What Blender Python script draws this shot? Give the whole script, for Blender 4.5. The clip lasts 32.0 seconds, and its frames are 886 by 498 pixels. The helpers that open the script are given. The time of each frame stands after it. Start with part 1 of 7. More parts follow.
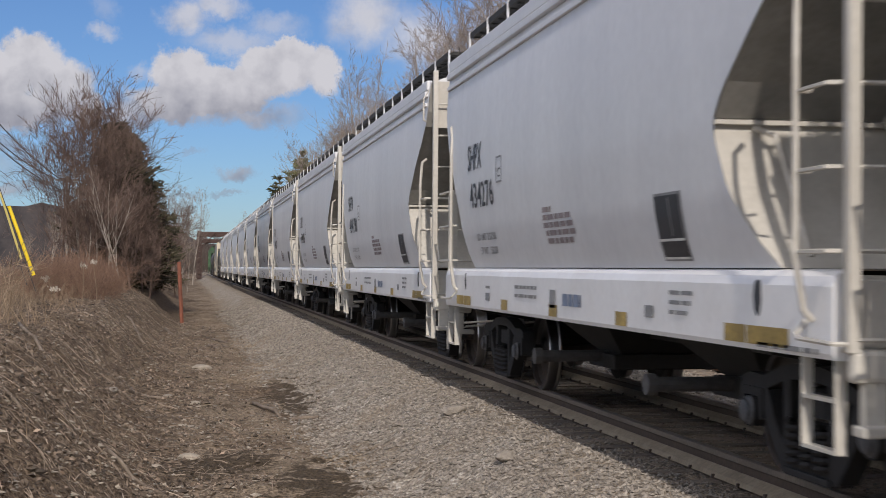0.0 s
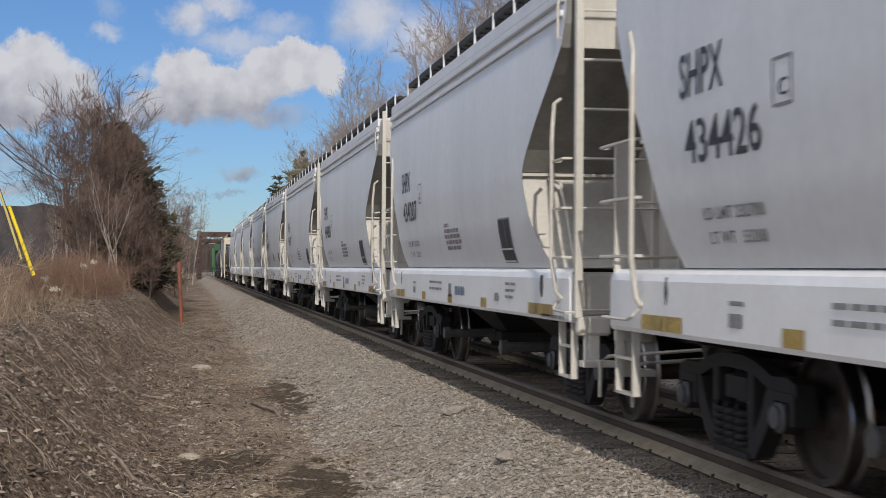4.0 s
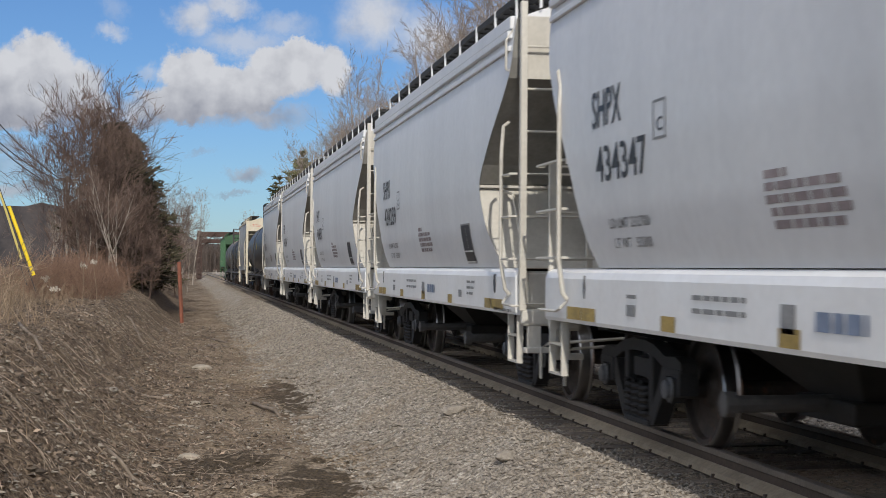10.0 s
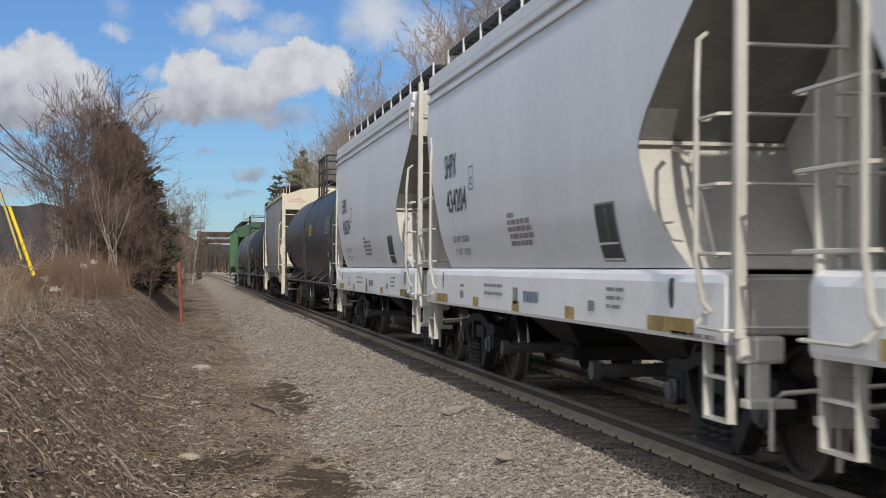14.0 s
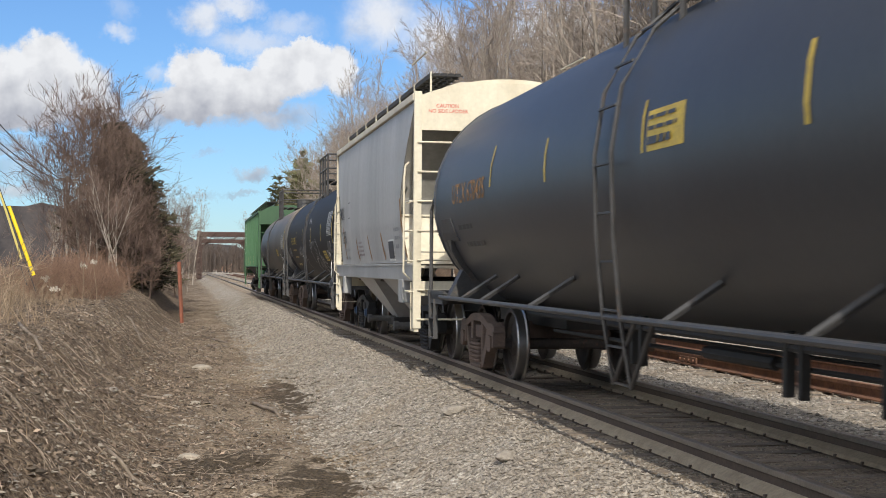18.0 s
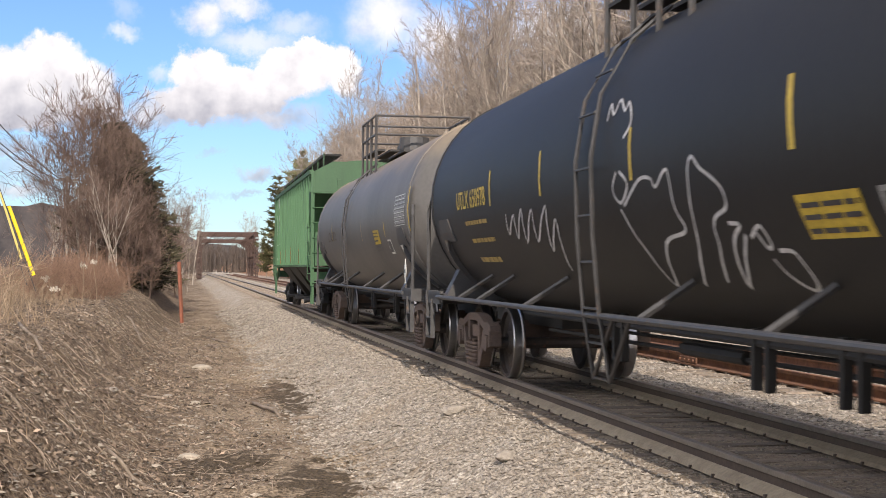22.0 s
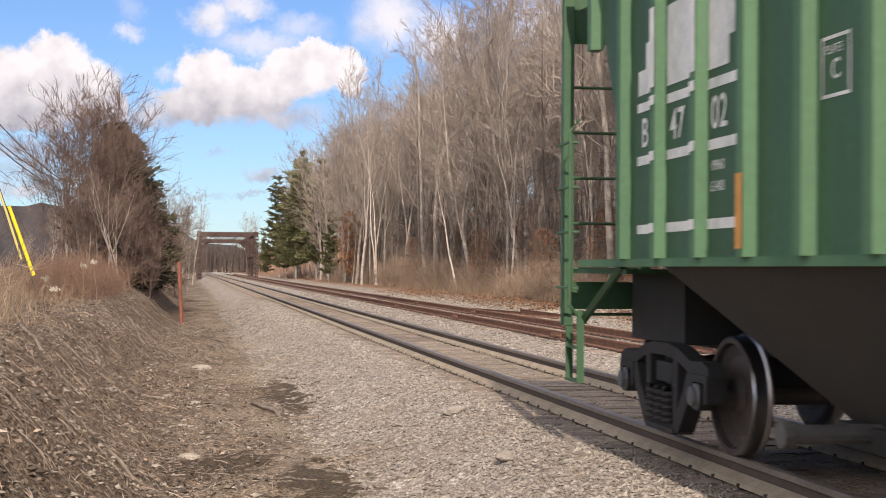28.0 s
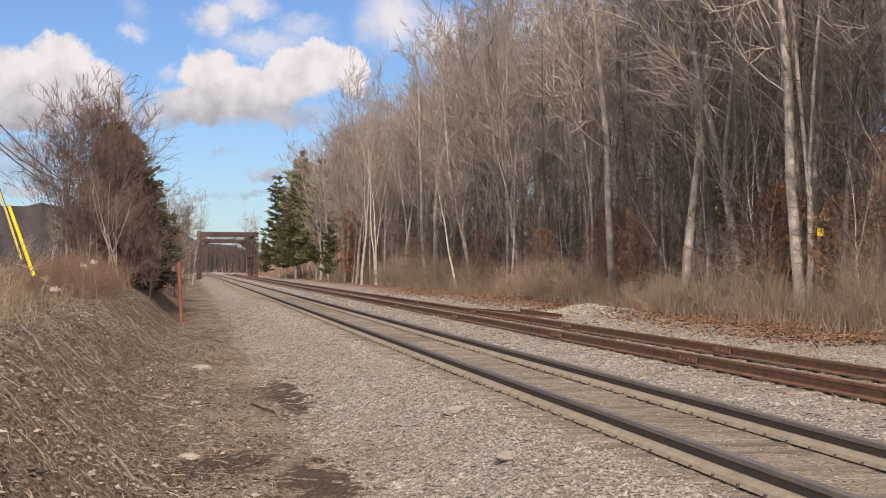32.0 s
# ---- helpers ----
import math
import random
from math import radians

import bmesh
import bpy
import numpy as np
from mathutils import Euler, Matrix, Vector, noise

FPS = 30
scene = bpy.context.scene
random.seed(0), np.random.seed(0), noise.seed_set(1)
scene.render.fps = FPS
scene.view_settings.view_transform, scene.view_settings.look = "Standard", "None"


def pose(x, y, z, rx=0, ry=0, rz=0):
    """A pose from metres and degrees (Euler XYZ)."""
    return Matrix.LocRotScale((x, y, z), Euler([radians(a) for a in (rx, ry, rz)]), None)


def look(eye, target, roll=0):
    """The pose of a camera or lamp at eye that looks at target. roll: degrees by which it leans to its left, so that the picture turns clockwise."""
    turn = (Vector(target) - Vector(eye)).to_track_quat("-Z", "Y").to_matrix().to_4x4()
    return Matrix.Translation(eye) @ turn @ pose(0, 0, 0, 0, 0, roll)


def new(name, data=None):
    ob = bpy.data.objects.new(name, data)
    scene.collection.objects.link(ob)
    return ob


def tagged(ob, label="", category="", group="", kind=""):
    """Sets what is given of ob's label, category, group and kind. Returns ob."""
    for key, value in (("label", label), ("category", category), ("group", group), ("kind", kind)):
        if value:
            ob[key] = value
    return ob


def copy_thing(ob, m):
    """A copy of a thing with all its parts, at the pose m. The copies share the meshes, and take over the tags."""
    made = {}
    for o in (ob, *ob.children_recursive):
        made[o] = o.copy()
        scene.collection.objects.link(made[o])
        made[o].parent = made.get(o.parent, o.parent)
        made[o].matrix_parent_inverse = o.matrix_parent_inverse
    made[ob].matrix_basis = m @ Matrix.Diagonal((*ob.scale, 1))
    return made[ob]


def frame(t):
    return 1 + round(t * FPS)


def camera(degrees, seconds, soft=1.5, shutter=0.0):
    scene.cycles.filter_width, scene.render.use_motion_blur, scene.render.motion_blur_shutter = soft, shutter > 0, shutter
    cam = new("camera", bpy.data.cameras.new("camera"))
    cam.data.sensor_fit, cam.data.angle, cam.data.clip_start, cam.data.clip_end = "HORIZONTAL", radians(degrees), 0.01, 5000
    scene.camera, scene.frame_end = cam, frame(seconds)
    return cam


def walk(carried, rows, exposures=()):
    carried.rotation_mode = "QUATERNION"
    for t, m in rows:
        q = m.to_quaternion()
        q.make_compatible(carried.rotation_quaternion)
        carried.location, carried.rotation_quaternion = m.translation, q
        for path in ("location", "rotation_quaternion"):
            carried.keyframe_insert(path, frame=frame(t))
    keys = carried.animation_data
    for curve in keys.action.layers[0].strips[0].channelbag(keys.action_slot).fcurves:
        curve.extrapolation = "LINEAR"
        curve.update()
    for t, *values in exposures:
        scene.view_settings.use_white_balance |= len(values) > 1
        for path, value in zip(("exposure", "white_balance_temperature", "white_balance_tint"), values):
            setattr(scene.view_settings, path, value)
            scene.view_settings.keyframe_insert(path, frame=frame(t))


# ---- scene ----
# one still camera beside the line; rail top is z = 0, the line runs along +y
EYE = Vector((0.0, 0.0, 1.412))
YAW, PITCH = 0.17782, 0.01387
AIM = EYE + Vector((math.sin(YAW) * math.cos(PITCH), math.cos(YAW) * math.cos(PITCH), math.sin(PITCH))) * 10
cam = camera(34.535, 32.0, soft=0.62, shutter=0.3)
walk(cam, [(0.0, look(EYE, AIM, 0.404)), (32.0, look(EYE, AIM, 0.404))],
     exposures=[(0.0, -0.46, 6450, 15), (6.0, -0.40, 6350, 11), (14.0, -0.36, 6350, 10), (18.0, 0.06, 6500, 9), (20.0, 0.06, 6650, 11), (22.0, 0.40, 6850, 15), (25.0, 0.38, 6950, 16), (28.0, 0.24, 6950, 18), (29.5, 0.05, 7000, 18), (32.0, 0.0, 7000, 18)])

TRACK_X = 4.913          # centre of the main line
SIDING_X, SIDING_Z = 8.75, 0.08          # centre of the rusty second track
SUN_TO = Vector((-0.11, -1.0, 0.62)).normalized()


def travel(t):
    """Metres the train has rolled since 18 s."""
    d = t - 18
    return 7.4917 * d - 0.0619159 * d * d / 2 + 0.00595157 * d ** 3 / 6 + 0.1344725 * d ** 4 / 2400


# ---- world and sun ----
def make_world():
    w = bpy.data.worlds.new("sky")
    scene.world = w
    w.use_nodes = True
    nt = w.node_tree
    nt.nodes.clear()
    out = nt.nodes.new("ShaderNodeOutputWorld")
    bg = nt.nodes.new("ShaderNodeBackground")
    sky = nt.nodes.new("ShaderNodeTexSky")
    sky.sky_type, sky.sun_disc = "NISHITA", False
    sky.sun_elevation = math.asin(SUN_TO.z)
    sky.sun_rotation = math.atan2(SUN_TO.x, SUN_TO.y)
    sky.air_density, sky.dust_density, sky.ozone_density = 1.0, 0.2, 2.0
    co = nt.nodes.new("ShaderNodeTexCoord")
    no = nt.nodes.new("ShaderNodeTexNoise")
    no.inputs["Scale"].default_value, no.inputs["Detail"].default_value = 2.2, 6
    ramp = nt.nodes.new("ShaderNodeValToRGB")
    ramp.color_ramp.elements[0].position, ramp.color_ramp.elements[1].position = 0.42, 0.62
    sep = nt.nodes.new("ShaderNodeSeparateXYZ")
    back = nt.nodes.new("ShaderNodeMapRange")       # broken cloud over the rest of the sky
    back.inputs["From Min"].default_value, back.inputs["From Max"].default_value = 0.75, 0.35
    mul = nt.nodes.new("ShaderNodeMath")
    mul.operation = "MULTIPLY"
    mix = nt.nodes.new("ShaderNodeMix")
    mix.data_type = "RGBA"
    mix.inputs["B"].default_value = (23.4, 22.7, 21.7, 1)
    bg.inputs["Strength"].default_value = 0.084
    L = nt.links.new
    L(co.outputs["Generated"], no.inputs["Vector"])
    L(no.outputs["Fac"], ramp.inputs["Fac"])
    L(co.outputs["Generated"], sep.inputs["Vector"])
    L(sep.outputs["Y"], back.inputs["Value"])
    L(ramp.outputs["Color"], mul.inputs[0])
    L(back.outputs["Result"], mul.inputs[1])
    L(mul.outputs["Value"], mix.inputs["Factor"])
    tint = nt.nodes.new("ShaderNodeMix")
    tint.data_type, tint.blend_type = "RGBA", "MULTIPLY"
    tint.inputs["Factor"].default_value = 1
    tint.inputs["B"].default_value = (0.66, 0.92, 1.30, 1)
    L(sky.outputs["Color"], tint.inputs["A"])
    L(tint.outputs["Result"], mix.inputs["A"])
    L(mix.outputs["Result"], bg.inputs["Color"])
    L(bg.outputs["Background"], out.inputs["Surface"])


make_world()
sun = new("sun", bpy.data.lights.new("sun", "SUN"))
sun.data.energy, sun.data.angle, sun.data.color = 4.1, radians(0.6), (1.0, 0.93, 0.82)
sun.matrix_world = look((0, 0, 50), Vector((0, 0, 50)) - SUN_TO)


# ---- materials ----
def mat(name, col, rough=0.7, metal=0.0, var=0.25, scale=3.0, dark=None, fine=40.0, bump=0.15, dist=0.01, streak=None, rand=0.0,
        island=False, spec=0.5, rust=None, amount=0.5, crown=None):
    """Procedural paint, metal, wood or earth: large stains, fine grain, bump; streak stretches the stains along z."""
    m = bpy.data.materials.new(name)
    m.use_nodes = True
    nt = m.node_tree
    b = nt.nodes["Principled BSDF"]
    b.inputs["Roughness"].default_value, b.inputs["Metallic"].default_value = rough, metal
    b.inputs["Specular IOR Level"].default_value = spec
    L, N = nt.links.new, nt.nodes.new
    co = N("ShaderNodeTexCoord")
    mp = N("ShaderNodeMapping")
    mp.inputs["Scale"].default_value = (1, 1, streak or 1)
    L(co.outputs["Object"], mp.inputs["Vector"])
    big, small = N("ShaderNodeTexNoise"), N("ShaderNodeTexNoise")
    big.inputs["Scale"].default_value, big.inputs["Detail"].default_value, big.inputs["Roughness"].default_value = scale, 8, 0.65
    small.inputs["Scale"].default_value, small.inputs["Detail"].default_value = fine, 4
    L(mp.outputs["Vector"], big.inputs["Vector"])
    L(co.outputs["Object"], small.inputs["Vector"])
    dark = dark or tuple(c * (1 - var) ** 2 for c in col)
    ramp = N("ShaderNodeValToRGB")
    ramp.color_ramp.elements[0].position, ramp.color_ramp.elements[1].position = 0.33, 0.67
    ramp.color_ramp.elements[0].color, ramp.color_ramp.elements[1].color = (*dark, 1), (*col, 1)
    L(big.outputs["Fac"], ramp.inputs["Fac"])
    colour = ramp.outputs["Color"]
    grain = N("ShaderNodeMapRange")
    grain.inputs["From Min"].default_value, grain.inputs["From Max"].default_value = 0.25, 0.75
    grain.inputs["To Min"].default_value, grain.inputs["To Max"].default_value = 1 - var, 1 + var * 0.6
    L(small.outputs["Fac"], grain.inputs["Value"])
    mul = N("ShaderNodeMix")
    mul.data_type, mul.blend_type = "RGBA", "MULTIPLY"
    mul.inputs["Factor"].default_value = 1
    L(colour, mul.inputs["A"])
    L(grain.outputs["Result"], mul.inputs["B"])
    colour = mul.outputs["Result"]
    if rust:
        rn = N("ShaderNodeTexNoise")
        rn.inputs["Scale"].default_value, rn.inputs["Detail"].default_value, rn.inputs["Roughness"].default_value = scale * 1.7, 10, 0.7
        L(mp.outputs["Vector"], rn.inputs["Vector"])
        rr = N("ShaderNodeMapRange")
        rr.inputs["From Min"].default_value, rr.inputs["From Max"].default_value = 1 - amount, 1.12 - amount
        L(rn.outputs["Fac"], rr.inputs["Value"])
        mr = N("ShaderNodeMix")
        mr.data_type = "RGBA"
        mr.inputs["B"].default_value = (*rust, 1)
        L(rr.outputs["Result"], mr.inputs["Factor"])
        L(colour, mr.inputs["A"])
        colour = mr.outputs["Result"]
    if crown:
        z0, z1, tone = crown
        sz, wob, cr, mc = N("ShaderNodeSeparateXYZ"), N("ShaderNodeMath"), N("ShaderNodeMapRange"), N("ShaderNodeMix")
        L(co.outputs["Object"], sz.inputs["Vector"])
        wob.operation = "MULTIPLY_ADD"
        wob.inputs[1].default_value = 0.9
        L(big.outputs["Fac"], wob.inputs[0])
        L(sz.outputs["Z"], wob.inputs[2])
        cr.inputs["From Min"].default_value, cr.inputs["From Max"].default_value, cr.inputs["To Max"].default_value = z0 + 0.45, z1 + 0.45, 0.8
        L(wob.outputs["Value"], cr.inputs["Value"])
        mc.data_type = "RGBA"
        mc.inputs["B"].default_value = (*tone, 1)
        L(cr.outputs["Result"], mc.inputs["Factor"])
        L(colour, mc.inputs["A"])
        colour = mc.outputs["Result"]
    if rand or island:
        src = N("ShaderNodeNewGeometry").outputs["Random Per Island"] if island else N("ShaderNodeObjectInfo").outputs["Random"]
        rr = N("ShaderNodeMapRange")
        rr.inputs["To Min"].default_value, rr.inputs["To Max"].default_value = 1 - rand, 1 + rand
        L(src, rr.inputs["Value"])
        m2 = N("ShaderNodeMix")
        m2.data_type, m2.blend_type = "RGBA", "MULTIPLY"
        m2.inputs["Factor"].default_value = 1
        L(colour, m2.inputs["A"])
        L(rr.outputs["Result"], m2.inputs["B"])
        colour = m2.outputs["Result"]
    L(colour, b.inputs["Base Color"])
    if bump:
        bp = N("ShaderNodeBump")
        bp.inputs["Strength"].default_value, bp.inputs["Distance"].default_value = bump, dist
        L(small.outputs["Fac"], bp.inputs["Height"])
        L(bp.outputs["Normal"], b.inputs["Normal"])
    return m


M = dict(
    hopper=mat("light_grey_paint", (0.70, 0.71, 0.72), 0.42, var=0.05, scale=0.9, dark=(0.61, 0.62, 0.635), streak=0.25, fine=9, bump=0.03),
    sill=mat("white_sill_paint", (0.82, 0.83, 0.84), 0.38, var=0.05, scale=1.2, dark=(0.74, 0.74, 0.74), fine=14, bump=0.03),
    cream=mat("cream_paint", (0.58, 0.555, 0.495), 0.5, var=0.08, scale=1.5, dark=(0.42, 0.395, 0.345), fine=20, streak=0.3, bump=0.05),
    # streaky grime, with the end recess's shade put into the darker grey
    endgrey=mat("grimy_shade_dark_end_paint", (0.30, 0.29, 0.265), 0.6, var=0.12, scale=1.4, dark=(0.17, 0.165, 0.15), streak=0.3, fine=20),
    ivory=mat("yellowed_cream_paint", (0.65, 0.60, 0.475), 0.5, var=0.08, scale=1.5, dark=(0.48, 0.425, 0.315), fine=20, streak=0.3, bump=0.05, rust=(0.30, 0.19, 0.09), amount=0.32),
    endlight=mat("grey_white_end_plate_paint", (0.46, 0.445, 0.405), 0.55, var=0.1, scale=1.4, dark=(0.31, 0.30, 0.27), streak=0.3, fine=20),
    under=mat("dirty_underframe_paint", (0.022, 0.021, 0.020), 0.75, var=0.25, scale=2.5, fine=25, bump=0.2),
    grate=mat("black_walkway_grating", (0.035, 0.035, 0.035), 0.8, var=0.2, scale=4, fine=30),
    tank=mat("black_tank_paint", (0.021, 0.021, 0.021), 0.55, var=0.12, scale=0.9, dark=(0.017, 0.017, 0.018), streak=0.35, fine=16, bump=0.03, spec=0.25),
    tank_blue=mat("faded_blue_black_tank_paint", (0.045, 0.048, 0.054), 0.44, var=0.12, scale=0.8, dark=(0.034, 0.036, 0.042), streak=0.3, fine=16, bump=0.03),
    tank_grey=mat("weathered_grey_tank_paint", (0.115, 0.110, 0.104), 0.5, var=0.14, scale=0.9, dark=(0.074, 0.071, 0.069), streak=0.25, fine=16, rust=(0.21, 0.15, 0.08), amount=0.38, crown=(3.05, 3.75, (0.235, 0.175, 0.105))),
    tankframe=mat("grey_black_frame_paint", (0.058, 0.057, 0.058), 0.55, var=0.2, scale=4, fine=25, rust=(0.11, 0.07, 0.045), amount=0.42),
    green=mat("faded_green_paint", (0.038, 0.108, 0.045), 0.6, var=0.12, scale=1.1, dark=(0.025, 0.070, 0.031), streak=0.2, fine=18, rust=(0.055, 0.065, 0.032), amount=0.40),
    # paler green than the wall sheets, for ribs and sill
    greenrib=mat("paler_green_rib_paint", (0.066, 0.160, 0.074), 0.65, var=0.1, scale=1.3, dark=(0.042, 0.112, 0.050), streak=0.2, fine=18),
    concrete=mat("grey_stained_hopper_paint", (0.39, 0.386, 0.378), 0.5, var=0.08, scale=0.9, dark=(0.275, 0.27, 0.262), streak=0.12, fine=12, bump=0.05),
    steel=mat("worn_wheel_steel", (0.45, 0.45, 0.46), 0.28, 1.0, var=0.1, scale=8, fine=60),
    wheel=mat("rusty_wheel_steel", (0.060, 0.048, 0.042), 0.7, 0.0, var=0.25, scale=5, fine=35, rust=(0.15, 0.075, 0.045), amount=0.42),
    bogie=mat("brown_cast_steel", (0.135, 0.092, 0.070), 0.8, var=0.25, scale=4, dark=(0.09, 0.066, 0.055), fine=30, bump=0.3),
    bogiedark=mat("black_cast_steel", (0.019, 0.018, 0.018), 0.75, var=0.25, scale=4, fine=30, bump=0.3),
    cap=mat("dull_grey_bearing_cap", (0.10, 0.105, 0.115), 0.5, var=0.2, scale=6, fine=30),
    bluecap=mat("blue_bearing_cap", (0.035, 0.075, 0.15), 0.5, var=0.2, scale=6, fine=30),
    black=mat("black_stencil_paint", (0.048, 0.048, 0.052), 0.5, var=0.2, scale=8, fine=40, bump=0),
    greytext=mat("grey_stencil_paint", (0.30, 0.30, 0.30), 0.5, var=0.2, scale=8, fine=40, bump=0),
    blue=mat("blue_stencil_paint", (0.22, 0.27, 0.38), 0.5, var=0.15, scale=8, bump=0),
    redpaint=mat("red_warning_paint", (0.62, 0.13, 0.10), 0.6, var=0.15, scale=8, bump=0),
    redtext=mat("faded_red_stencil_paint", (0.36, 0.30, 0.30), 0.6, var=0.25, scale=8, bump=0),
    white=mat("white_stencil_paint", (0.74, 0.74, 0.70), 0.5, var=0.1, scale=4, bump=0, dark=(0.5, 0.52, 0.48)),
    chalk=mat("white_spray_paint", (0.62, 0.62, 0.62), 0.6, var=0.2, scale=9, bump=0),
    yellow=mat("yellow_decal_paint", (0.62, 0.44, 0.05), 0.5, var=0.2, scale=5, bump=0),
    streak=mat("rust_orange_streak", (0.36, 0.185, 0.055), 0.7, var=0.3, scale=6, dark=(0.22, 0.12, 0.05), bump=0),
    reflect=mat("ochre_reflector_strip", (0.47, 0.33, 0.09), 0.45, var=0.25, scale=5, bump=0),
    orange=mat("orange_reflector_strip", (0.62, 0.28, 0.04), 0.5, var=0.15, scale=5, bump=0),
    pipe=mat("dull_pipe_paint", (0.105, 0.10, 0.095), 0.65, var=0.2, scale=5, fine=25),
    # brown bay sheets, darkened in colour for the shade under the wagon
    bayshade=mat("shade_dark_brown_hopper_slope", (0.028, 0.025, 0.019), 0.8, var=0.25, scale=1.2, dark=(0.019, 0.018, 0.015), fine=20),
    clod=mat("dark_dirt_clods", (0.185, 0.145, 0.108), 0.95, var=0.25, scale=6, dark=(0.085, 0.064, 0.048), fine=40, bump=0.3, island=True, rand=0.6),
    hose=mat("black_rubber", (0.025, 0.025, 0.025), 0.6, var=0.2, bump=0),
    railtop=mat("polished_rail_steel", (0.25, 0.215, 0.18), 0.42, 0.35, var=0.15, scale=5, fine=40),
    railside=mat("brown_rail_steel", (0.085, 0.062, 0.046), 0.85, var=0.25, scale=3, dark=(0.07, 0.052, 0.04), fine=30, bump=0.3),
    foot=mat("dusty_rail_foot", (0.34, 0.285, 0.205), 0.95, var=0.2, scale=4, dark=(0.24, 0.195, 0.14), fine=30, bump=0.3),
    rust=mat("rusty_rail_steel", (0.225, 0.108, 0.058), 0.85, var=0.25, scale=4, dark=(0.11, 0.055, 0.038), fine=35, bump=0.3),
    tie=mat("weathered_sleeper_wood", (0.26, 0.21, 0.16), 0.9, var=0.3, scale=5, dark=(0.15, 0.12, 0.095), fine=45, bump=0.4, rand=0.3),
    bark=mat("grey_bark", (0.42, 0.37, 0.315), 0.95, var=0.25, scale=2.0, dark=(0.20, 0.17, 0.145), fine=18, bump=0.5, rand=0.2),
    # twig colour raised to look sunlit against the wood behind
    twig=mat("sunlit_bare_twigs", (0.36, 0.305, 0.258), 0.95, var=0.15, scale=0.6, dark=(0.19, 0.155, 0.13), fine=6, bump=0, rand=0.25),
    # twig colour lowered to stand for the wood's shaded depth
    sapling=mat("shade_brown_sapling_twigs", (0.165, 0.128, 0.105), 0.95, var=0.15, scale=0.6, dark=(0.075, 0.058, 0.05), fine=6, bump=0, rand=0.3),
    tanbrush=mat("tan_bush_twigs", (0.30, 0.222, 0.160), 0.95, var=0.15, scale=0.6, dark=(0.19, 0.135, 0.095), fine=6, bump=0, rand=0.25, island=False),
    shrub=mat("dark_shrub_stems", (0.185, 0.128, 0.100), 0.95, var=0.2, scale=1.5, dark=(0.09, 0.062, 0.052), fine=12, bump=0, rand=0.2),
    darkbark=mat("dark_furrowed_bark", (0.15, 0.125, 0.105), 0.95, var=0.25, scale=2.0, dark=(0.07, 0.058, 0.05), fine=18, bump=0.5, rand=0.25),
    birch=mat("pale_birch_bark", (0.55, 0.49, 0.41), 0.85, var=0.2, scale=3, dark=(0.33, 0.28, 0.23), fine=14, bump=0.2),
    needle=mat("olive_green_needles", (0.155, 0.150, 0.062), 0.8, var=0.3, scale=1.2, dark=(0.075, 0.078, 0.034), fine=9, bump=0, island=True, rand=0.4),
    cedar=mat("winter_brown_needles", (0.080, 0.066, 0.032), 0.85, var=0.3, scale=0.9, dark=(0.040, 0.037, 0.018), fine=7, bump=0, island=True, rand=0.4),
    deadleaf=mat("dead_brown_leaves", (0.30, 0.145, 0.070), 0.9, var=0.3, scale=2, fine=9, bump=0, island=True, rand=0.4),
    seed=mat("pale_seed_fluff", (0.52, 0.46, 0.38), 0.95, var=0.2, scale=6, bump=0, island=True, rand=0.2),
    litterleaf=mat("fallen_leaf_litter", (0.27, 0.150, 0.085), 0.9, var=0.3, scale=2, fine=9, bump=0, island=True, rand=0.5),
    bankleaf=mat("grey_brown_leaf_flakes", (0.26, 0.20, 0.15), 0.9, var=0.3, scale=2, dark=(0.10, 0.072, 0.052), fine=9, bump=0, island=True, rand=0.75),
    straw=mat("dry_straw_grass", (0.285, 0.215, 0.145), 0.95, var=0.2, scale=0.5, dark=(0.175, 0.125, 0.085), fine=5, bump=0, island=True, rand=0.45),
    brush=mat("reddish_dry_brush", (0.29, 0.175, 0.115), 0.95, var=0.2, scale=0.4, dark=(0.135, 0.084, 0.060), fine=5, bump=0, island=True, rand=0.4),
    truss=mat("rusty_bridge_steel", (0.092, 0.055, 0.044), 0.85, var=0.25, scale=1.0, dark=(0.052, 0.032, 0.027), fine=9, bump=0.2),
    post=mat("rust_red_post", (0.25, 0.085, 0.048), 0.75, var=0.2, scale=4, dark=(0.15, 0.055, 0.034), fine=25),
    guard=mat("yellow_plastic_guard", (0.85, 0.62, 0.02), 0.45, var=0.08, scale=3, bump=0),
    tape=mat("faded_yellow_plastic", (0.62, 0.52, 0.16), 0.5, var=0.1, scale=4, bump=0),
    pole=mat("grey_pole_wood", (0.23, 0.20, 0.17), 0.9, var=0.25, scale=3, streak=0.1, fine=30),
    wire=mat("dark_cable", (0.05, 0.05, 0.055), 0.6, bump=0),
    stone=mat("ballast_stone", (0.30, 0.268, 0.225), 0.95, var=0.2, scale=8, dark=(0.20, 0.175, 0.148), fine=50, bump=0.3, island=True, rand=0.42),
    rock=mat("pale_rock", (0.40, 0.35, 0.28), 0.9, var=0.2, scale=6, fine=40, bump=0.4),
    log=mat("weathered_dead_wood", (0.32, 0.26, 0.20), 0.95, var=0.3, scale=4, dark=(0.14, 0.105, 0.08), fine=30, bump=0.4, island=True, rand=0.6),
)


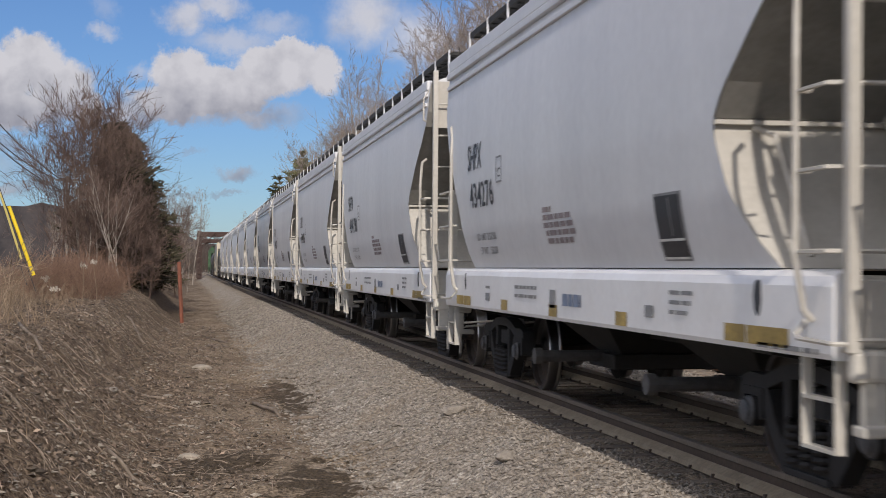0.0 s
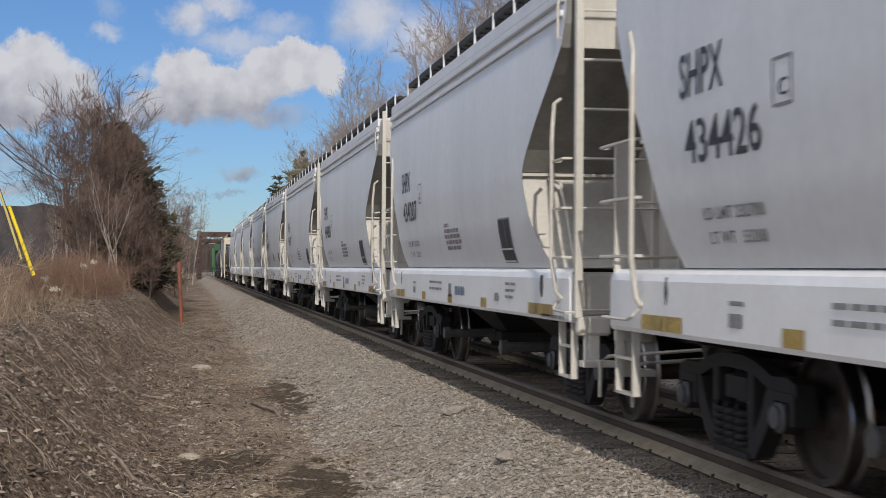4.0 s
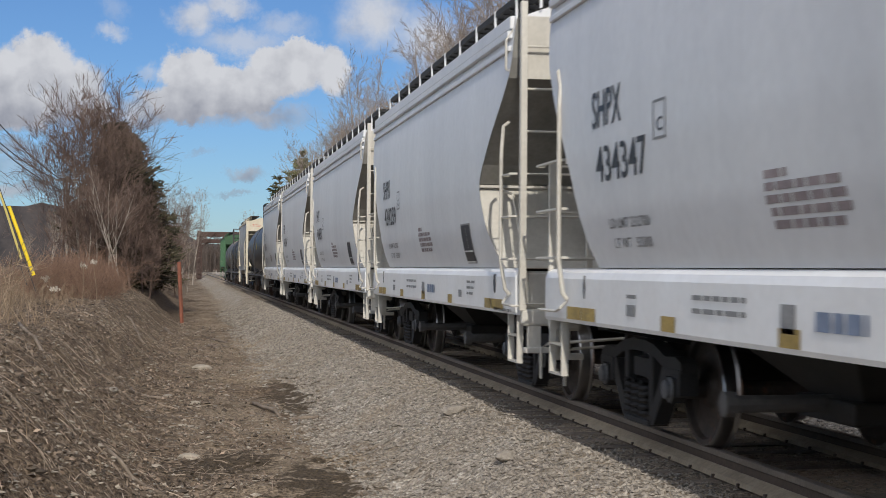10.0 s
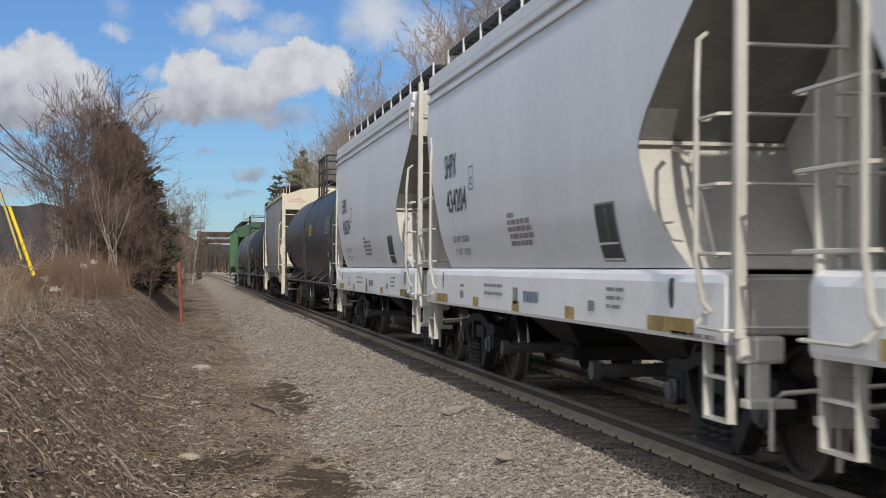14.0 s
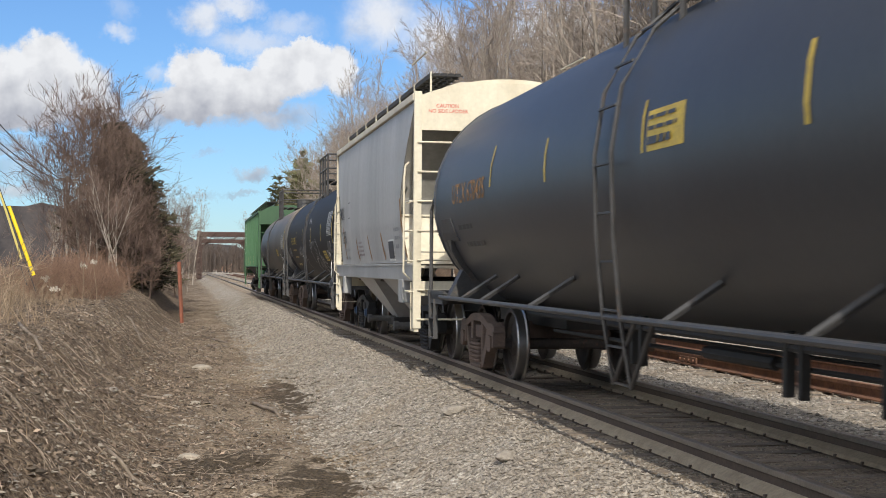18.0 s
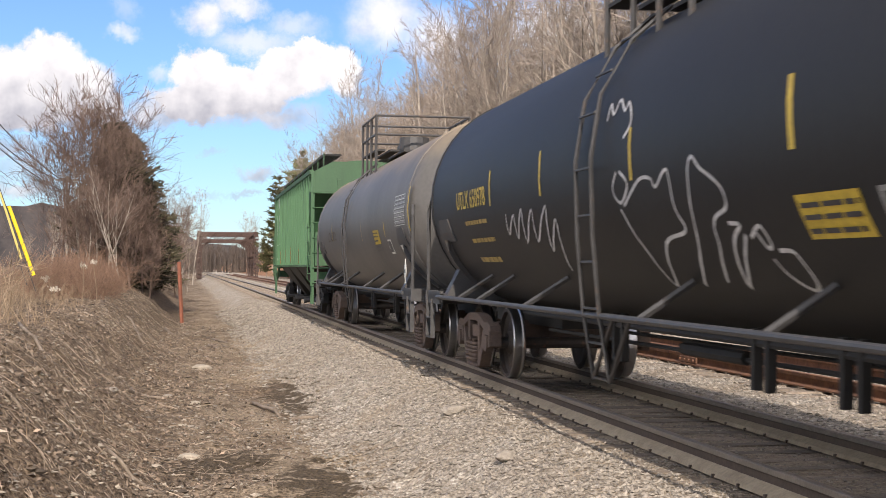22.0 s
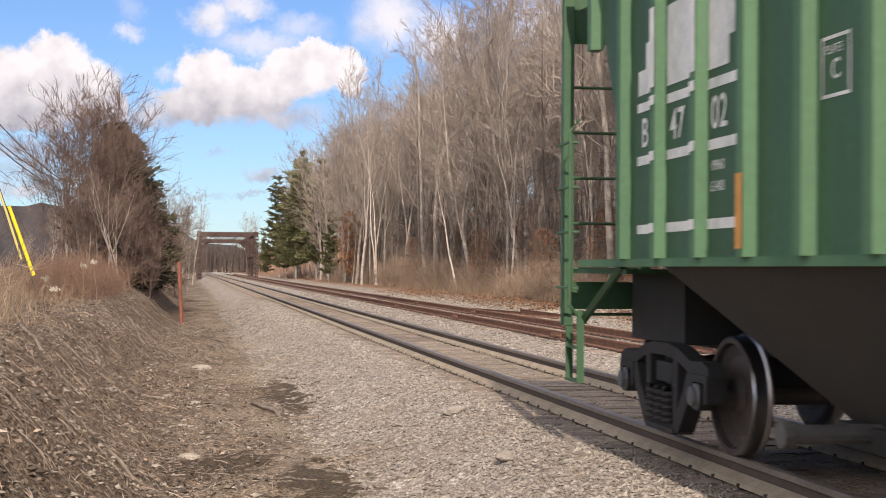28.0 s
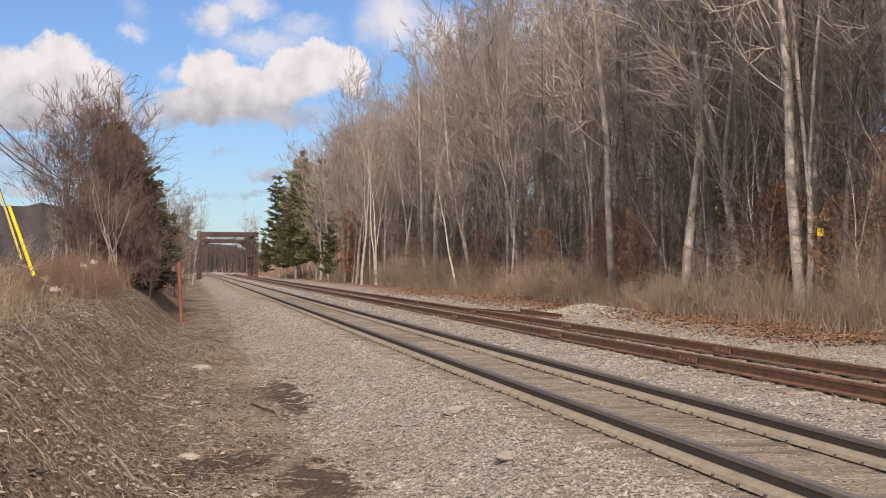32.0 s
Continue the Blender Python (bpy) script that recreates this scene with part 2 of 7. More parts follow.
# ---- mesh helpers ----
def part(name, bm, material, parent=None, label="", smooth=False):
    """Links a bmesh as one mesh object under a thing or a part."""
    me = bpy.data.meshes.new(name)
    if smooth:
        for f in bm.faces:
            f.smooth = True
    bm.to_mesh(me)
    bm.free()
    me.materials.append(material)
    ob = new(name, me)
    ob.parent = parent
    return tagged(ob, label)


def raw(name, verts, faces, material, parent=None, label="", smooth=False):
    me = bpy.data.meshes.new(name)
    me.from_pydata(verts, [], faces)
    me.update()
    if smooth:
        me.polygons.foreach_set("use_smooth", [True] * len(me.polygons))
    me.materials.append(material)
    ob = new(name, me)
    ob.parent = parent
    return tagged(ob, label)


def empty(name, label, category, group=""):
    return tagged(new(name), label, category, group)


def box(bm, x0, x1, y0, y1, z0, z1, bev=0.0):
    m = Matrix.LocRotScale(((x0 + x1) / 2, (y0 + y1) / 2, (z0 + z1) / 2), None, (abs(x1 - x0), abs(y1 - y0), abs(z1 - z0)))
    vs = bmesh.ops.create_cube(bm, size=1, matrix=m)["verts"]
    if bev:
        es = list({e for v in vs for e in v.link_edges})
        bmesh.ops.bevel(bm, geom=es, offset=bev, segments=2, affect="EDGES", profile=0.5)
    return bm


def B(*a, bev=0.0):
    return box(bmesh.new(), *a, bev=bev)


def tube(bm, pts, r, seg=6, r1=None, cap=True):
    """A round bar along a line of points."""
    pts = [Vector(p) for p in pts]
    rings, n = [], len(pts)
    for i, p in enumerate(pts):
        d = (pts[min(i + 1, n - 1)] - pts[max(i - 1, 0)]).normalized()
        a = d.orthogonal().normalized() if abs(d.z) > 0.9 else d.cross(Vector((0, 0, 1))).normalized()
        b = d.cross(a)
        rr = r if r1 is None else r + (r1 - r) * i / max(1, n - 1)
        rings.append([bm.verts.new(p + (a * math.cos(q) + b * math.sin(q)) * rr) for q in [2 * math.pi * k / seg for k in range(seg)]])
    for u, v in zip(rings, rings[1:]):
        for k in range(seg):
            bm.faces.new((u[k], u[(k + 1) % seg], v[(k + 1) % seg], v[k]))
    if cap:
        bm.faces.new(rings[0][::-1])
        bm.faces.new(rings[-1])
    return bm


def T(*a, **k):
    return tube(bmesh.new(), *a, **k)


def prism(bm, poly, axis, a, b):
    """A polygon drawn in the plane across an axis (0, 1, 2) and pulled from a to b along it."""
    def at(p, w):
        q = list(p)
        q.insert(axis, w)
        return bm.verts.new(q)
    lo, hi = [at(p, a) for p in poly], [at(p, b) for p in poly]
    n = len(poly)
    bm.faces.new(lo)
    bm.faces.new(hi[::-1])
    for i in range(n):
        bm.faces.new((lo[i], hi[i], hi[(i + 1) % n], lo[(i + 1) % n]))
    bmesh.ops.recalc_face_normals(bm, faces=bm.faces)
    return bm


def P(poly, axis, a, b):
    return prism(bmesh.new(), poly, axis, a, b)


def lathe(bm, prof, seg=28):
    """Turns (offset, radius) pairs round the x axis."""
    rings = []
    for x, r in prof:
        rings.append([bm.verts.new((x, r * math.cos(2 * math.pi * k / seg), r * math.sin(2 * math.pi * k / seg))) for k in range(seg)])
    for u, v in zip(rings, rings[1:]):
        for k in range(seg):
            bm.faces.new((u[k], u[(k + 1) % seg], v[(k + 1) % seg], v[k]))
    bm.faces.new(rings[0])
    bm.faces.new(rings[-1][::-1])
    bmesh.ops.recalc_face_normals(bm, faces=bm.faces)
    return bm


# ---- ground ----
def smooth(a, b, x):
    k = np.clip((np.asarray(x, float) - a) / (b - a), 0, 1)
    return k * k * (3 - 2 * k)


def lumps(x, y):
    """Smooth random height between 0 and 1 on a unit grid."""
    xi, yi = np.floor(x), np.floor(y)
    u, v = x - xi, y - yi
    u, v = u * u * (3 - 2 * u), v * v * (3 - 2 * v)

    def h(a, b):
        q = np.sin(a * 127.1 + b * 311.7) * 43758.5453
        return q - np.floor(q)
    return (h(xi, yi) * (1 - u) + h(xi + 1, yi) * u) * (1 - v) + (h(xi, yi + 1) * (1 - u) + h(xi + 1, yi + 1) * u) * v


def ground_z(x, y):
    """Height of the ground: ditch and bank on the near side, track bed, wood floor beyond."""
    x, y = np.asarray(x, float), np.asarray(y, float)
    w = 0.16 * np.sin(y * 0.31 + 1.0) + 0.10 * np.sin(y * 0.83) + 0.05 * np.sin(y * 2.1 + x)
    z = -0.78 + 0.565 * smooth(1.75, 3.35, x + w * 0.35)
    z = z + 1.28 * smooth(-0.2, -2.35, x + w) + 0.35 * smooth(-2.0, -9.0, x) - 0.35 * smooth(-12, -40, x)
    z = z - 0.12 * smooth(10.3, 12.6, x + w * 0.5) + 0.25 * smooth(12.5, 19.0, x) + 20.0 * smooth(24, 92, x)
    z = z + 0.08 * smooth(6.4, 7.4, x) * (1 - smooth(10.3, 12.6, x))
    z = z + 0.42 * np.exp(-((x - 14.5) / 1.2) ** 2 - ((y - 50.5) / 2.6) ** 2)
    rough = 0.16 * (lumps(x * 1.1, y * 0.7) - 0.5) + 0.10 * (lumps(x * 2.3 + 9, y * 1.9) - 0.5) + 0.065 * (lumps(x * 4.6, y * 4.1 + 5) - 0.5) + 0.045 * (lumps(x * 8.3 + 3, y * 7.0) - 0.5)
    off = 1 - smooth(2.2, 3.2, x) * (1 - smooth(12.6, 15.6, x))
    return z + rough * off + 0.008 * np.sin(x * 7.3 + y * 3.1) * np.sin(y * 11.7 - x * 2.0) * (1 - off)


WET = ((1.68, 24.4, 0.26, 3.6), (0.45, 16.4, 0.62, 0.85), (1.35, 14.6, 0.42, 1.5))     # damp hollows: centre and reach


def dry(x, y, k=1.0):
    """Where no damp hollow lies."""
    ok = np.ones(len(x), bool)
    for cx, cy, ax, ay in WET:
        ok &= ((x - cx) / ax) ** 2 + ((y - cy) / ay) ** 2 > k
    return ok


def ground_material():
    m = bpy.data.materials.new("ballast_dirt_and_leaf_litter")
    m.use_nodes = True
    nt = m.node_tree
    b = nt.nodes["Principled BSDF"]
    b.inputs["Roughness"].default_value = 0.95
    b.inputs["Specular IOR Level"].default_value = 0.2
    L, N = nt.links.new, nt.nodes.new
    co = N("ShaderNodeTexCoord")
    sep = N("ShaderNodeSeparateXYZ")
    L(co.outputs["Object"], sep.inputs["Vector"])

    def noise_tex(scale, detail=6, rough=0.6):
        n = N("ShaderNodeTexNoise")
        n.inputs["Scale"].default_value, n.inputs["Detail"].default_value, n.inputs["Roughness"].default_value = scale, detail, rough
        L(co.outputs["Object"], n.inputs["Vector"])
        return n.outputs["Fac"]

    def ramp(fac, *stops):
        r = N("ShaderNodeValToRGB")
        e = r.color_ramp.elements
        while len(e) < len(stops):
            e.new(0.5)
        for k, (p, c) in zip(e, stops):
            k.position, k.color = p, (*c, 1)
        L(fac, r.inputs["Fac"])
        return r.outputs["Color"]

    def math2(op, a, c):
        n = N("ShaderNodeMath")
        n.operation = op
        for i, v in enumerate((a, c)):
            if isinstance(v, (int, float)):
                n.inputs[i].default_value = v
            else:
                L(v, n.inputs[i])
        return n.outputs["Value"]

    def maprange(v, a, c, to0=0.0, to1=1.0):
        n = N("ShaderNodeMapRange")
        for k, q in (("From Min", a), ("From Max", c), ("To Min", to0), ("To Max", to1)):
            n.inputs[k].default_value = q
        L(v, n.inputs["Value"])
        return n.outputs["Result"]

    def mix(f, a, c):
        n = N("ShaderNodeMix")
        n.data_type = "RGBA"
        L(f, n.inputs["Factor"])
        L(a, n.inputs["A"])
        L(c, n.inputs["B"])
        return n.outputs["Result"]

    big, mid, fine = noise_tex(0.7), noise_tex(4.0), noise_tex(28.0, 4)
    vo = N("ShaderNodeTexVoronoi")
    vo.inputs["Scale"].default_value = 22
    L(co.outputs["Object"], vo.inputs["Vector"])
    grey = N("ShaderNodeSeparateColor")
    L(vo.outputs["Color"], grey.inputs["Color"])
    ballast = ramp(grey.outputs["Red"], (0.0, (0.20, 0.175, 0.145)), (0.45, (0.36, 0.32, 0.27)), (0.8, (0.46, 0.42, 0.365)), (1.0, (0.62, 0.58, 0.52)))
    dusty = ramp(mid, (0.3, (0.215, 0.17, 0.125)), (0.7, (0.335, 0.275, 0.205)))
    ballast = mix(maprange(big, 0.42, 0.62, 0.1, 0.75), ballast, dusty)
    grit = noise_tex(16.0, 8, 0.7)
    dirt = ramp(math2("ADD", math2("MULTIPLY", mid, 0.35), math2("MULTIPLY", grit, 0.65)), (0.34, (0.060, 0.042, 0.030)), (0.5, (0.160, 0.117, 0.081)), (0.66, (0.32, 0.25, 0.178)))
    litter = ramp(mid, (0.28, (0.14, 0.072, 0.040)), (0.55, (0.28, 0.150, 0.082)), (0.8, (0.40, 0.25, 0.150)))
    mud = ramp(fine, (0.3, (0.070, 0.052, 0.034)), (0.7, (0.110, 0.084, 0.057)))
    x = math2("ADD", sep.outputs["X"], maprange(mid, 0.3, 0.7, -0.55, 0.55))
    bed = math2("MULTIPLY", maprange(x, 1.35, 2.3), maprange(x, 16.2, 14.0))
    side = maprange(x, 9.5, 13.0)
    col = mix(bed, mix(side, dirt, litter), ballast)
    floor = math2("MULTIPLY", maprange(x, -0.4, 0.5), maprange(x, 2.3, 1.7))
    sand = ramp(fine, (0.3, (0.235, 0.182, 0.128)), (0.7, (0.37, 0.30, 0.22)))
    col = mix(math2("MULTIPLY", floor, maprange(big, 0.40, 0.56, 0.0, 0.75)), col, sand)
    wet = None                                   # damp hollows in the ditch
    yy = math2("ADD", sep.outputs["Y"], maprange(mid, 0.3, 0.7, -1.1, 1.1))
    for cx, cy, ax, ay in WET:
        dx, dy = math2("MULTIPLY", math2("SUBTRACT", x, cx), 1 / ax), math2("MULTIPLY", math2("SUBTRACT", yy, cy), 1 / ay)
        r2 = maprange(math2("ADD", math2("MULTIPLY", dx, dx), math2("MULTIPLY", dy, dy)), 1.25, 0.7)
        wet = r2 if wet is None else math2("MAXIMUM", wet, r2)
    col = mix(wet, col, mud)
    dust = math2("MULTIPLY", maprange(x, 2.95, 3.6), maprange(x, 6.6, 6.2))     # dirty bed between the worn rails
    col = mix(math2("MULTIPLY", dust, 0.8), col, dusty)
    spk = N("ShaderNodeMix")
    spk.data_type, spk.blend_type = "RGBA", "MULTIPLY"
    spk.inputs["Factor"].default_value = 1
    L(col, spk.inputs["A"])
    L(maprange(fine, 0.3, 0.7, 0.6, 1.3), spk.inputs["B"])
    L(spk.outputs["Result"], b.inputs["Base Color"])
    bp = N("ShaderNodeBump")
    bp.inputs["Strength"].default_value, bp.inputs["Distance"].default_value = 0.9, 0.05
    L(math2("ADD", math2("MULTIPLY", vo.outputs["Distance"], -0.8), math2("ADD", fine, mid)), bp.inputs["Height"])
    L(bp.outputs["Normal"], b.inputs["Normal"])
    return m


def build_ground():
    xs = np.concatenate([[-2500, -900, -300, -120, -60, -40, -28, -20, -15, -12, -10], np.arange(-9, 14, 0.11), [14.5, 16, 18, 20, 24, 30, 40, 60, 90, 150, 300, 900, 2500]])
    ys = np.concatenate([[-400, -100, -40, -20, -10, -4], np.arange(0, 45, 0.13), np.arange(45, 120, 0.6), np.arange(120, 300, 3), [320, 360, 420, 500, 700, 1000, 1600, 2600, 4200]])
    X, Y = np.meshgrid(xs, ys)
    Z = ground_z(X, Y)
    n, m = len(xs), len(ys)
    idx = np.arange(n * m).reshape(m, n)
    quads = np.stack([idx[:-1, :-1], idx[:-1, 1:], idx[1:, 1:], idx[1:, :-1]], -1).reshape(-1, 4)
    ob = raw("ground", np.stack([X, Y, Z], -1).reshape(-1, 3).tolist(), quads.tolist(), ground_material(), smooth=True)
    tagged(ob, "ballast bed, dirt ditch and leaf-strewn bank", "ground", kind="structure")


build_ground()


# ---- tracks ----
def rail_profile(w=1.0):
    half = [(0.076, -0.178), (0.076, -0.168), (0.020, -0.150), (0.010, -0.135), (0.010, -0.060), (0.034, -0.044)]
    return half + [(-a, z) for a, z in half[::-1]]


def build_track(name, label, cx, head_mat, base_mat, y0, y1, dz=0.0):
    tr = empty(name, label, "railway track")
    tr["kind"] = "structure"
    for sx in (-0.7525, 0.7525):
        base = part("rail", P([(cx + sx + a, z + dz) for a, z in rail_profile()], 1, y0, y1), base_mat, tr)
        hd = [(-0.035, -0.046), (-0.037, -0.008), (-0.028, 0.0), (0.028, 0.0), (0.037, -0.008), (0.035, -0.046)]
        part("rail_head", P([(cx + sx + a, z + dz) for a, z in hd], 1, y0, y1), head_mat, base)
        foot = ((-0.105, -0.195), (-0.088, -0.160), (-0.018, -0.118), (0.018, -0.118), (0.088, -0.160), (0.105, -0.195)) if head_mat is M["railtop"] else ((-0.079, -0.182), (-0.079, -0.163), (-0.03, -0.148), (0.03, -0.148), (0.079, -0.163), (0.079, -0.182))
        part("rail_foot", P([(cx + sx + a, z + dz) for a, z in foot], 1, y0, y1), M["foot"] if head_mat is M["railtop"] else base_mat, base)
    return tr


main_track = build_track("main_track", "worn main line rails on old wooden sleepers", TRACK_X, M["railtop"], M["railside"], -12, 415)
side_track = build_track("side_track", "rusty brown disused siding rails beside the main line", SIDING_X, M["rust"], M["rust"], -12, 300, SIDING_Z)


def joint_bars():
    """Bolted fishplates where the siding's old rails meet."""
    for sx, ys in ((-0.7525, (21.9, 30.2, 42.1, 54.0)), (0.7525, (24.3, 34.9, 46.8, 58.7))):
        for y in ys:
            bm = bmesh.new()
            for d in (-0.045, 0.045):
                box(bm, SIDING_X + sx + d - 0.016, SIDING_X + sx + d + 0.016, y - 0.4, y + 0.4, SIDING_Z - 0.145, SIDING_Z - 0.05, 0.006)
                for k in (-0.3, -0.1, 0.1, 0.3):
                    tube(bm, [(SIDING_X + sx + d * 0.9, y + k, SIDING_Z - 0.10), (SIDING_X + sx + d * 1.9, y + k, SIDING_Z - 0.10)], 0.022, 6)
            part("joint_bar", bm, M["rust"], side_track, "bolted rusty joint bar")


joint_bars()


# ---- bare trees ----
class Sticks:
    """Collects tapered bars of few sides for one mesh."""
    def __init__(self):
        self.v, self.f = [], []

    def bar(self, pts, r0, r1, seg):
        n, base = len(pts), len(self.v)
        for i, p in enumerate(pts):
            d = (pts[min(i + 1, n - 1)] - pts[max(i - 1, 0)]).normalized()
            a = d.orthogonal().normalized()
            b = d.cross(a)
            r = r0 + (r1 - r0) * i / (n - 1)
            for k in range(seg):
                q = 2 * math.pi * k / seg
                self.v.append(p + a * (r * math.cos(q)) + b * (r * math.sin(q)))
        for i in range(n - 1):
            for k in range(seg):
                u = base + i * seg
                self.f.append((u + k, u + (k + 1) % seg, u + seg + (k + 1) % seg, u + seg + k))


def bend(rng, p, d, length, steps, wob, up):
    pts = [p.copy()]
    for _ in range(steps):
        d = (d + Vector((rng.gauss(0, wob), rng.gauss(0, wob), rng.gauss(0, wob) + up))).normalized()
        p = p + d * (length / steps)
        pts.append(p.copy())
    return pts


def along(pts, k):
    k = max(0.0, min(0.999, k)) * (len(pts) - 1)
    i = int(k)
    return pts[i].lerp(pts[i + 1], k - i), (pts[i + 1] - pts[i]).normalized()


def side_dir(rng, d, angle, turn=None):
    a = d.orthogonal().normalized()
    b = d.cross(a)
    q = rng.uniform(0, 2 * math.pi) if turn is None else turn
    return (d * math.cos(angle) + (a * math.cos(q) + b * math.sin(q)) * math.sin(angle)).normalized()


def bare_tree(name, label, seed, h, r, first=0.35, limbs=15, limb_len=0.30, subs=6, twigs=7, lean=0.03, bark=None, fork=False, tw=0.011, twig=None, spread=0.95, rise=0.09):
    """Leafless tree: trunk with limbs, and a crown of branches and twigs."""
    rng = random.Random(seed)
    t, c = Sticks(), Sticks()
    d0 = Vector((rng.gauss(0, lean), rng.gauss(0, lean), 1)).normalized()
    trunks = [bend(rng, Vector((0, 0, -0.3)), d0, h, 9, 0.055, 0.01)]
    t.bar(trunks[0], r, r * 0.12, 7)
    if fork:
        p, d = along(trunks[0], rng.uniform(0.25, 0.4))
        trunks.append(bend(rng, p, side_dir(rng, d, 0.3), h * 0.62, 7, 0.05, 0.05))
        t.bar(trunks[1], r * 0.6, r * 0.1, 6)
    for tr in trunks:
        for i in range(limbs):
            k = first + (0.97 - first) * (i + rng.random()) / limbs
            p, d = along(tr, k)
            ln = h * limb_len * (1.15 - 0.75 * k) * rng.uniform(0.7, 1.25)
            lb = bend(rng, p, side_dir(rng, d, rng.uniform(0.45, spread)), ln, 5, 0.14, rise)
            lr = r * 0.22 * (1.2 - 0.8 * k)
            t.bar(lb, lr, lr * 0.25, 4)
            for j in range(subs):
                p2, d2 = along(lb, 0.2 + 0.8 * (j + rng.random()) / subs)
                sb = bend(rng, p2, side_dir(rng, d2, rng.uniform(0.4, 0.9)), ln * rng.uniform(0.3, 0.55), 3, 0.15, 0.06)
                c.bar(sb, lr * 0.32 + 0.004, tw, 3)
                for q in range(twigs):
                    p3, d3 = along(sb, 0.1 + 0.9 * (q + rng.random()) / twigs)
                    c.bar(bend(rng, p3, side_dir(rng, d3, rng.uniform(0.35, 0.8)), ln * rng.uniform(0.14, 0.30), 2, 0.18, 0.08), tw, tw * 0.4, 3)
    ob = empty(name, label, "tree", "bare wood trees")
    raw("trunk", t.v, t.f, bark or M["bark"], ob, smooth=True)
    raw("crown", c.v, c.f, twig or M["twig"], ob, "leafless twigs")
    return ob


def leaf_quads(rng, v, f, p, d, size, n, spread):
    for _ in range(n):
        q = p + Vector((rng.gauss(0, spread), rng.gauss(0, spread), rng.gauss(0, spread * 0.6)))
        e = (d + Vector((rng.gauss(0, 0.6), rng.gauss(0, 0.6), rng.gauss(0, 0.5)))).normalized() * size * rng.uniform(0.6, 1.4)
        s = e.orthogonal().normalized() * size * rng.uniform(0.14, 0.3)
        k = len(v)
        v += [q - s, q + s, q + e + s * 0.3, q + e - s * 0.3]
        f.append((k, k + 1, k + 2, k + 3))


def conifer(name, label, seed, h, r, width, material, tiers=26, first=0.08, per=7, size=0.32, taper=0.85, clump=9):
    rng = random.Random(seed)
    t, v, f = Sticks(), [], []
    tr = bend(rng, Vector((0, 0, -0.3)), Vector((0, 0, 1)), h, 8, 0.015, 0.01)
    t.bar(tr, r, r * 0.08, 6)
    for i in range(tiers):
        k = first + (1 - first) * (i + 0.5) / tiers
        wide = width * (1 - k) ** taper * rng.uniform(0.75, 1.15) + 0.15
        for j in range(per):
            p, d = along(tr, min(0.995, k + rng.uniform(-0.02, 0.02)))
            q = rng.uniform(0, 2 * math.pi)
            out = Vector((math.cos(q), math.sin(q), rng.uniform(-0.05, 0.45))).normalized()
            ln = wide * rng.uniform(0.35, 1.2)
            br = bend(rng, p, out, ln, 3, 0.08, 0.02)
            t.bar(br, 0.02 + 0.012 * ln, 0.006, 3)
            m = max(2, int(ln / 0.30))
            for u in range(m):
                p2, d2 = along(br, (u + 0.7) / m)
                leaf_quads(rng, v, f, p2, d2, size, clump, 0.10 + 0.05 * ln)
    ob = empty(name, label, "tree", "evergreen trees")
    raw("trunk", t.v, t.f, M["bark"], ob)
    raw("crown", v, f, material, ob, "needle sprays")
    return ob


def place(ob, x, y, turn, scale=1.0, dz=0.0):
    return copy_thing(ob, pose(x, y, float(ground_z(x, y)) + dz, 0, 0, turn) @ Matrix.Scale(scale, 4))


def set_at(ob, x, y, turn=0, scale=1.0):
    ob.matrix_basis = pose(x, y, float(ground_z(x, y)), 0, 0, turn) @ Matrix.Scale(scale, 4)
    return ob


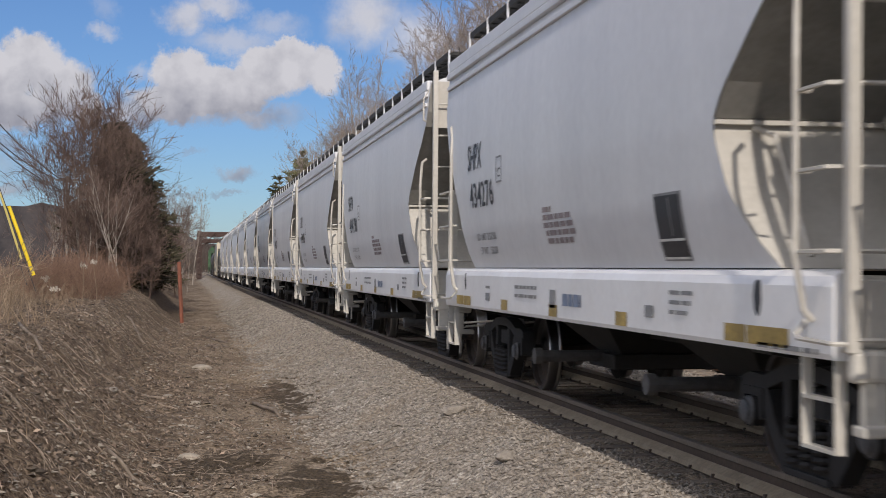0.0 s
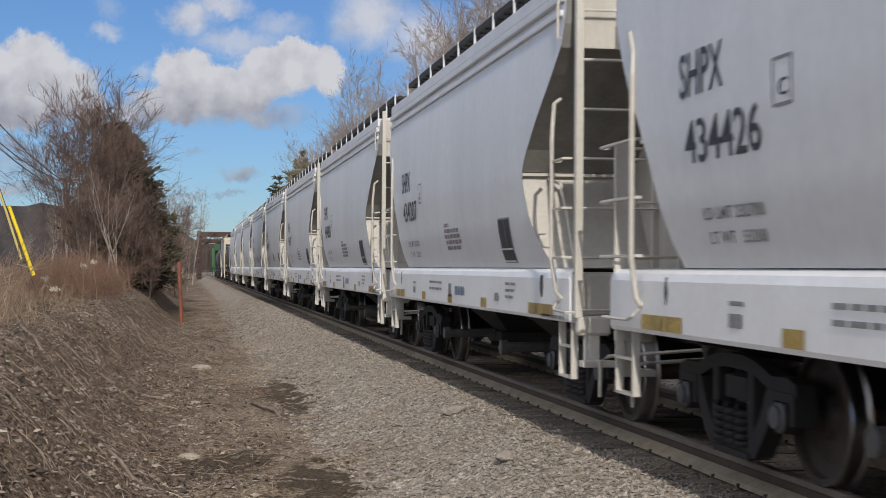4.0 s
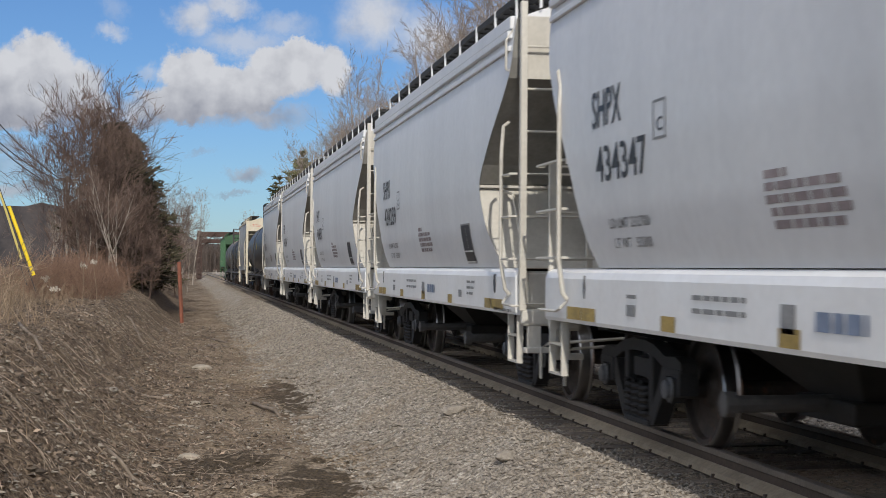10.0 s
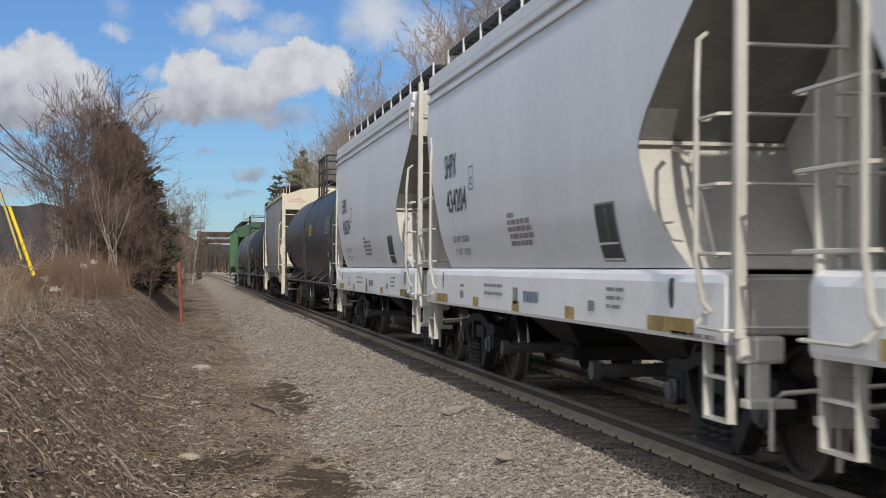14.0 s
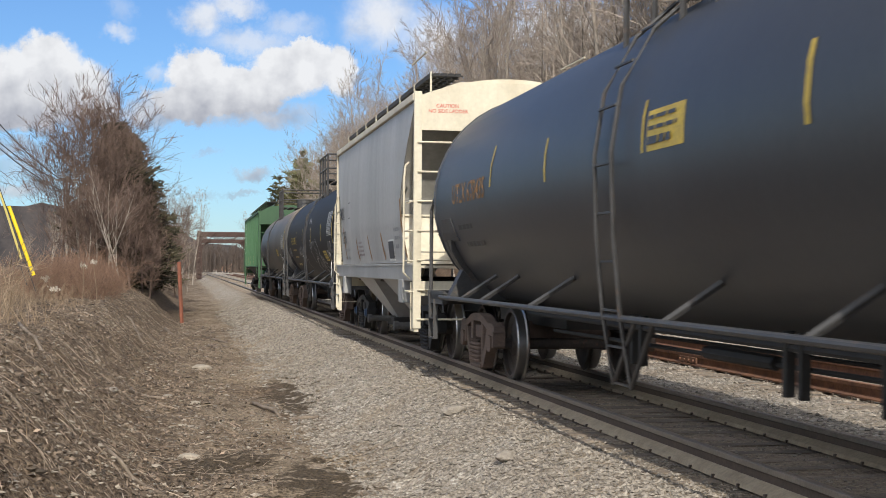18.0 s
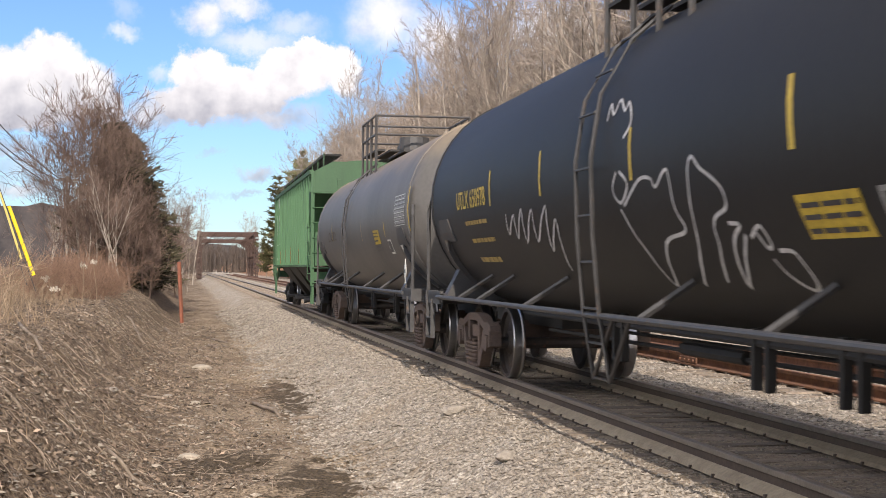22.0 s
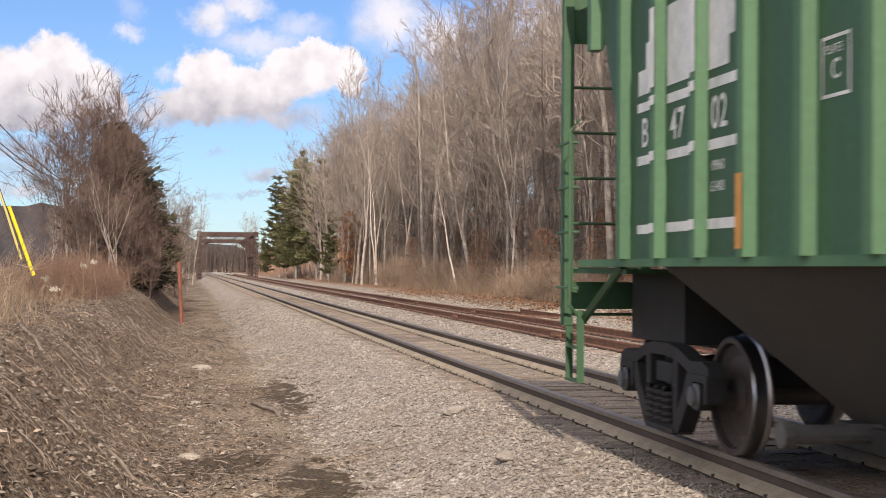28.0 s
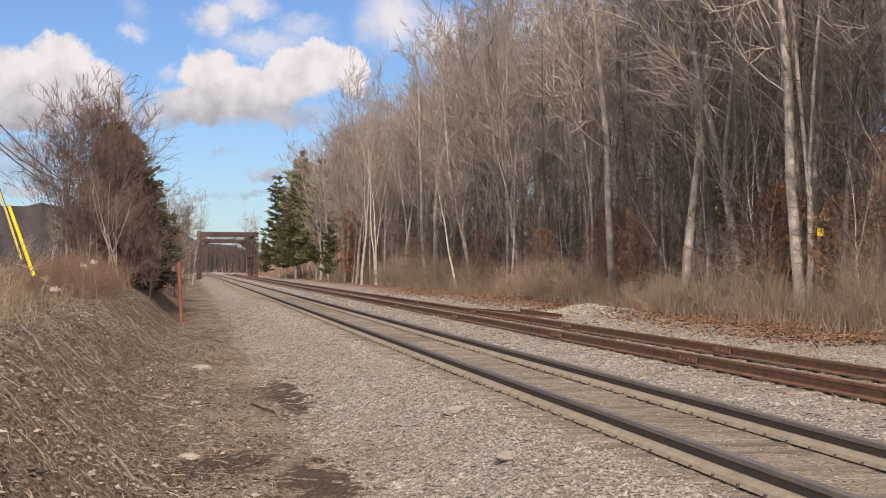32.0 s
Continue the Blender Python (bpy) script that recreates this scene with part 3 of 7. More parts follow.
def build_woods():
    rng = random.Random(5)
    kinds = []
    for i in range(7):
        h = (19, 21, 23, 20, 24, 22, 18)[i]
        kinds.append(bare_tree("bare_tree", "tall leafless grey-brown hardwood at the wood's edge", 40 + i, h, 0.15 + 0.04 * (i % 4), first=(0.14, 0.30, 0.22, 0.38)[i % 4], limbs=22 + 2 * (i % 3),
                               limb_len=0.24, subs=6, twigs=4, lean=0.05, fork=i % 2 == 0, tw=0.016, spread=1.05, rise=0.10))
    for i in range(4):
        kinds.append(bare_tree("bare_sapling", "thin leafless sapling in the undergrowth", 70 + i, (5.5, 7.5, 9.5, 6.5)[i], 0.045, first=0.04, limbs=20, limb_len=0.36, subs=5, twigs=3, lean=0.16, fork=True, tw=0.012, spread=1.3,
                               rise=0.03, twig=M["sapling"], bark=M["bark"]))
    for i, (h, r, bark) in enumerate(((16, 0.085, "bark"), (18, 0.11, "darkbark"), (14, 0.07, "birch"), (20, 0.15, "darkbark"), (19, 0.12, "bark"))):
        kinds.append(bare_tree("young_tree", "slim straight leafless pole-like tree in the wood", 84 + i, h, r, first=0.42, limbs=15, limb_len=0.2, subs=5, twigs=4, lean=0.045, fork=i % 2 == 0, tw=0.014, spread=0.9, bark=M[bark]))
    used = set()
    spots = []
    y = 24.0
    while y < 330:
        for row, (x0, x1) in enumerate(((19.0, 22.0), (22, 27), (27, 34), (35, 46))):
            spots.append((rng.uniform(x0, x1), y + rng.uniform(-2, 2), rng.randrange(7)))
        y += 4.6 if y < 100 else 6.5 if y < 200 else 11.0
    y = 28.0
    while y < 190:
        for x0, x1 in ((19.5, 22), (22, 28), (28, 36)):
            spots.append((rng.uniform(x0, x1), y + rng.uniform(-2, 2), 7 + rng.randrange(4)))
        y += 4.2 if y < 110 else 6.0
    for _ in range(16):
        spots.append((rng.uniform(20, 26), rng.uniform(36, 66), rng.choice((2, 3, 6))))
    for k in range(150):
        yy = 28 + 130 * rng.random() ** 1.5
        spots.append((rng.uniform(18.8, 33), yy, 11 + rng.randrange(5)))
    for _ in range(44):
        spots.append((rng.uniform(18, 33), rng.uniform(92, 215), rng.randrange(7)))
    for x, yy, k in spots:
        if x / yy < 0.068:
            continue
        sc, turn = rng.uniform(0.82, 1.1), rng.uniform(0, 360)
        if k < 7 or k > 10:
            sc = min(sc, (yy * float(np.interp(x / yy, (0.06, 0.075, 0.09, 0.105, 0.13, 0.155, 0.18), (0.085, 0.112, 0.145, 0.18, 0.215, 0.26, 1.0))) + 1.4) / 21)
        if k not in used:
            used.add(k)
            set_at(kinds[k], x, yy, turn, sc)
        else:
            place(kinds[k], x, yy, turn, sc)
    return kinds


def bare_bush(label, seed, h, wide, stems, material, subs=5, twigs=3, r=0.009):
    """Rounded leafless bush: many arching stems with fine side twigs."""
    rng = random.Random(seed)
    c = Sticks()
    for _ in range(stems):
        q, a = rng.uniform(0, 2 * math.pi), rng.random() ** 0.7 * wide
        p = Vector((rng.gauss(0, 0.28), rng.gauss(0, 0.28), -0.1))
        ln = h * rng.uniform(0.55, 1.1)
        st = bend(rng, p, Vector((math.cos(q) * a, math.sin(q) * a, 1)).normalized(), ln, 5, 0.13, -0.05)
        c.bar(st, r * rng.uniform(0.7, 1.3), r * 0.5, 3)
        for j in range(subs):
            p2, d2 = along(st, 0.2 + 0.8 * (j + rng.random()) / subs)
            sb = bend(rng, p2, side_dir(rng, d2, rng.uniform(0.4, 1.1)), ln * rng.uniform(0.16, 0.4), 2, 0.2, 0.04)
            c.bar(sb, r * 0.6, r * 0.35, 3)
            for k in range(twigs):
                p3, d3 = along(sb, 0.2 + 0.8 * rng.random())
                c.bar(bend(rng, p3, side_dir(rng, d3, rng.uniform(0.4, 1.0)), ln * rng.uniform(0.06, 0.17), 2, 0.2, 0.03), r * 0.42, r * 0.25, 3)
    return tagged(raw("bare_bush", c.v, c.f, material), label, "bush", "leafless bushes")


KINDS = build_woods()
pine = set_at(conifer("pine_tree", "dark green pine among the bare trees", 3, 20, 0.2, 4.4, M["needle"], tiers=17, first=0.16, per=5, size=0.5, taper=0.5, clump=13), 17.0, 224)
for px_, py_, sc_ in ((18.5, 240, 1.0), (15.4, 205, 0.70), (17.0, 190, 0.80), (19.5, 255, 1.05), (14.6, 230, 0.82), (16.0, 214, 0.78), (15.2, 222, 0.6), (23.5, 140, 0.7), (30.5, 74, 1.15), (16.2, 165, 0.36), (13.0, 238, 0.36), (24.5, 118, 0.6)):
    place(pine, px_, py_, 40 * px_, sc_)
for i, (hgt, wid) in enumerate(((1.9, 1.0), (1.6, 1.3), (2.3, 0.9), (1.4, 1.2))):
    br = random.Random(90 + i)
    bush = bare_bush("rounded tan leafless bush at the wood's edge", 60 + i, hgt, wid, 46, M["tanbrush"])
    set_at(bush, 17.6, 40 + 3 * i, 0)
    for k in range(38):
        yy = 34 + 125 * br.random() ** 1.3
        place(bush, br.uniform(17.4, 20.0) + 0.5 * math.sin(yy * 0.35), yy, br.uniform(0, 360), br.uniform(0.5, 1.1) * (0.85 + yy / 260))
for i, (hgt, wid) in enumerate(((1.5, 0.9), (1.25, 1.2))):
    br = random.Random(95 + i)
    bush = bare_bush("fine reddish-brown leafless bush on the bank", 66 + i, hgt, wid, 60, M["brush"], subs=6, twigs=4, r=0.006)
    set_at(bush, -2.7, 43 + 3 * i, 0)
    for k in range(15):
        yy = br.uniform(35, 58)
        place(bush, br.uniform(-4.6, -2.1) - 0.02 * (58 - yy), yy, br.uniform(0, 360), br.uniform(0.6, 1.0))
    for k in range(9):
        yy = br.uniform(58, 110)
        place(bush, br.uniform(-5.0, -1.6), yy, br.uniform(0, 360), br.uniform(0.8, 1.3))
cedar = set_at(conifer("cedar_tree", "dense winter-brown evergreen on the bank", 8, 8.0, 0.14, 2.3, M["cedar"], tiers=36, first=0.03, per=13, size=0.26, taper=0.6, clump=14), -3.35, 66, 0, 0.95)
place(cedar, -2.35, 67, 70, 0.93)
place(cedar, -1.95, 72, 140, 0.66)
place(cedar, -3.0, 64.5, 200, 0.72)
for i, (bx, by, bh) in enumerate(((-5.3, 62, 8.2), (-4.8, 64, 8.8), (-5.6, 66, 7.6), (-4.3, 60, 7.4), (-3.5, 63, 7.6), (-4.9, 61, 6.6), (-2.7, 66, 8.0), (-3.0, 60, 4.4), (-2.5, 61, 4.6), (-1.9, 63, 4.6), (-1.4, 66, 4.8), (-1.5, 86, 5.2), (-0.7, 92, 5.2),
                                  (-2.2, 59, 3.6), (-1.6, 61, 3.2), (-3.4, 58, 3.8), (-1.2, 78, 4.6))):
    set_at(bare_tree("bare_shrub", "many-stemmed leafless shrub on the bank", 200 + i, bh, 0.05, first=0.08, limbs=17, limb_len=0.36, subs=6, twigs=7, lean=0.16, fork=True, tw=0.008, bark=M["shrub"], twig=M["shrub"],
                     spread=0.8), bx, by, 40 * i)
for i, (bx, by, bh, bl) in enumerate(((-3.6, 58, 5.2, 0.22), (-3.1, 57.5, 4.6, 0.12), (-2.7, 57, 4.8, 0.15), (-2.4, 57.6, 4.4, 0.30), (-4.1, 59, 5.8, 0.25), (-3.9, 57, 4.2, 0.2))):
    set_at(bare_tree("bare_shrub", "slim pale-stemmed leafless shrub on the bank", 240 + i, bh, 0.045, first=0.35, limbs=8, limb_len=0.3, subs=4, twigs=4, lean=bl, fork=True, tw=0.008, bark=M["bark"], twig=M["shrub"], spread=0.7), bx, by, 70 * i)

# ---- bridge ----
BX0, BX1, BY = 2.15, 11.6, 245.0


def build_bridge():
    br = empty("railway_bridge", "rust-brown riveted steel through-truss railway bridge", "bridge")
    for k, x in enumerate((BX0, BX1)):
        for y in (BY, BY + 7, BY + 14, BY + 21, BY + 28):
            bm = bmesh.new()
            box(bm, x - 0.38, x - 0.28, y - 0.3, y + 0.3, -0.6, 7.3)
            box(bm, x + 0.28, x + 0.38, y - 0.3, y + 0.3, -0.6, 7.3)
            for i in range(12):
                box(bm, x - 0.28, x + 0.28, y - 0.28, y - 0.24, -0.4 + i * 0.64, -0.1 + i * 0.64)
            part("post", bm, M["truss"], br)
        part("top_chord", B(x - 0.35, x + 0.35, BY, BY + 28, 6.9, 7.5), M["truss"], br)
        part("bottom_chord", B(x - 0.3, x + 0.3, BY, BY + 28, -0.9, -0.3), M["truss"], br)
        for i in range(4):
            y = BY + 7 * i
            part("diagonal", T([(x, y, 7.0 if i % 2 else -0.3), (x, y + 7, -0.3 if i % 2 else 7.0)], 0.16, 4), M["truss"], br)
    for i in range(5):
        y = BY + 7 * i
        bm = bmesh.new()
        box(bm, BX0 + 0.3, BX1 - 0.3, y - 0.15, y + 0.15, 7.15, 7.4)
        box(bm, BX0 + 0.3, BX1 - 0.3, y - 0.15, y + 0.15, 5.95, 6.15)
        n = 8
        for j in range(n):
            a, b = BX0 + 0.4 + (BX1 - BX0 - 0.8) * j / n, BX0 + 0.4 + (BX1 - BX0 - 0.8) * (j + 1) / n
            tube(bm, [(a, y, 6.1 if j % 2 else 7.2), (b, y, 7.2 if j % 2 else 6.1)], 0.07, 4)
        part("portal_strut", bm, M["truss"], br)
        for s, x in ((1, BX0 + 0.3), (-1, BX1 - 0.3)):
            part("knee_brace", T([(x, y, 4.4), (x + s * 0.55, y, 5.5), (x + s * 1.7, y, 6.05)], 0.13, 4), M["truss"], br)
    part("deck", B(BX0 - 0.2, BX1 + 0.2, BY, BY + 28, -0.5, -0.25), M["tie"], br)


build_bridge()


# ---- sky backdrop ----
def build_clouds():
    m = bpy.data.materials.new("drifting_cumulus")
    m.use_nodes = True
    nt = m.node_tree
    nt.nodes.clear()
    L, N = nt.links.new, nt.nodes.new
    out, mixs, tr, em = N("ShaderNodeOutputMaterial"), N("ShaderNodeMixShader"), N("ShaderNodeBsdfTransparent"), N("ShaderNodeEmission")
    co = N("ShaderNodeTexCoord")
    warp = N("ShaderNodeTexNoise")
    warp.inputs["Scale"].default_value, warp.inputs["Detail"].default_value, warp.inputs["Roughness"].default_value = 0.013, 12, 0.68
    L(co.outputs["Object"], warp.inputs["Vector"])
    v1, v2 = N("ShaderNodeVectorMath"), N("ShaderNodeVectorMath")
    v1.operation, v2.operation = "SUBTRACT", "MULTIPLY_ADD"
    v1.inputs[1].default_value = (0.5, 0.5, 0.5)
    v2.inputs[1].default_value = (120, 0, 105)
    L(warp.outputs["Color"], v1.inputs[0])
    L(v1.outputs["Vector"], v2.inputs[0])
    L(co.outputs["Object"], v2.inputs[2])
    total = None
    for cx, cz, ax, az, w in CLOUDS:
        sb, ml, ln, mr = N("ShaderNodeVectorMath"), N("ShaderNodeVectorMath"), N("ShaderNodeVectorMath"), N("ShaderNodeMapRange")
        sb.operation, ml.operation, ln.operation = "SUBTRACT", "MULTIPLY", "LENGTH"
        sb.inputs[1].default_value = (cx, 0, cz)
        ml.inputs[1].default_value = (1 / ax, 0, 1 / az)
        L(v2.outputs["Vector"], sb.inputs[0])
        L(sb.outputs["Vector"], ml.inputs[0])
        L(ml.outputs["Vector"], ln.inputs[0])
        mr.interpolation_type = "SMOOTHSTEP"
        mr.inputs["From Min"].default_value, mr.inputs["From Max"].default_value, mr.inputs["To Max"].default_value = (1.07, 0.72, w) if w > 0.92 else (1.35, 0.15, w)
        L(ln.outputs["Value"], mr.inputs["Value"])
        if total is None:
            total = mr.outputs["Result"]
        else:
            mx = N("ShaderNodeMath")
            mx.operation = "MAXIMUM"
            L(total, mx.inputs[0])
            L(mr.outputs["Result"], mx.inputs[1])
            total = mx.outputs["Value"]
    puff = N("ShaderNodeTexNoise")
    puff.inputs["Scale"].default_value, puff.inputs["Detail"].default_value = 0.017, 12
    mp = N("ShaderNodeMapping")
    mp.inputs["Location"].default_value = (18, 0, -22)
    L(co.outputs["Object"], mp.inputs["Vector"])
    L(mp.outputs["Vector"], puff.inputs["Vector"])
    sepz, grad, half, add = N("ShaderNodeSeparateXYZ"), N("ShaderNodeMapRange"), N("ShaderNodeMath"), N("ShaderNodeMath")
    L(v2.outputs["Vector"], sepz.inputs["Vector"])
    L(sepz.outputs["Z"], grad.inputs["Value"])
    for key, q in (("From Min", 250), ("From Max", 375), ("To Min", 0.0), ("To Max", 0.5)):
        grad.inputs[key].default_value = q
    half.operation, add.operation = "MULTIPLY", "ADD"
    half.inputs[1].default_value = 0.95
    L(puff.outputs["Fac"], half.inputs[0])
    L(half.outputs["Value"], add.inputs[0])
    L(grad.outputs["Result"], add.inputs[1])
    ramp = N("ShaderNodeValToRGB")
    ramp.color_ramp.elements[0].position, ramp.color_ramp.elements[1].position = 0.34, 0.98
    ramp.color_ramp.elements[0].color, ramp.color_ramp.elements[1].color = (0.33, 0.35, 0.42, 1), (0.83, 0.84, 0.87, 1)
    L(add.outputs["Value"], ramp.inputs["Fac"])
    L(ramp.outputs["Color"], em.inputs["Color"])
    em.inputs["Strength"].default_value = 1.0
    L(total, mixs.inputs["Fac"])
    L(tr.outputs["BSDF"], mixs.inputs[1])
    L(em.outputs["Emission"], mixs.inputs[2])
    L(mixs.outputs["Shader"], out.inputs["Surface"])
    ob = raw("cloud_backdrop", [(-2600, 0, 0), (2600, 0, 0), (2600, 0, 1500), (-2600, 0, 1500)], [(0, 1, 2, 3)], m)
    ob.location = (0, 2900, 30)
    return tagged(ob, "white cumulus clouds drifting over a blue sky", "clouds", kind="structure")

CLOUDS = [(-368, 327, 97, 80, 1), (-291, 372, 85, 61, 1), (-228, 331, 82, 65, 1), (-325, 273, 152, 47, 1), (-179, 288, 53, 47, 0.95), (17, 350, 70, 59, 1),
          (-13, 298, 84, 48, 1), (94, 324, 108, 59, 1), (196, 369, 92, 60, 1), (242, 405, 53, 42, 1), (-74, 274, 78, 27, 0.9), (128, 279, 138, 27, 0.9),
          (288, 376, 52, 58, 1), (23, 476, 54, 39, 0.85), (83, 496, 66, 25, 0.8), (118, 426, 101, 32, 0.65), (195, 461, 58, 29, 0.5), (-148, 435, 31, 17, 0.6),
          (-64, 366, 24, 18, 0.5), (-133, 488, 29, 34, 0.25), (124, 161, 39, 16, 0.8), (38, 205, 32, 9, 0.35), (96, 118, 41, 8, 0.5), (11, 117, 56, 9, 0.3),
          (-356, 203, 97, 20, 0.6), (-339, 121, 65, 18, 0.8), (-367, 161, 108, 33, 0.4), (387, 484, 89, 70, 0.9), (499, 447, 84, 70, 0.8), (765, 468, 186, 83, 0.8),
          (1066, 406, 180, 85, 0.7), (1363, 490, 186, 111, 0.7)]
clouds = build_clouds()


def build_hills():
    v, f = [], []
    n = 90
    for i in range(n + 1):
        x = -900 + 1500 * i / n
        h = 62 * math.exp(-((x + 150) / 170) ** 2) + 30 * math.exp(-((x + 420) / 150) ** 2) + 8 * math.exp(-((x - 150) / 260) ** 2) + 2.2 * math.sin(i * 1.7) + 1.4 * math.sin(i * 4.1) + 1.5 * math.sin(i * 11.3)
        v += [(x, 1500, -10), (x, 1500 + 40, max(4, h)), (x, 1900, -10)]
    for i in range(n):
        a = 3 * i
        f += [(a, a + 3, a + 4, a + 1), (a + 1, a + 4, a + 5, a + 2)]
    m = mat("hazy_wooded_hill", (0.062, 0.052, 0.050), 1.0, var=0.2, scale=0.06, dark=(0.026, 0.024, 0.026), fine=0.35, bump=0)
    tagged(raw("backdrop_hill", v, f, m, smooth=True), "far wooded hill under the sky", "hill", kind="structure")


build_hills()


# ---- rolling stock: x across (near side negative), y from the front coupler to the rear, z from rail top ----
def wheelset_mesh():
    bm = bmesh.new()
    for s in (-1, 1):
        prof = [(0.615, 0.10), (0.63, 0.14), (0.655, 0.30), (0.645, 0.41), (0.672, 0.475), (0.690, 0.483), (0.702, 0.459), (0.80, 0.455), (0.815, 0.448), (0.815, 0.405), (0.765, 0.395),
                (0.735, 0.31), (0.755, 0.16), (0.80, 0.13), (0.80, 0.085)]
        lathe(bm, [(s * a, r) for a, r in prof], 28)
    lathe(bm, [(-0.98, 0.075), (0.98, 0.075)], 10)
    me = bpy.data.meshes.new("wheelset")
    bm.to_mesh(me)
    bm.free()
    me.materials.append(M["wheel"])
    me.materials.append(M["steel"])
    for p in me.polygons:
        c = p.center
        r = math.hypot(c.y, c.z)
        p.material_index = 1 if r > 0.435 and abs(c.x) > 0.68 else 0
    return me


WHEELSET = wheelset_mesh()


def side_frame(bm, x, s):
    """Cast side frame: arched top member, dropped lower member, columns and journal boxes; x its centre, s the outward side."""
    a, b = x - 0.07, x + 0.07
    top = [(-1.10, 0.60), (-1.08, 0.68), (-0.95, 0.72), (-0.70, 0.71), (-0.42, 0.79), (-0.20, 0.82), (0.20, 0.82), (0.42, 0.79), (0.70, 0.71), (0.95, 0.72), (1.08, 0.68), (1.10, 0.60),
           (0.72, 0.60), (0.42, 0.69), (0.20, 0.72), (-0.20, 0.72), (-0.42, 0.69), (-0.72, 0.60)]
    prism(bm, top, 0, a, b)
    low = [(-0.76, 0.62), (-0.62, 0.62), (-0.52, 0.44), (-0.30, 0.21), (0.30, 0.21), (0.52, 0.44), (0.62, 0.62), (0.76, 0.62), (0.66, 0.40), (0.42, 0.13), (0.30, 0.10), (-0.30, 0.10), (-0.42, 0.13), (-0.66, 0.40)]
    prism(bm, low, 0, a, b)
    box(bm, a - 0.02, b + 0.02, -0.34, 0.34, 0.10, 0.15, 0.01)
    for y in (-0.33, 0.33):
        box(bm, a, b, y - 0.055, y + 0.055, 0.18, 0.72, 0.015)
    for y in (-0.89, 0.89):
        prism(bm, [(y - 0.19, 0.62), (y - 0.19, 0.42), (y - 0.12, 0.40), (y - 0.11, 0.56), (y + 0.11, 0.56), (y + 0.12, 0.40), (y + 0.19, 0.42), (y + 0.19, 0.62)], 0, a - 0.01, b + 0.01)
        prism(bm, [(y - 0.10, 0.55), (y - 0.10, 0.40), (y - 0.05, 0.35), (y + 0.05, 0.35), (y + 0.10, 0.40), (y + 0.10, 0.55)], 0, min(x, x + s * 0.10), max(x, x + s * 0.10))
    return bm


def bogie(parent, y, dark=False, caps="cap"):
    fm = M["bogiedark"] if dark else M["bogie"]
    bm = bmesh.new()
    prism(bm, [(-1.04, 0.50), (-0.4, 0.36), (0.4, 0.36), (1.04, 0.50), (1.04, 0.66), (0.4, 0.72), (-0.4, 0.72), (-1.04, 0.66)], 1, y - 0.2, y + 0.2)
    bo = part("bogie", bm, fm, parent)
    for s in (-1, 1):
        bm = side_frame(bmesh.new(), s * 1.0, s)
        bmesh.ops.translate(bm, verts=bm.verts, vec=(0, y, 0))
        part("side_frame", bm, fm, bo)
        for dy in (-0.2, 0.0, 0.2):
            turns = [(s * 1.02 + 0.095 * math.cos(0.785 * k), y + dy + 0.095 * math.sin(0.785 * k), 0.17 + 0.0066 * k) for k in range(45)]
            part("coil_spring", T(turns, 0.021, 5), fm, bo)
        if caps:
            for dy in (-0.89, 0.89):
                bm = lathe(bmesh.new(), [(s * 1.07, 0.10), (s * 1.10, 0.10), (s * 1.115, 0.08), (s * 1.14, 0.075), (s * 1.145, 0.04)], 14)
                bmesh.ops.translate(bm, verts=bm.verts, vec=(0, y + dy, 0.457))
                part("bearing_cap", bm, M[caps], bo)
    for dy in (-0.89, 0.89):
        w = new("wheelset", WHEELSET)
        w.parent = bo
        w.location = (0, y + dy, 0.457)
    return bo


def coupler(parent, y, s, m=None):
    bm = bmesh.new()
    box(bm, -0.09, 0.09, min(y + s * 0.15, y + s * 0.9), max(y + s * 0.15, y + s * 0.9), 0.78, 0.94, 0.02)
    prism(bm, [(-0.20, y + s * 0.24), (-0.17, y + s * 0.03), (-0.03, y + s * 0.02), (0.02, y + s * 0.12), (0.17, y + s * 0.04), (0.19, y + s * 0.24)], 2, 0.72, 1.0)
    part("coupler", bm, m or M["bogiedark"], parent)


def brake_hose(parent, y, s):
    part("brake_hose", T([(-0.35, y + s * 0.5, 0.8), (-0.36, y + s * 0.3, 0.62), (-0.33, y + s * 0.1, 0.48), (-0.28, y, 0.52)], 0.028, 6), M["hose"], parent)


def stirrup(parent, x, y0, y1, zt, zb, m, rung=None):
    """A flat bar bent into a U, with a second tread across it."""
    outer = [(y0, zt), (y0, zb), (y1, zb), (y1, zt), (y1 - 0.022, zt), (y1 - 0.022, zb + 0.022), (y0 + 0.022, zb + 0.022), (y0 + 0.022, zt)]
    st = part("stirrup_step", P(outer, 0, x - 0.035, x + 0.03), m, parent)
    if rung:
        part("tread", B(x - 0.035, x + 0.03, y0 + 0.022, y1 - 0.022, rung, rung + 0.02), m, st)


def side_ladder(parent, x, y0, y1, zs, r, m):
    """Grab irons along the side, each a bar with two returned feet."""
    for z in zs:
        part("rung", T([(x + 0.08, y0, z), (x, y0 + 0.02, z), (x, y1 - 0.02, z), (x + 0.08, y1, z)], r, 5), m, parent)


def end_ladder(parent, y, x0, x1, zs, r, m):
    for z in zs:
        part("rung", T([(x0, y + 0.05, z), (x0, y - 0.03, z), (x1, y - 0.03, z), (x1, y + 0.05, z)], r, 5), m, parent)


def shell_x(table, z):
    return float(np.interp(z, [a for a, _ in table], [b for _, b in table]))


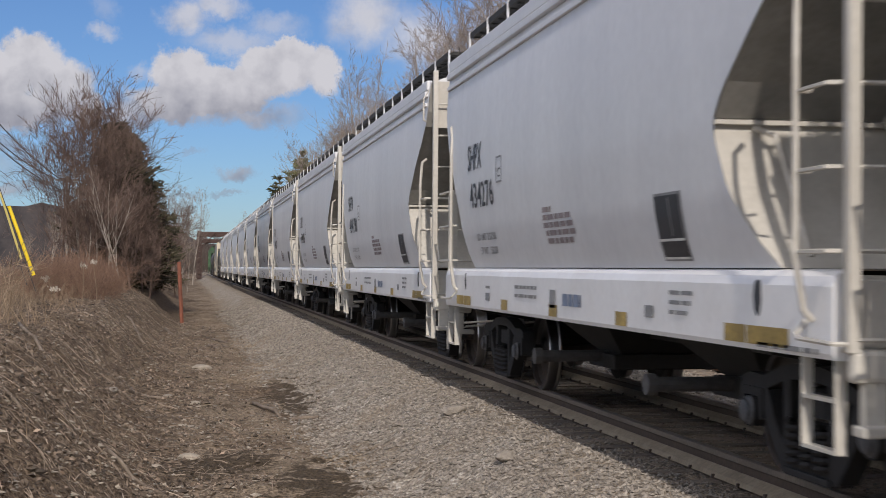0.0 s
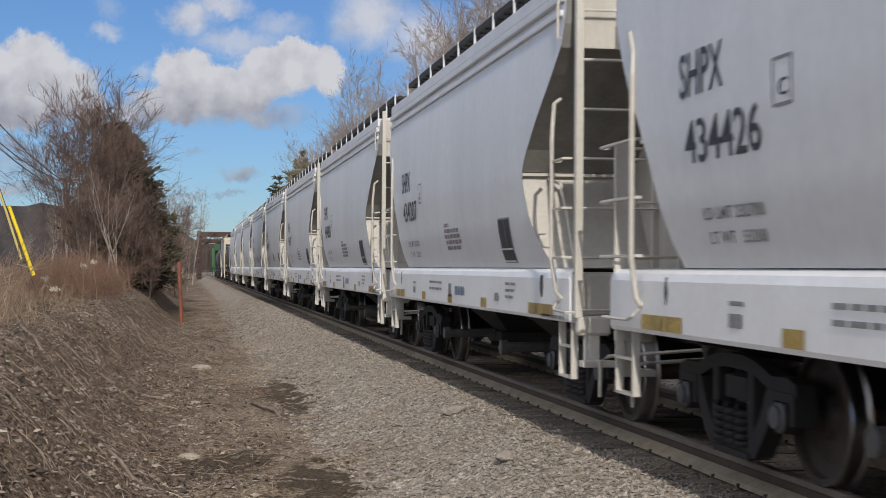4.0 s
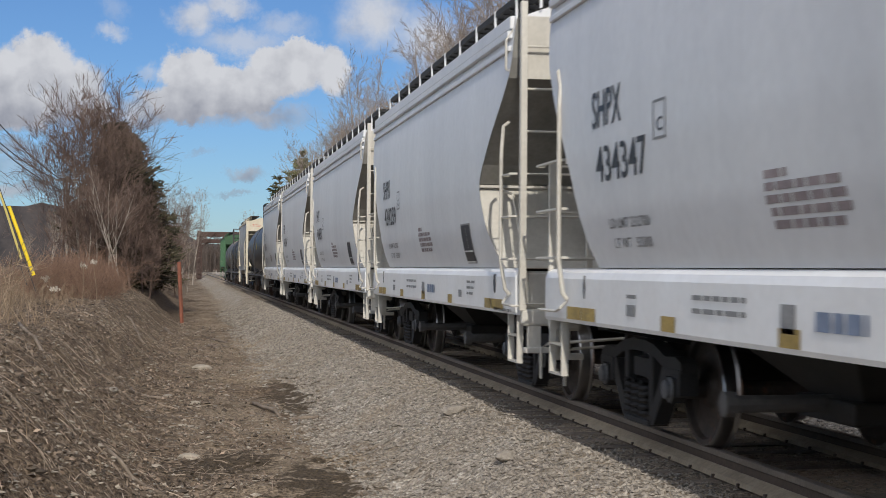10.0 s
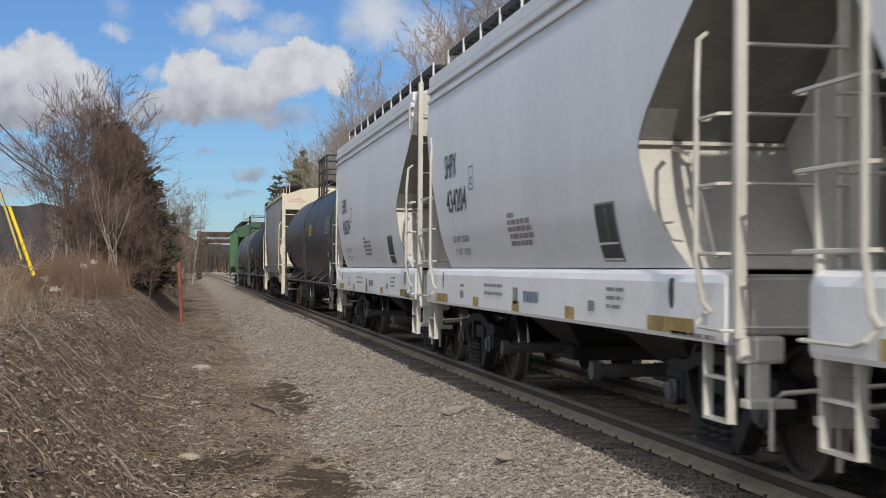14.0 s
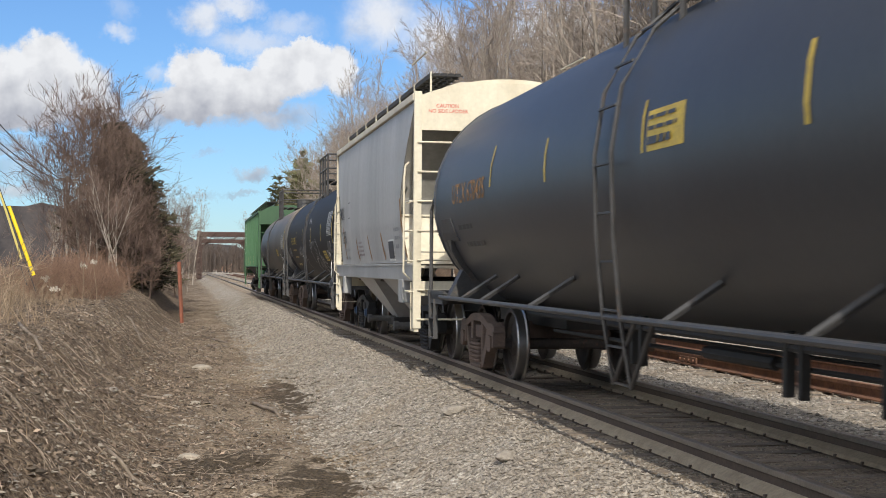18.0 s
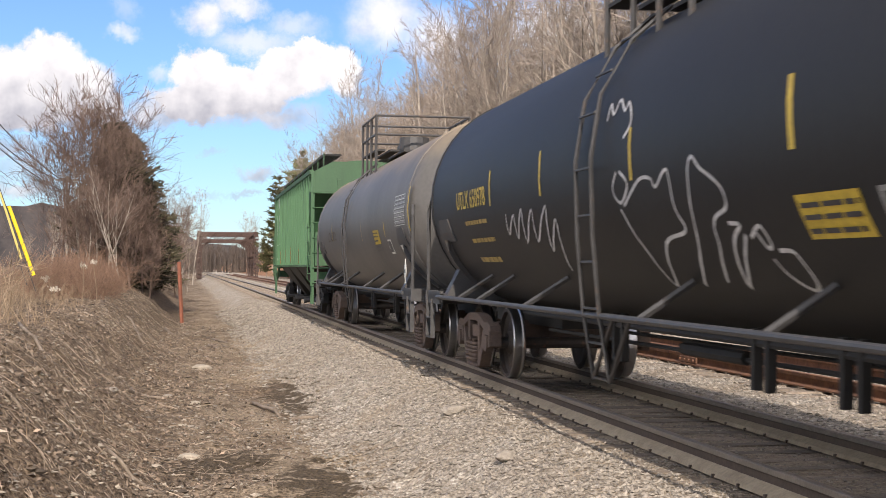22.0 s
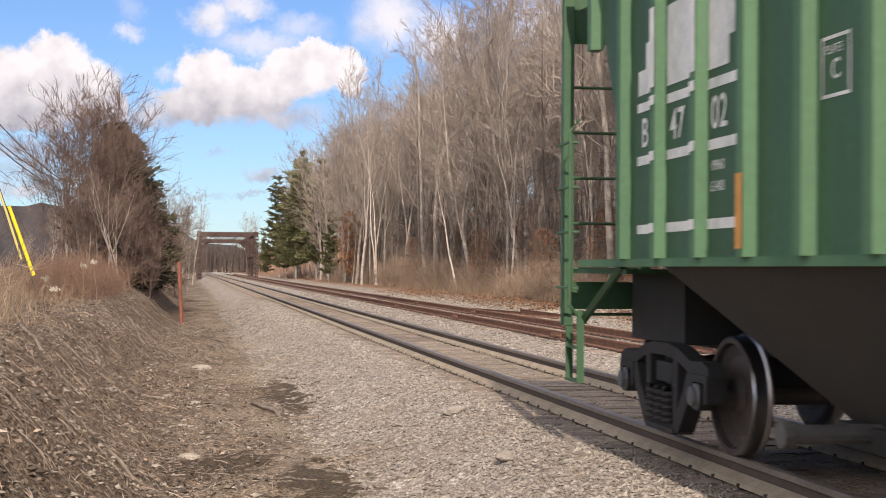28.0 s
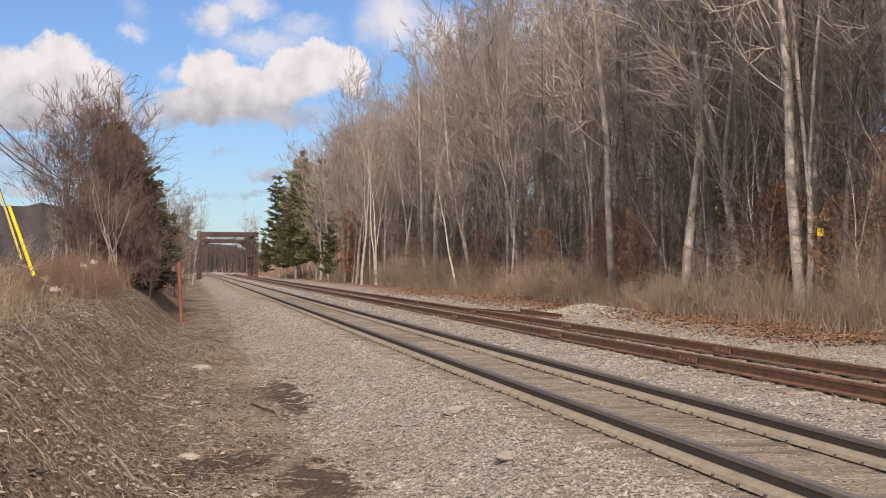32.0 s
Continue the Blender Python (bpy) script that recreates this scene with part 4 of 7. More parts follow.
def wall_text(parent, name, text, y, z, height, table, m, stretch=1.0, side=-1, gap=0.007):
    """Painted letters wrapped on the near side of a car; y is where the line begins, reading towards the front."""
    cu = bpy.data.curves.new(name, "FONT")
    cu.body, cu.size, cu.resolution_u = text, height / 0.70, 3
    cu.fill_mode = "FRONT"
    cu.offset = height * 0.014
    tmp = bpy.data.objects.new(name, cu)
    scene.collection.objects.link(tmp)
    dg = bpy.context.evaluated_depsgraph_get()
    me = bpy.data.meshes.new_from_object(tmp.evaluated_get(dg))
    bpy.data.objects.remove(tmp)
    for v in me.vertices:
        zz = z + v.co.y
        v.co = Vector((side * (shell_x(table, zz) + gap), y - v.co.x * stretch, zz))
    me.materials.clear()
    me.materials.append(m)
    ob = new(name, me)
    ob.parent = parent
    return ob


def wall_panel(parent, name, y0, y1, z0, z1, table, m, gap=0.006, slant=0.0, label=""):
    """A thin painted or glued panel that follows the near wall."""
    bm = bmesh.new()
    n = max(1, int((z1 - z0) / 0.12))
    rows = []
    for i in range(n + 1):
        z = z0 + (z1 - z0) * i / n
        x = -(shell_x(table, z) + gap)
        rows.append((bm.verts.new((x, y0, z)), bm.verts.new((x, y1, z))))
    for a, b in zip(rows, rows[1:]):
        bm.faces.new((a[0], a[1], b[1], b[0]))
    return part(name, bm, m, parent, label)


def bars(parent, name, y, z, lines, table, m, rng, gap=0.006):
    """Unreadable writing: broken bars; lines of (start, end, drop, height)."""
    bm = bmesh.new()
    for a, b, dz, h in lines:
        p = a
        while p > b:
            q = max(b, p - rng.uniform(0.10, 0.26))
            zz = z + dz
            vs = [bm.verts.new((-(shell_x(table, k) + gap), w, k)) for w, k in ((y + p, zz), (y + q, zz), (y + q, zz + h), (y + p, zz + h))]
            bm.faces.new(vs)
            p = q - 0.035
    return tagged(part(name, bm, m, parent), kind="stuff")


HOPPER = [(0.88, 1.50), (0.95, 1.502), (1.33, 1.502), (1.42, 1.40), (1.43, 1.41), (1.6, 1.47), (1.87, 1.525), (2.4, 1.57), (2.9, 1.578), (3.4, 1.56), (3.8, 1.525), (4.1, 1.49), (4.3, 1.45)]
CAR = 12.87


def hopper_shell(table, y_at, z0, z1, n, m, rows=None):
    """Curved side walls between the slanted ends, and the arched roof."""
    bm = bmesh.new()
    zs = [z0 + (z1 - z0) * i / n for i in range(n + 1)]
    for s in (-1, 1):
        grid = []
        for z in zs:
            a, b = y_at(z)
            grid.append([bm.verts.new((s * shell_x(table, z), a + (b - a) * k / 10, z)) for k in range(11)])
        for r0, r1 in zip(grid, grid[1:]):
            for k in range(10):
                bm.faces.new((r0[k], r0[k + 1], r1[k + 1], r1[k]) if s > 0 else (r0[k + 1], r0[k], r1[k], r1[k + 1]))
    return bm


def roof_mesh(w, z0, z1, y0, y1, n=12):
    bm = bmesh.new()
    pts = [(-w + 2 * w * i / n, z0 + (z1 - z0) * math.sin(math.pi * i / n) ** 0.8) for i in range(n + 1)]
    return prism(bm, pts, 1, y0, y1)


def running_boards(car, y0, y1, x, z, post_mat, eave, step=1.12, tall=0.34):
    for s in (-1, 1):
        bm = bmesh.new()
        for k in range(4):
            xx = s * (x - 0.10 - k * 0.11)
            box(bm, xx - 0.04, xx + 0.04, y0, y1, z - 0.03, z)
        n = int((y1 - y0) / 0.35)
        for k in range(n + 1):
            yy = y0 + (y1 - y0) * k / n
            box(bm, s * (x - 0.5), s * x, yy - 0.02, yy + 0.02, z - 0.05, z - 0.03)
        part("running_board", bm, M["grate"], car)
        part("board_edge", B(min(s * x, s * (x - 0.03)), max(s * x, s * (x - 0.03)), y0, y1, z - 0.06, z + 0.01), M["grate"], car)
        n = int((y1 - y0) / step)
        for k in range(n + 1):
            yy = y0 + (y1 - y0) * k / n
            part("board_post", B(s * x - 0.013, s * x + 0.013, yy - 0.016, yy + 0.016, z - tall, z + 0.02), post_mat, car)


def hopper_bay(car, y0, y1, zt, zb, m, half=1.35, gate=0.45):
    """A sloped discharge bay ending in a gate."""
    c = (y0 + y1) / 2
    bm = bmesh.new()
    top = [bm.verts.new(p) for p in ((-half, y0, zt), (half, y0, zt), (half, y1, zt), (-half, y1, zt))]
    bot = [bm.verts.new(p) for p in ((-gate, c - 0.38, zb), (gate, c - 0.38, zb), (gate, c + 0.38, zb), (-gate, c + 0.38, zb))]
    for i in range(4):
        bm.faces.new((top[i], bot[i], bot[(i + 1) % 4], top[(i + 1) % 4]))
    bm.faces.new(bot)
    bmesh.ops.recalc_face_normals(bm, faces=bm.faces)
    bay = part("hopper_bay", bm, m, car)
    part("outlet_gate", B(-gate - 0.12, gate + 0.12, c - 0.46, c + 0.46, zb - 0.14, zb + 0.02, bev=0.02), M["under"], bay)
    part("outlet_pipe", T([(-1.25, c, zb - 0.02), (1.25, c, zb - 0.02)], 0.062, 10), M["pipe"], bay)
    for s in (-1, 1):
        part("pipe_cap", T([(s * 1.22, c, zb - 0.02), (s * 1.30, c, zb - 0.02)], 0.088, 10), M["pipe"], bay)


def hopper_car():
    """Two-bay rounded covered hopper."""
    rng = random.Random(77)
    car = empty("covered_hopper_car", "light grey two-bay covered hopper wagon with black stencilling", "rail wagon", "wagons of the train")

    front_edge = [(1.43, 1.65), (1.65, 1.93), (1.93, 2.22), (2.2, 2.36), (2.37, 2.40), (2.54, 2.27), (2.72, 2.0), (2.99, 1.6), (3.25, 1.2), (3.46, 0.92), (3.7, 0.85)]
    rear_edge = [(1.43, 10.86), (2.36, 11.34), (2.6, 11.52), (2.99, 11.82), (3.3, 12.02), (3.6, 12.12)]

    def ends(z):
        return shell_x(front_edge, z), shell_x(rear_edge, z)
    part("body", hopper_shell(HOPPER, ends, 1.43, 4.1, 30, M["hopper"]), M["hopper"], car, smooth=True)
    part("roof", roof_mesh(1.47, 4.08, 4.36, 0.8, 12.1), M["hopper"], car)
    for s in (-1, 1):
        for z0, z1, o in ((3.74, 3.80, 0.03), (3.88, 3.96, 0.05), (3.98, 4.12, 0.035)):
            x = s * (shell_x(HOPPER, z0) + 0.0)
            part("eave_rail", B(min(x - s * 0.05, x + s * o), max(x - s * 0.05, x + s * o), 0.95, 12.06, z0, z1, bev=0.012), M["hopper"], car)
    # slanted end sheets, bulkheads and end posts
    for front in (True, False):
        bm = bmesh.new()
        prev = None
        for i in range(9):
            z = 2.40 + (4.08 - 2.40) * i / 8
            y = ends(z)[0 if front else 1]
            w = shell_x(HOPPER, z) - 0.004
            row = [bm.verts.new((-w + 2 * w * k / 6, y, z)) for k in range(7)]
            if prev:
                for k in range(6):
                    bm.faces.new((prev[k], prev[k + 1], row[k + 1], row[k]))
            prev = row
        part("end_slope_sheet", bm, M["endgrey"], car, "grimy sheet with shade in its dark grey")
        # lower plate, curved with the side wall's edge
        bm = bmesh.new()
        prev = None
        for i in range(10):
            z = 1.43 + (2.39 - 1.43) * i / 9
            y, w = ends(z)[0 if front else 1] + (0.012 if front else -0.012), shell_x(HOPPER, z) - 0.004
            row = [bm.verts.new((-w + 2 * w * k / 6, y, z)) for k in range(7)]
            if prev:
                for k in range(6):
                    bm.faces.new((prev[k], prev[k + 1], row[k + 1], row[k]))
            prev = row
        part("bulkhead", bm, M["cream"], car, "cream painted plate", smooth=True)
        y = ends(2.38)[0 if front else 1]
        part("bulkhead_lip", B(-1.57, 1.57, y - 0.05 if front else y, y if front else y + 0.05, 2.36, 2.39), M["cream"], car)
        e = 0.72 if front else 12.36
        part("end_panel", B(-1.46, 1.46, e, e + 0.03, 3.42, 4.08), M["cream"], car)
        part("end_sill", B(-1.40, 1.40, e - 0.05 if front else e - 0.12, e + 0.20 if front else e + 0.04, 1.0, 1.37, bev=0.015), M["cream"], car)
        part("shear_plate", B(-1.42, 1.42, 0.80 if front else 10.86, 1.65 if front else 12.30, 1.36, 1.39), M["cream"], car)
        p = [(0.80, 1.39), (0.80, 2.3), (1.05, 3.7), (1.6, 2.9), (2.3, 2.4), (1.6, 1.39)] if front else [(12.3, 1.39), (12.3, 2.3), (12.15, 3.7), (11.9, 2.9), (11.3, 2.3), (10.9, 1.39)]
        for x in (-0.42, 0.42):
            part("end_gusset", P(p, 0, x - 0.012, x + 0.012), M["endlight"], car, "pale upright stiffening plate")
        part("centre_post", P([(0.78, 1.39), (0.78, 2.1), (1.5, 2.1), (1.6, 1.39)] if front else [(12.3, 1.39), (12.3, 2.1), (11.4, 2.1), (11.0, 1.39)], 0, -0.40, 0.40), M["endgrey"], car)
    for s in (-1, 1):
        bm = P([(s * 1.385, 1.425), (s * 1.44, 1.415), (s * 1.48, 1.385), (s * 1.50, 1.33), (s * 1.50, 0.965), (s * 1.485, 0.932), (s * 1.40, 0.93), (s * 1.40, 1.3)], 1, 0.78, 12.38)
        part("side_sill", bm, M["sill"], car, "glossy white sill")
    # tall end ladder and side grab irons on the front corner
    treads = [1.52 + 0.445 * k for k in range(6)]
    for s in (-1, 1):
        part("corner_post", B(s * 1.46 - 0.035, s * 1.46 + 0.035, 0.60, 0.68, 0.98, 4.22, bev=0.008), M["cream"], car)
        part("ladder_stile", B(s * 0.72 - 0.03, s * 0.72 + 0.03, 0.68, 0.74, 1.2, 4.1), M["cream"], car)
    end_ladder(car, 0.66, -1.46, -0.72, treads, 0.013, M["cream"])
    end_ladder(car, 0.64, -1.46, 1.46, [1.05], 0.013, M["cream"])
    part("grab_bar", T([(-1.50, 1.14, 3.0), (-1.57, 1.10, 2.95), (-1.60, 1.04, 2.72), (-1.61, 1.02, 2.6), (-1.61, 1.02, 1.5), (-1.56, 1.02, 1.2), (-1.51, 1.02, 1.14)], 0.02, 6), M["cream"], car)
    side_ladder(car, -1.60, 0.64, 1.02, treads[:3], 0.014, M["cream"])
    part("grab_bar", T([(-1.50, 1.12, 1.14), (-1.56, 1.12, 1.06), (-1.57, 1.06, 1.04), (-1.57, 0.64, 1.03), (-1.50, 0.62, 1.03)], 0.014, 6), M["cream"], car)
    part("grab_bar", T([(-1.50, 0.95, 3.98), (-1.58, 0.95, 3.86), (-1.58, 0.95, 3.55), (-1.5, 0.95, 3.5)], 0.014, 5), M["cream"], car)
    # short ladder on the rear corner
    part("ladder_post", B(-1.47, -1.35, 12.36, 12.40, 1.0, 2.46, bev=0.006), M["cream"], car)
    part("ladder_stile", B(-0.93, -0.87, 12.34, 12.40, 1.3, 2.5, bev=0.006), M["cream"], car)
    part("grab_bar", T([(-1.50, 11.70, 3.3), (-1.57, 11.66, 3.22), (-1.57, 11.58, 3.08), (-1.59, 11.55, 2.9), (-1.59, 11.55, 1.5), (-1.55, 11.55, 1.2), (-1.51, 11.55, 1.14)], 0.022, 6), M["cream"], car)
    side_ladder(car, -1.58, 11.55, 12.42, treads[:3], 0.015, M["cream"])
    part("grab_bar", T([(-1.50, 11.56, 1.14), (-1.56, 11.60, 1.06), (-1.57, 11.72, 1.03), (-1.57, 12.36, 1.03), (-1.50, 12.42, 1.03)], 0.014, 6), M["cream"], car)
    end_ladder(car, 12.42, -1.40, -0.9, treads[:3], 0.013, M["cream"])
    # steps, bracket and draft gear
    stirrup(car, -1.44, 0.80, 1.24, 0.95, 0.42, M["cream"], 0.70)
    stirrup(car, -1.44, 11.86, 12.32, 0.95, 0.42, M["cream"], 0.70)
    stirrup(car, 1.44, 0.80, 1.24, 1.0, 0.42, M["cream"], 0.70)
    stirrup(car, 1.44, 11.86, 12.32, 0.95, 0.42, M["cream"], 0.70)
    for y, s in ((0.60, 1), (12.40, -1)):
        y0, y1 = min(y, y + s * 0.10), max(y, y + s * 0.10)
        part("corner_bracket", B(-1.47, -1.16, y0, y1, 0.82, 1.0, bev=0.03), M["cream"], car)
        part("bracket_stem", B(-1.40, -1.26, y0 + 0.02, y1 - 0.02, 0.58, 0.83, bev=0.01), M["cream"], car)
        part("lever_bracket", B(-1.44, -1.12, min(y - s * 0.06, y + s * 0.08), max(y - s * 0.06, y + s * 0.08), 0.54, 0.60, bev=0.012), M["cream"], car)
        part("uncoupling_lever", T([(-1.28, y - s * 0.06, 0.28), (-1.28, y - s * 0.06, 0.60), (-1.2, y - s * 0.05, 0.64), (-0.25, y - s * 0.05, 0.70)], 0.017, 6), M["cream"], car)
    for y, s in ((0.0, 1), (CAR, -1)):
        coupler(car, y, s)
        brake_hose(car, y, s)
    part("centre_sill", B(-0.28, 0.28, 0.75, 12.1, 0.72, 1.05), M["under"], car)
    for y in (2.03, 10.82):
        part("body_bolster", P([(-1.38, 1.0), (1.38, 1.0), (1.38, 0.9), (0.35, 0.72), (-0.35, 0.72), (-1.38, 0.9)], 1, y - 0.16, y + 0.16), M["under"], car)
        bogie(car, y, dark=True)
    hopper_bay(car, 2.7, 6.4, 1.42, 0.52, M["under"])
    hopper_bay(car, 6.4, 10.1, 1.42, 0.52, M["under"])
    running_boards(car, 0.75, 12.1, 1.25, 4.52, M["hopper"], 4.1)
    for y in (2.4, 5.1, 7.8, 10.4):
        part("roof_hatch", lathe_z(0.32, 4.34, 4.50, 0.0, y), M["grate"], car)
    # brake gear on the front end
    part("brake_cylinder", T([(-1.05, 1.30, 2.38), (-1.05, 1.80, 2.38)], 0.13, 14), M["endgrey"], car)
    part("brake_cylinder_cap", T([(-1.05, 1.24, 2.38), (-1.05, 1.31, 2.38)], 0.15, 14), M["cream"], car)
    part("brake_rod_fork", B(-1.10, -0.99, 1.10, 1.26, 2.10, 2.32, bev=0.02), M["cream"], car)
    part("brake_pipe", T([(-1.04, 1.15, 2.1), (-0.98, 1.08, 1.98), (-0.82, 1.0, 1.88), (-0.6, 0.95, 1.82)], 0.018, 6), M["hose"], car)
    part("brake_pipe", T([(-1.06, 1.15, 2.1), (-1.03, 1.05, 1.9), (-0.92, 0.95, 1.72), (-0.78, 0.92, 1.56), (-0.76, 0.92, 1.40)], 0.018, 6), M["hose"], car)
    part("drain_pipe", T([(-1.30, 2.36, 2.34), (-1.20, 2.24, 2.28), (-1.18, 2.15, 2.1), (-1.18, 1.75, 1.5)], 0.02, 5), M["cream"], car)
    # stencils and reflectors
    for y0, y1, m in ((11.55, 11.1, "reflect"), (11.08, 10.66, "reflect"), (8.95, 8.65, "reflect"), (6.85, 6.55, "reflect"), (4.7, 4.4, "reflect"), (2.33, 1.99, "reflect"), (1.96, 1.34, "reflect")):
        wall_panel(car, "reflector", y0, y1, 0.968, 1.08, HOPPER, M[m])
    wall_panel(car, "placard_edge", 3.68, 3.10, 1.48, 1.97, HOPPER, M["greytext"])
    wall_panel(car, "placard", 3.66, 3.14, 1.64, 1.95, HOPPER, M["black"], gap=0.010)
    wall_panel(car, "placard", 3.64, 3.12, 1.50, 1.62, HOPPER, M["black"], gap=0.010)
    wall_panel(car, "placard_line", 3.65, 3.11, 1.622, 1.640, HOPPER, M["white"], gap=0.014)
    wall_panel(car, "placard_line", 3.64, 3.11, 1.492, 1.508, HOPPER, M["white"], gap=0.014)
    wall_panel(car, "placard_line", 3.36, 3.34, 1.66, 1.93, HOPPER, M["greytext"], gap=0.014)
    bars(car, "stencil_block", 7.0, 1.66, [(0.0, -0.32, 0.30, 0.05), (0.0, -1.0, 0.225, 0.05), (0.0, -1.05, 0.15, 0.05), (-0.05, -1.1, 0.075, 0.05), (-0.07, -0.98, 0.0, 0.05)], HOPPER, M["redtext"], rng)
    bars(car, "stencil_block", 8.3, 1.12, [(0.0, -0.95, 0.09, 0.035), (0.0, -0.95, 0.0, 0.035)], HOPPER, M["greytext"], rng)
    bars(car, "stencil_block", 3.4, 1.08, [(0.0, -0.5, 0.16, 0.03), (0.0, -0.45, 0.09, 0.03), (0.0, -0.4, 0.02, 0.03)], HOPPER, M["greytext"], rng)
    bars(car, "maker_mark", 6.35, 1.08, [(0.0, -0.62, 0.0, 0.11)], HOPPER, M["blue"], rng)
    wall_panel(car, "maker_badge", 6.82, 6.62, 1.05, 1.22, HOPPER, M["greytext"])
    bars(car, "stencil_block", 1.8, 0.955, [(0.0, -0.85, 0.0, 0.03)], HOPPER, M["greytext"], rng)
    bars(car, "stencil_block", 9.78, 1.05, [(0.0, -0.24, 0.14, 0.03), (0.0, -0.24, 0.0, 0.09)], HOPPER, M["greytext"], rng)
    wall_panel(car, "maker_badge", 3.95, 3.75, 1.06, 1.15, HOPPER, M["greytext"])
    part("jacking_slot", P([(1.80, 1.14), (1.84, 1.18), (1.86, 1.26), (1.84, 1.34), (1.80, 1.36), (1.76, 1.34), (1.75, 1.24), (1.77, 1.16)], 0, -1.508, -1.45), M["black"], car)
    part("jacking_slot", P([(11.0, 1.16), (11.03, 1.26), (11.0, 1.36), (10.97, 1.26)], 0, -1.508, -1.45), M["black"], car)
    wall_text(car, "stencil", "LD LMT 232700", 10.23, 1.75, 0.08, HOPPER, M["greytext"], 1.35)
    wall_text(car, "stencil", "LT WT   53200", 10.17, 1.59, 0.08, HOPPER, M["greytext"], 1.3)
    for y0, y1, z0, z1 in ((8.95, 8.67, 2.63, 2.65), (8.95, 8.67, 2.36, 2.38), (8.95, 8.93, 2.38, 2.63), (8.69, 8.67, 2.38, 2.63)):
        wall_panel(car, "plate_box", y0, y1, z0, z1, HOPPER, M["greytext"])
    wall_text(car, "stencil", "C", 8.87, 2.42, 0.10, HOPPER, M["black"], 1.4)
    return car


def lathe_z(r, z0, z1, x, y, seg=14):
    bm = bmesh.new()
    bmesh.ops.create_cone(bm, cap_ends=True, segments=seg, radius1=r, radius2=r * 0.9, depth=z1 - z0, matrix=Matrix.Translation((x, y, (z0 + z1) / 2)))
    return bm


HOPPER_FRONT = -22.58    # front coupler of the wagon numbered 434204, at 18 s
NUMBERS = ["434276", "434276", "434190", "434426", "434207", "434303", "434177", "434347", "434259", "434353", "434204", "434274"]
TRAIN = []               # (thing, its front coupler at 18 s)


def build_hoppers():
    first = hopper_car()
    cars = [first] + [copy_thing(first, Matrix()) for _ in NUMBERS[1:]]
    for i, (car, number) in enumerate(zip(cars, NUMBERS)):
        if i not in (3, 5, 7, 9):
            for o in [c for c in car.children if c.name.startswith("brake_cyl") or c.name.startswith("brake_rod") or c.name.startswith("brake_pipe")]:
                bpy.data.objects.remove(o)
        if i:
            wall_text(car, "owner_mark", "SHPX", 10.53 - 0.05 * (i == 11), 2.59, 0.30, HOPPER, M["black"], 0.78)
            wall_text(car, "car_number", number, 10.45 - 0.05 * (i == 11), 2.14, 0.285, HOPPER, M["black"], 1.08)
        TRAIN.append((car, HOPPER_FRONT + (i - 10) * CAR - 0.25 * (i == 11)))


build_hoppers()


# ---- tank wagons ----
TR, TZ = 1.48, 2.36      # shell radius and height of its axis
TANKSIDE = [(TZ + TR * math.sin(a), TR * math.cos(a)) for a in [math.pi * (k / 20 - 0.5) for k in range(21)]]


def tank_shell(y0, y1, r=TR, z=TZ, seg=40, grow=0.0):
    prof, bm = [], bmesh.new()
    head = 0.72
    for k in range(9):
        a = math.pi / 2 * k / 8
        prof.append((y0 + head * (1 - math.sin(a)), (r + grow) * math.cos(a)))
    prof = prof[::-1]
    full = [(y, rr) for y, rr in prof] + [(y0 + y1 - y, rr) for y, rr in prof[::-1]]
    full = [(y, max(rr, 0.002)) for y, rr in full]
    lathe(bm, full, seg)
    rot = Matrix(((0, -1, 0, 0), (1, 0, 0, 0), (0, 0, 1, z), (0, 0, 0, 1)))
    bmesh.ops.transform(bm, matrix=rot, verts=bm.verts)
    return bm


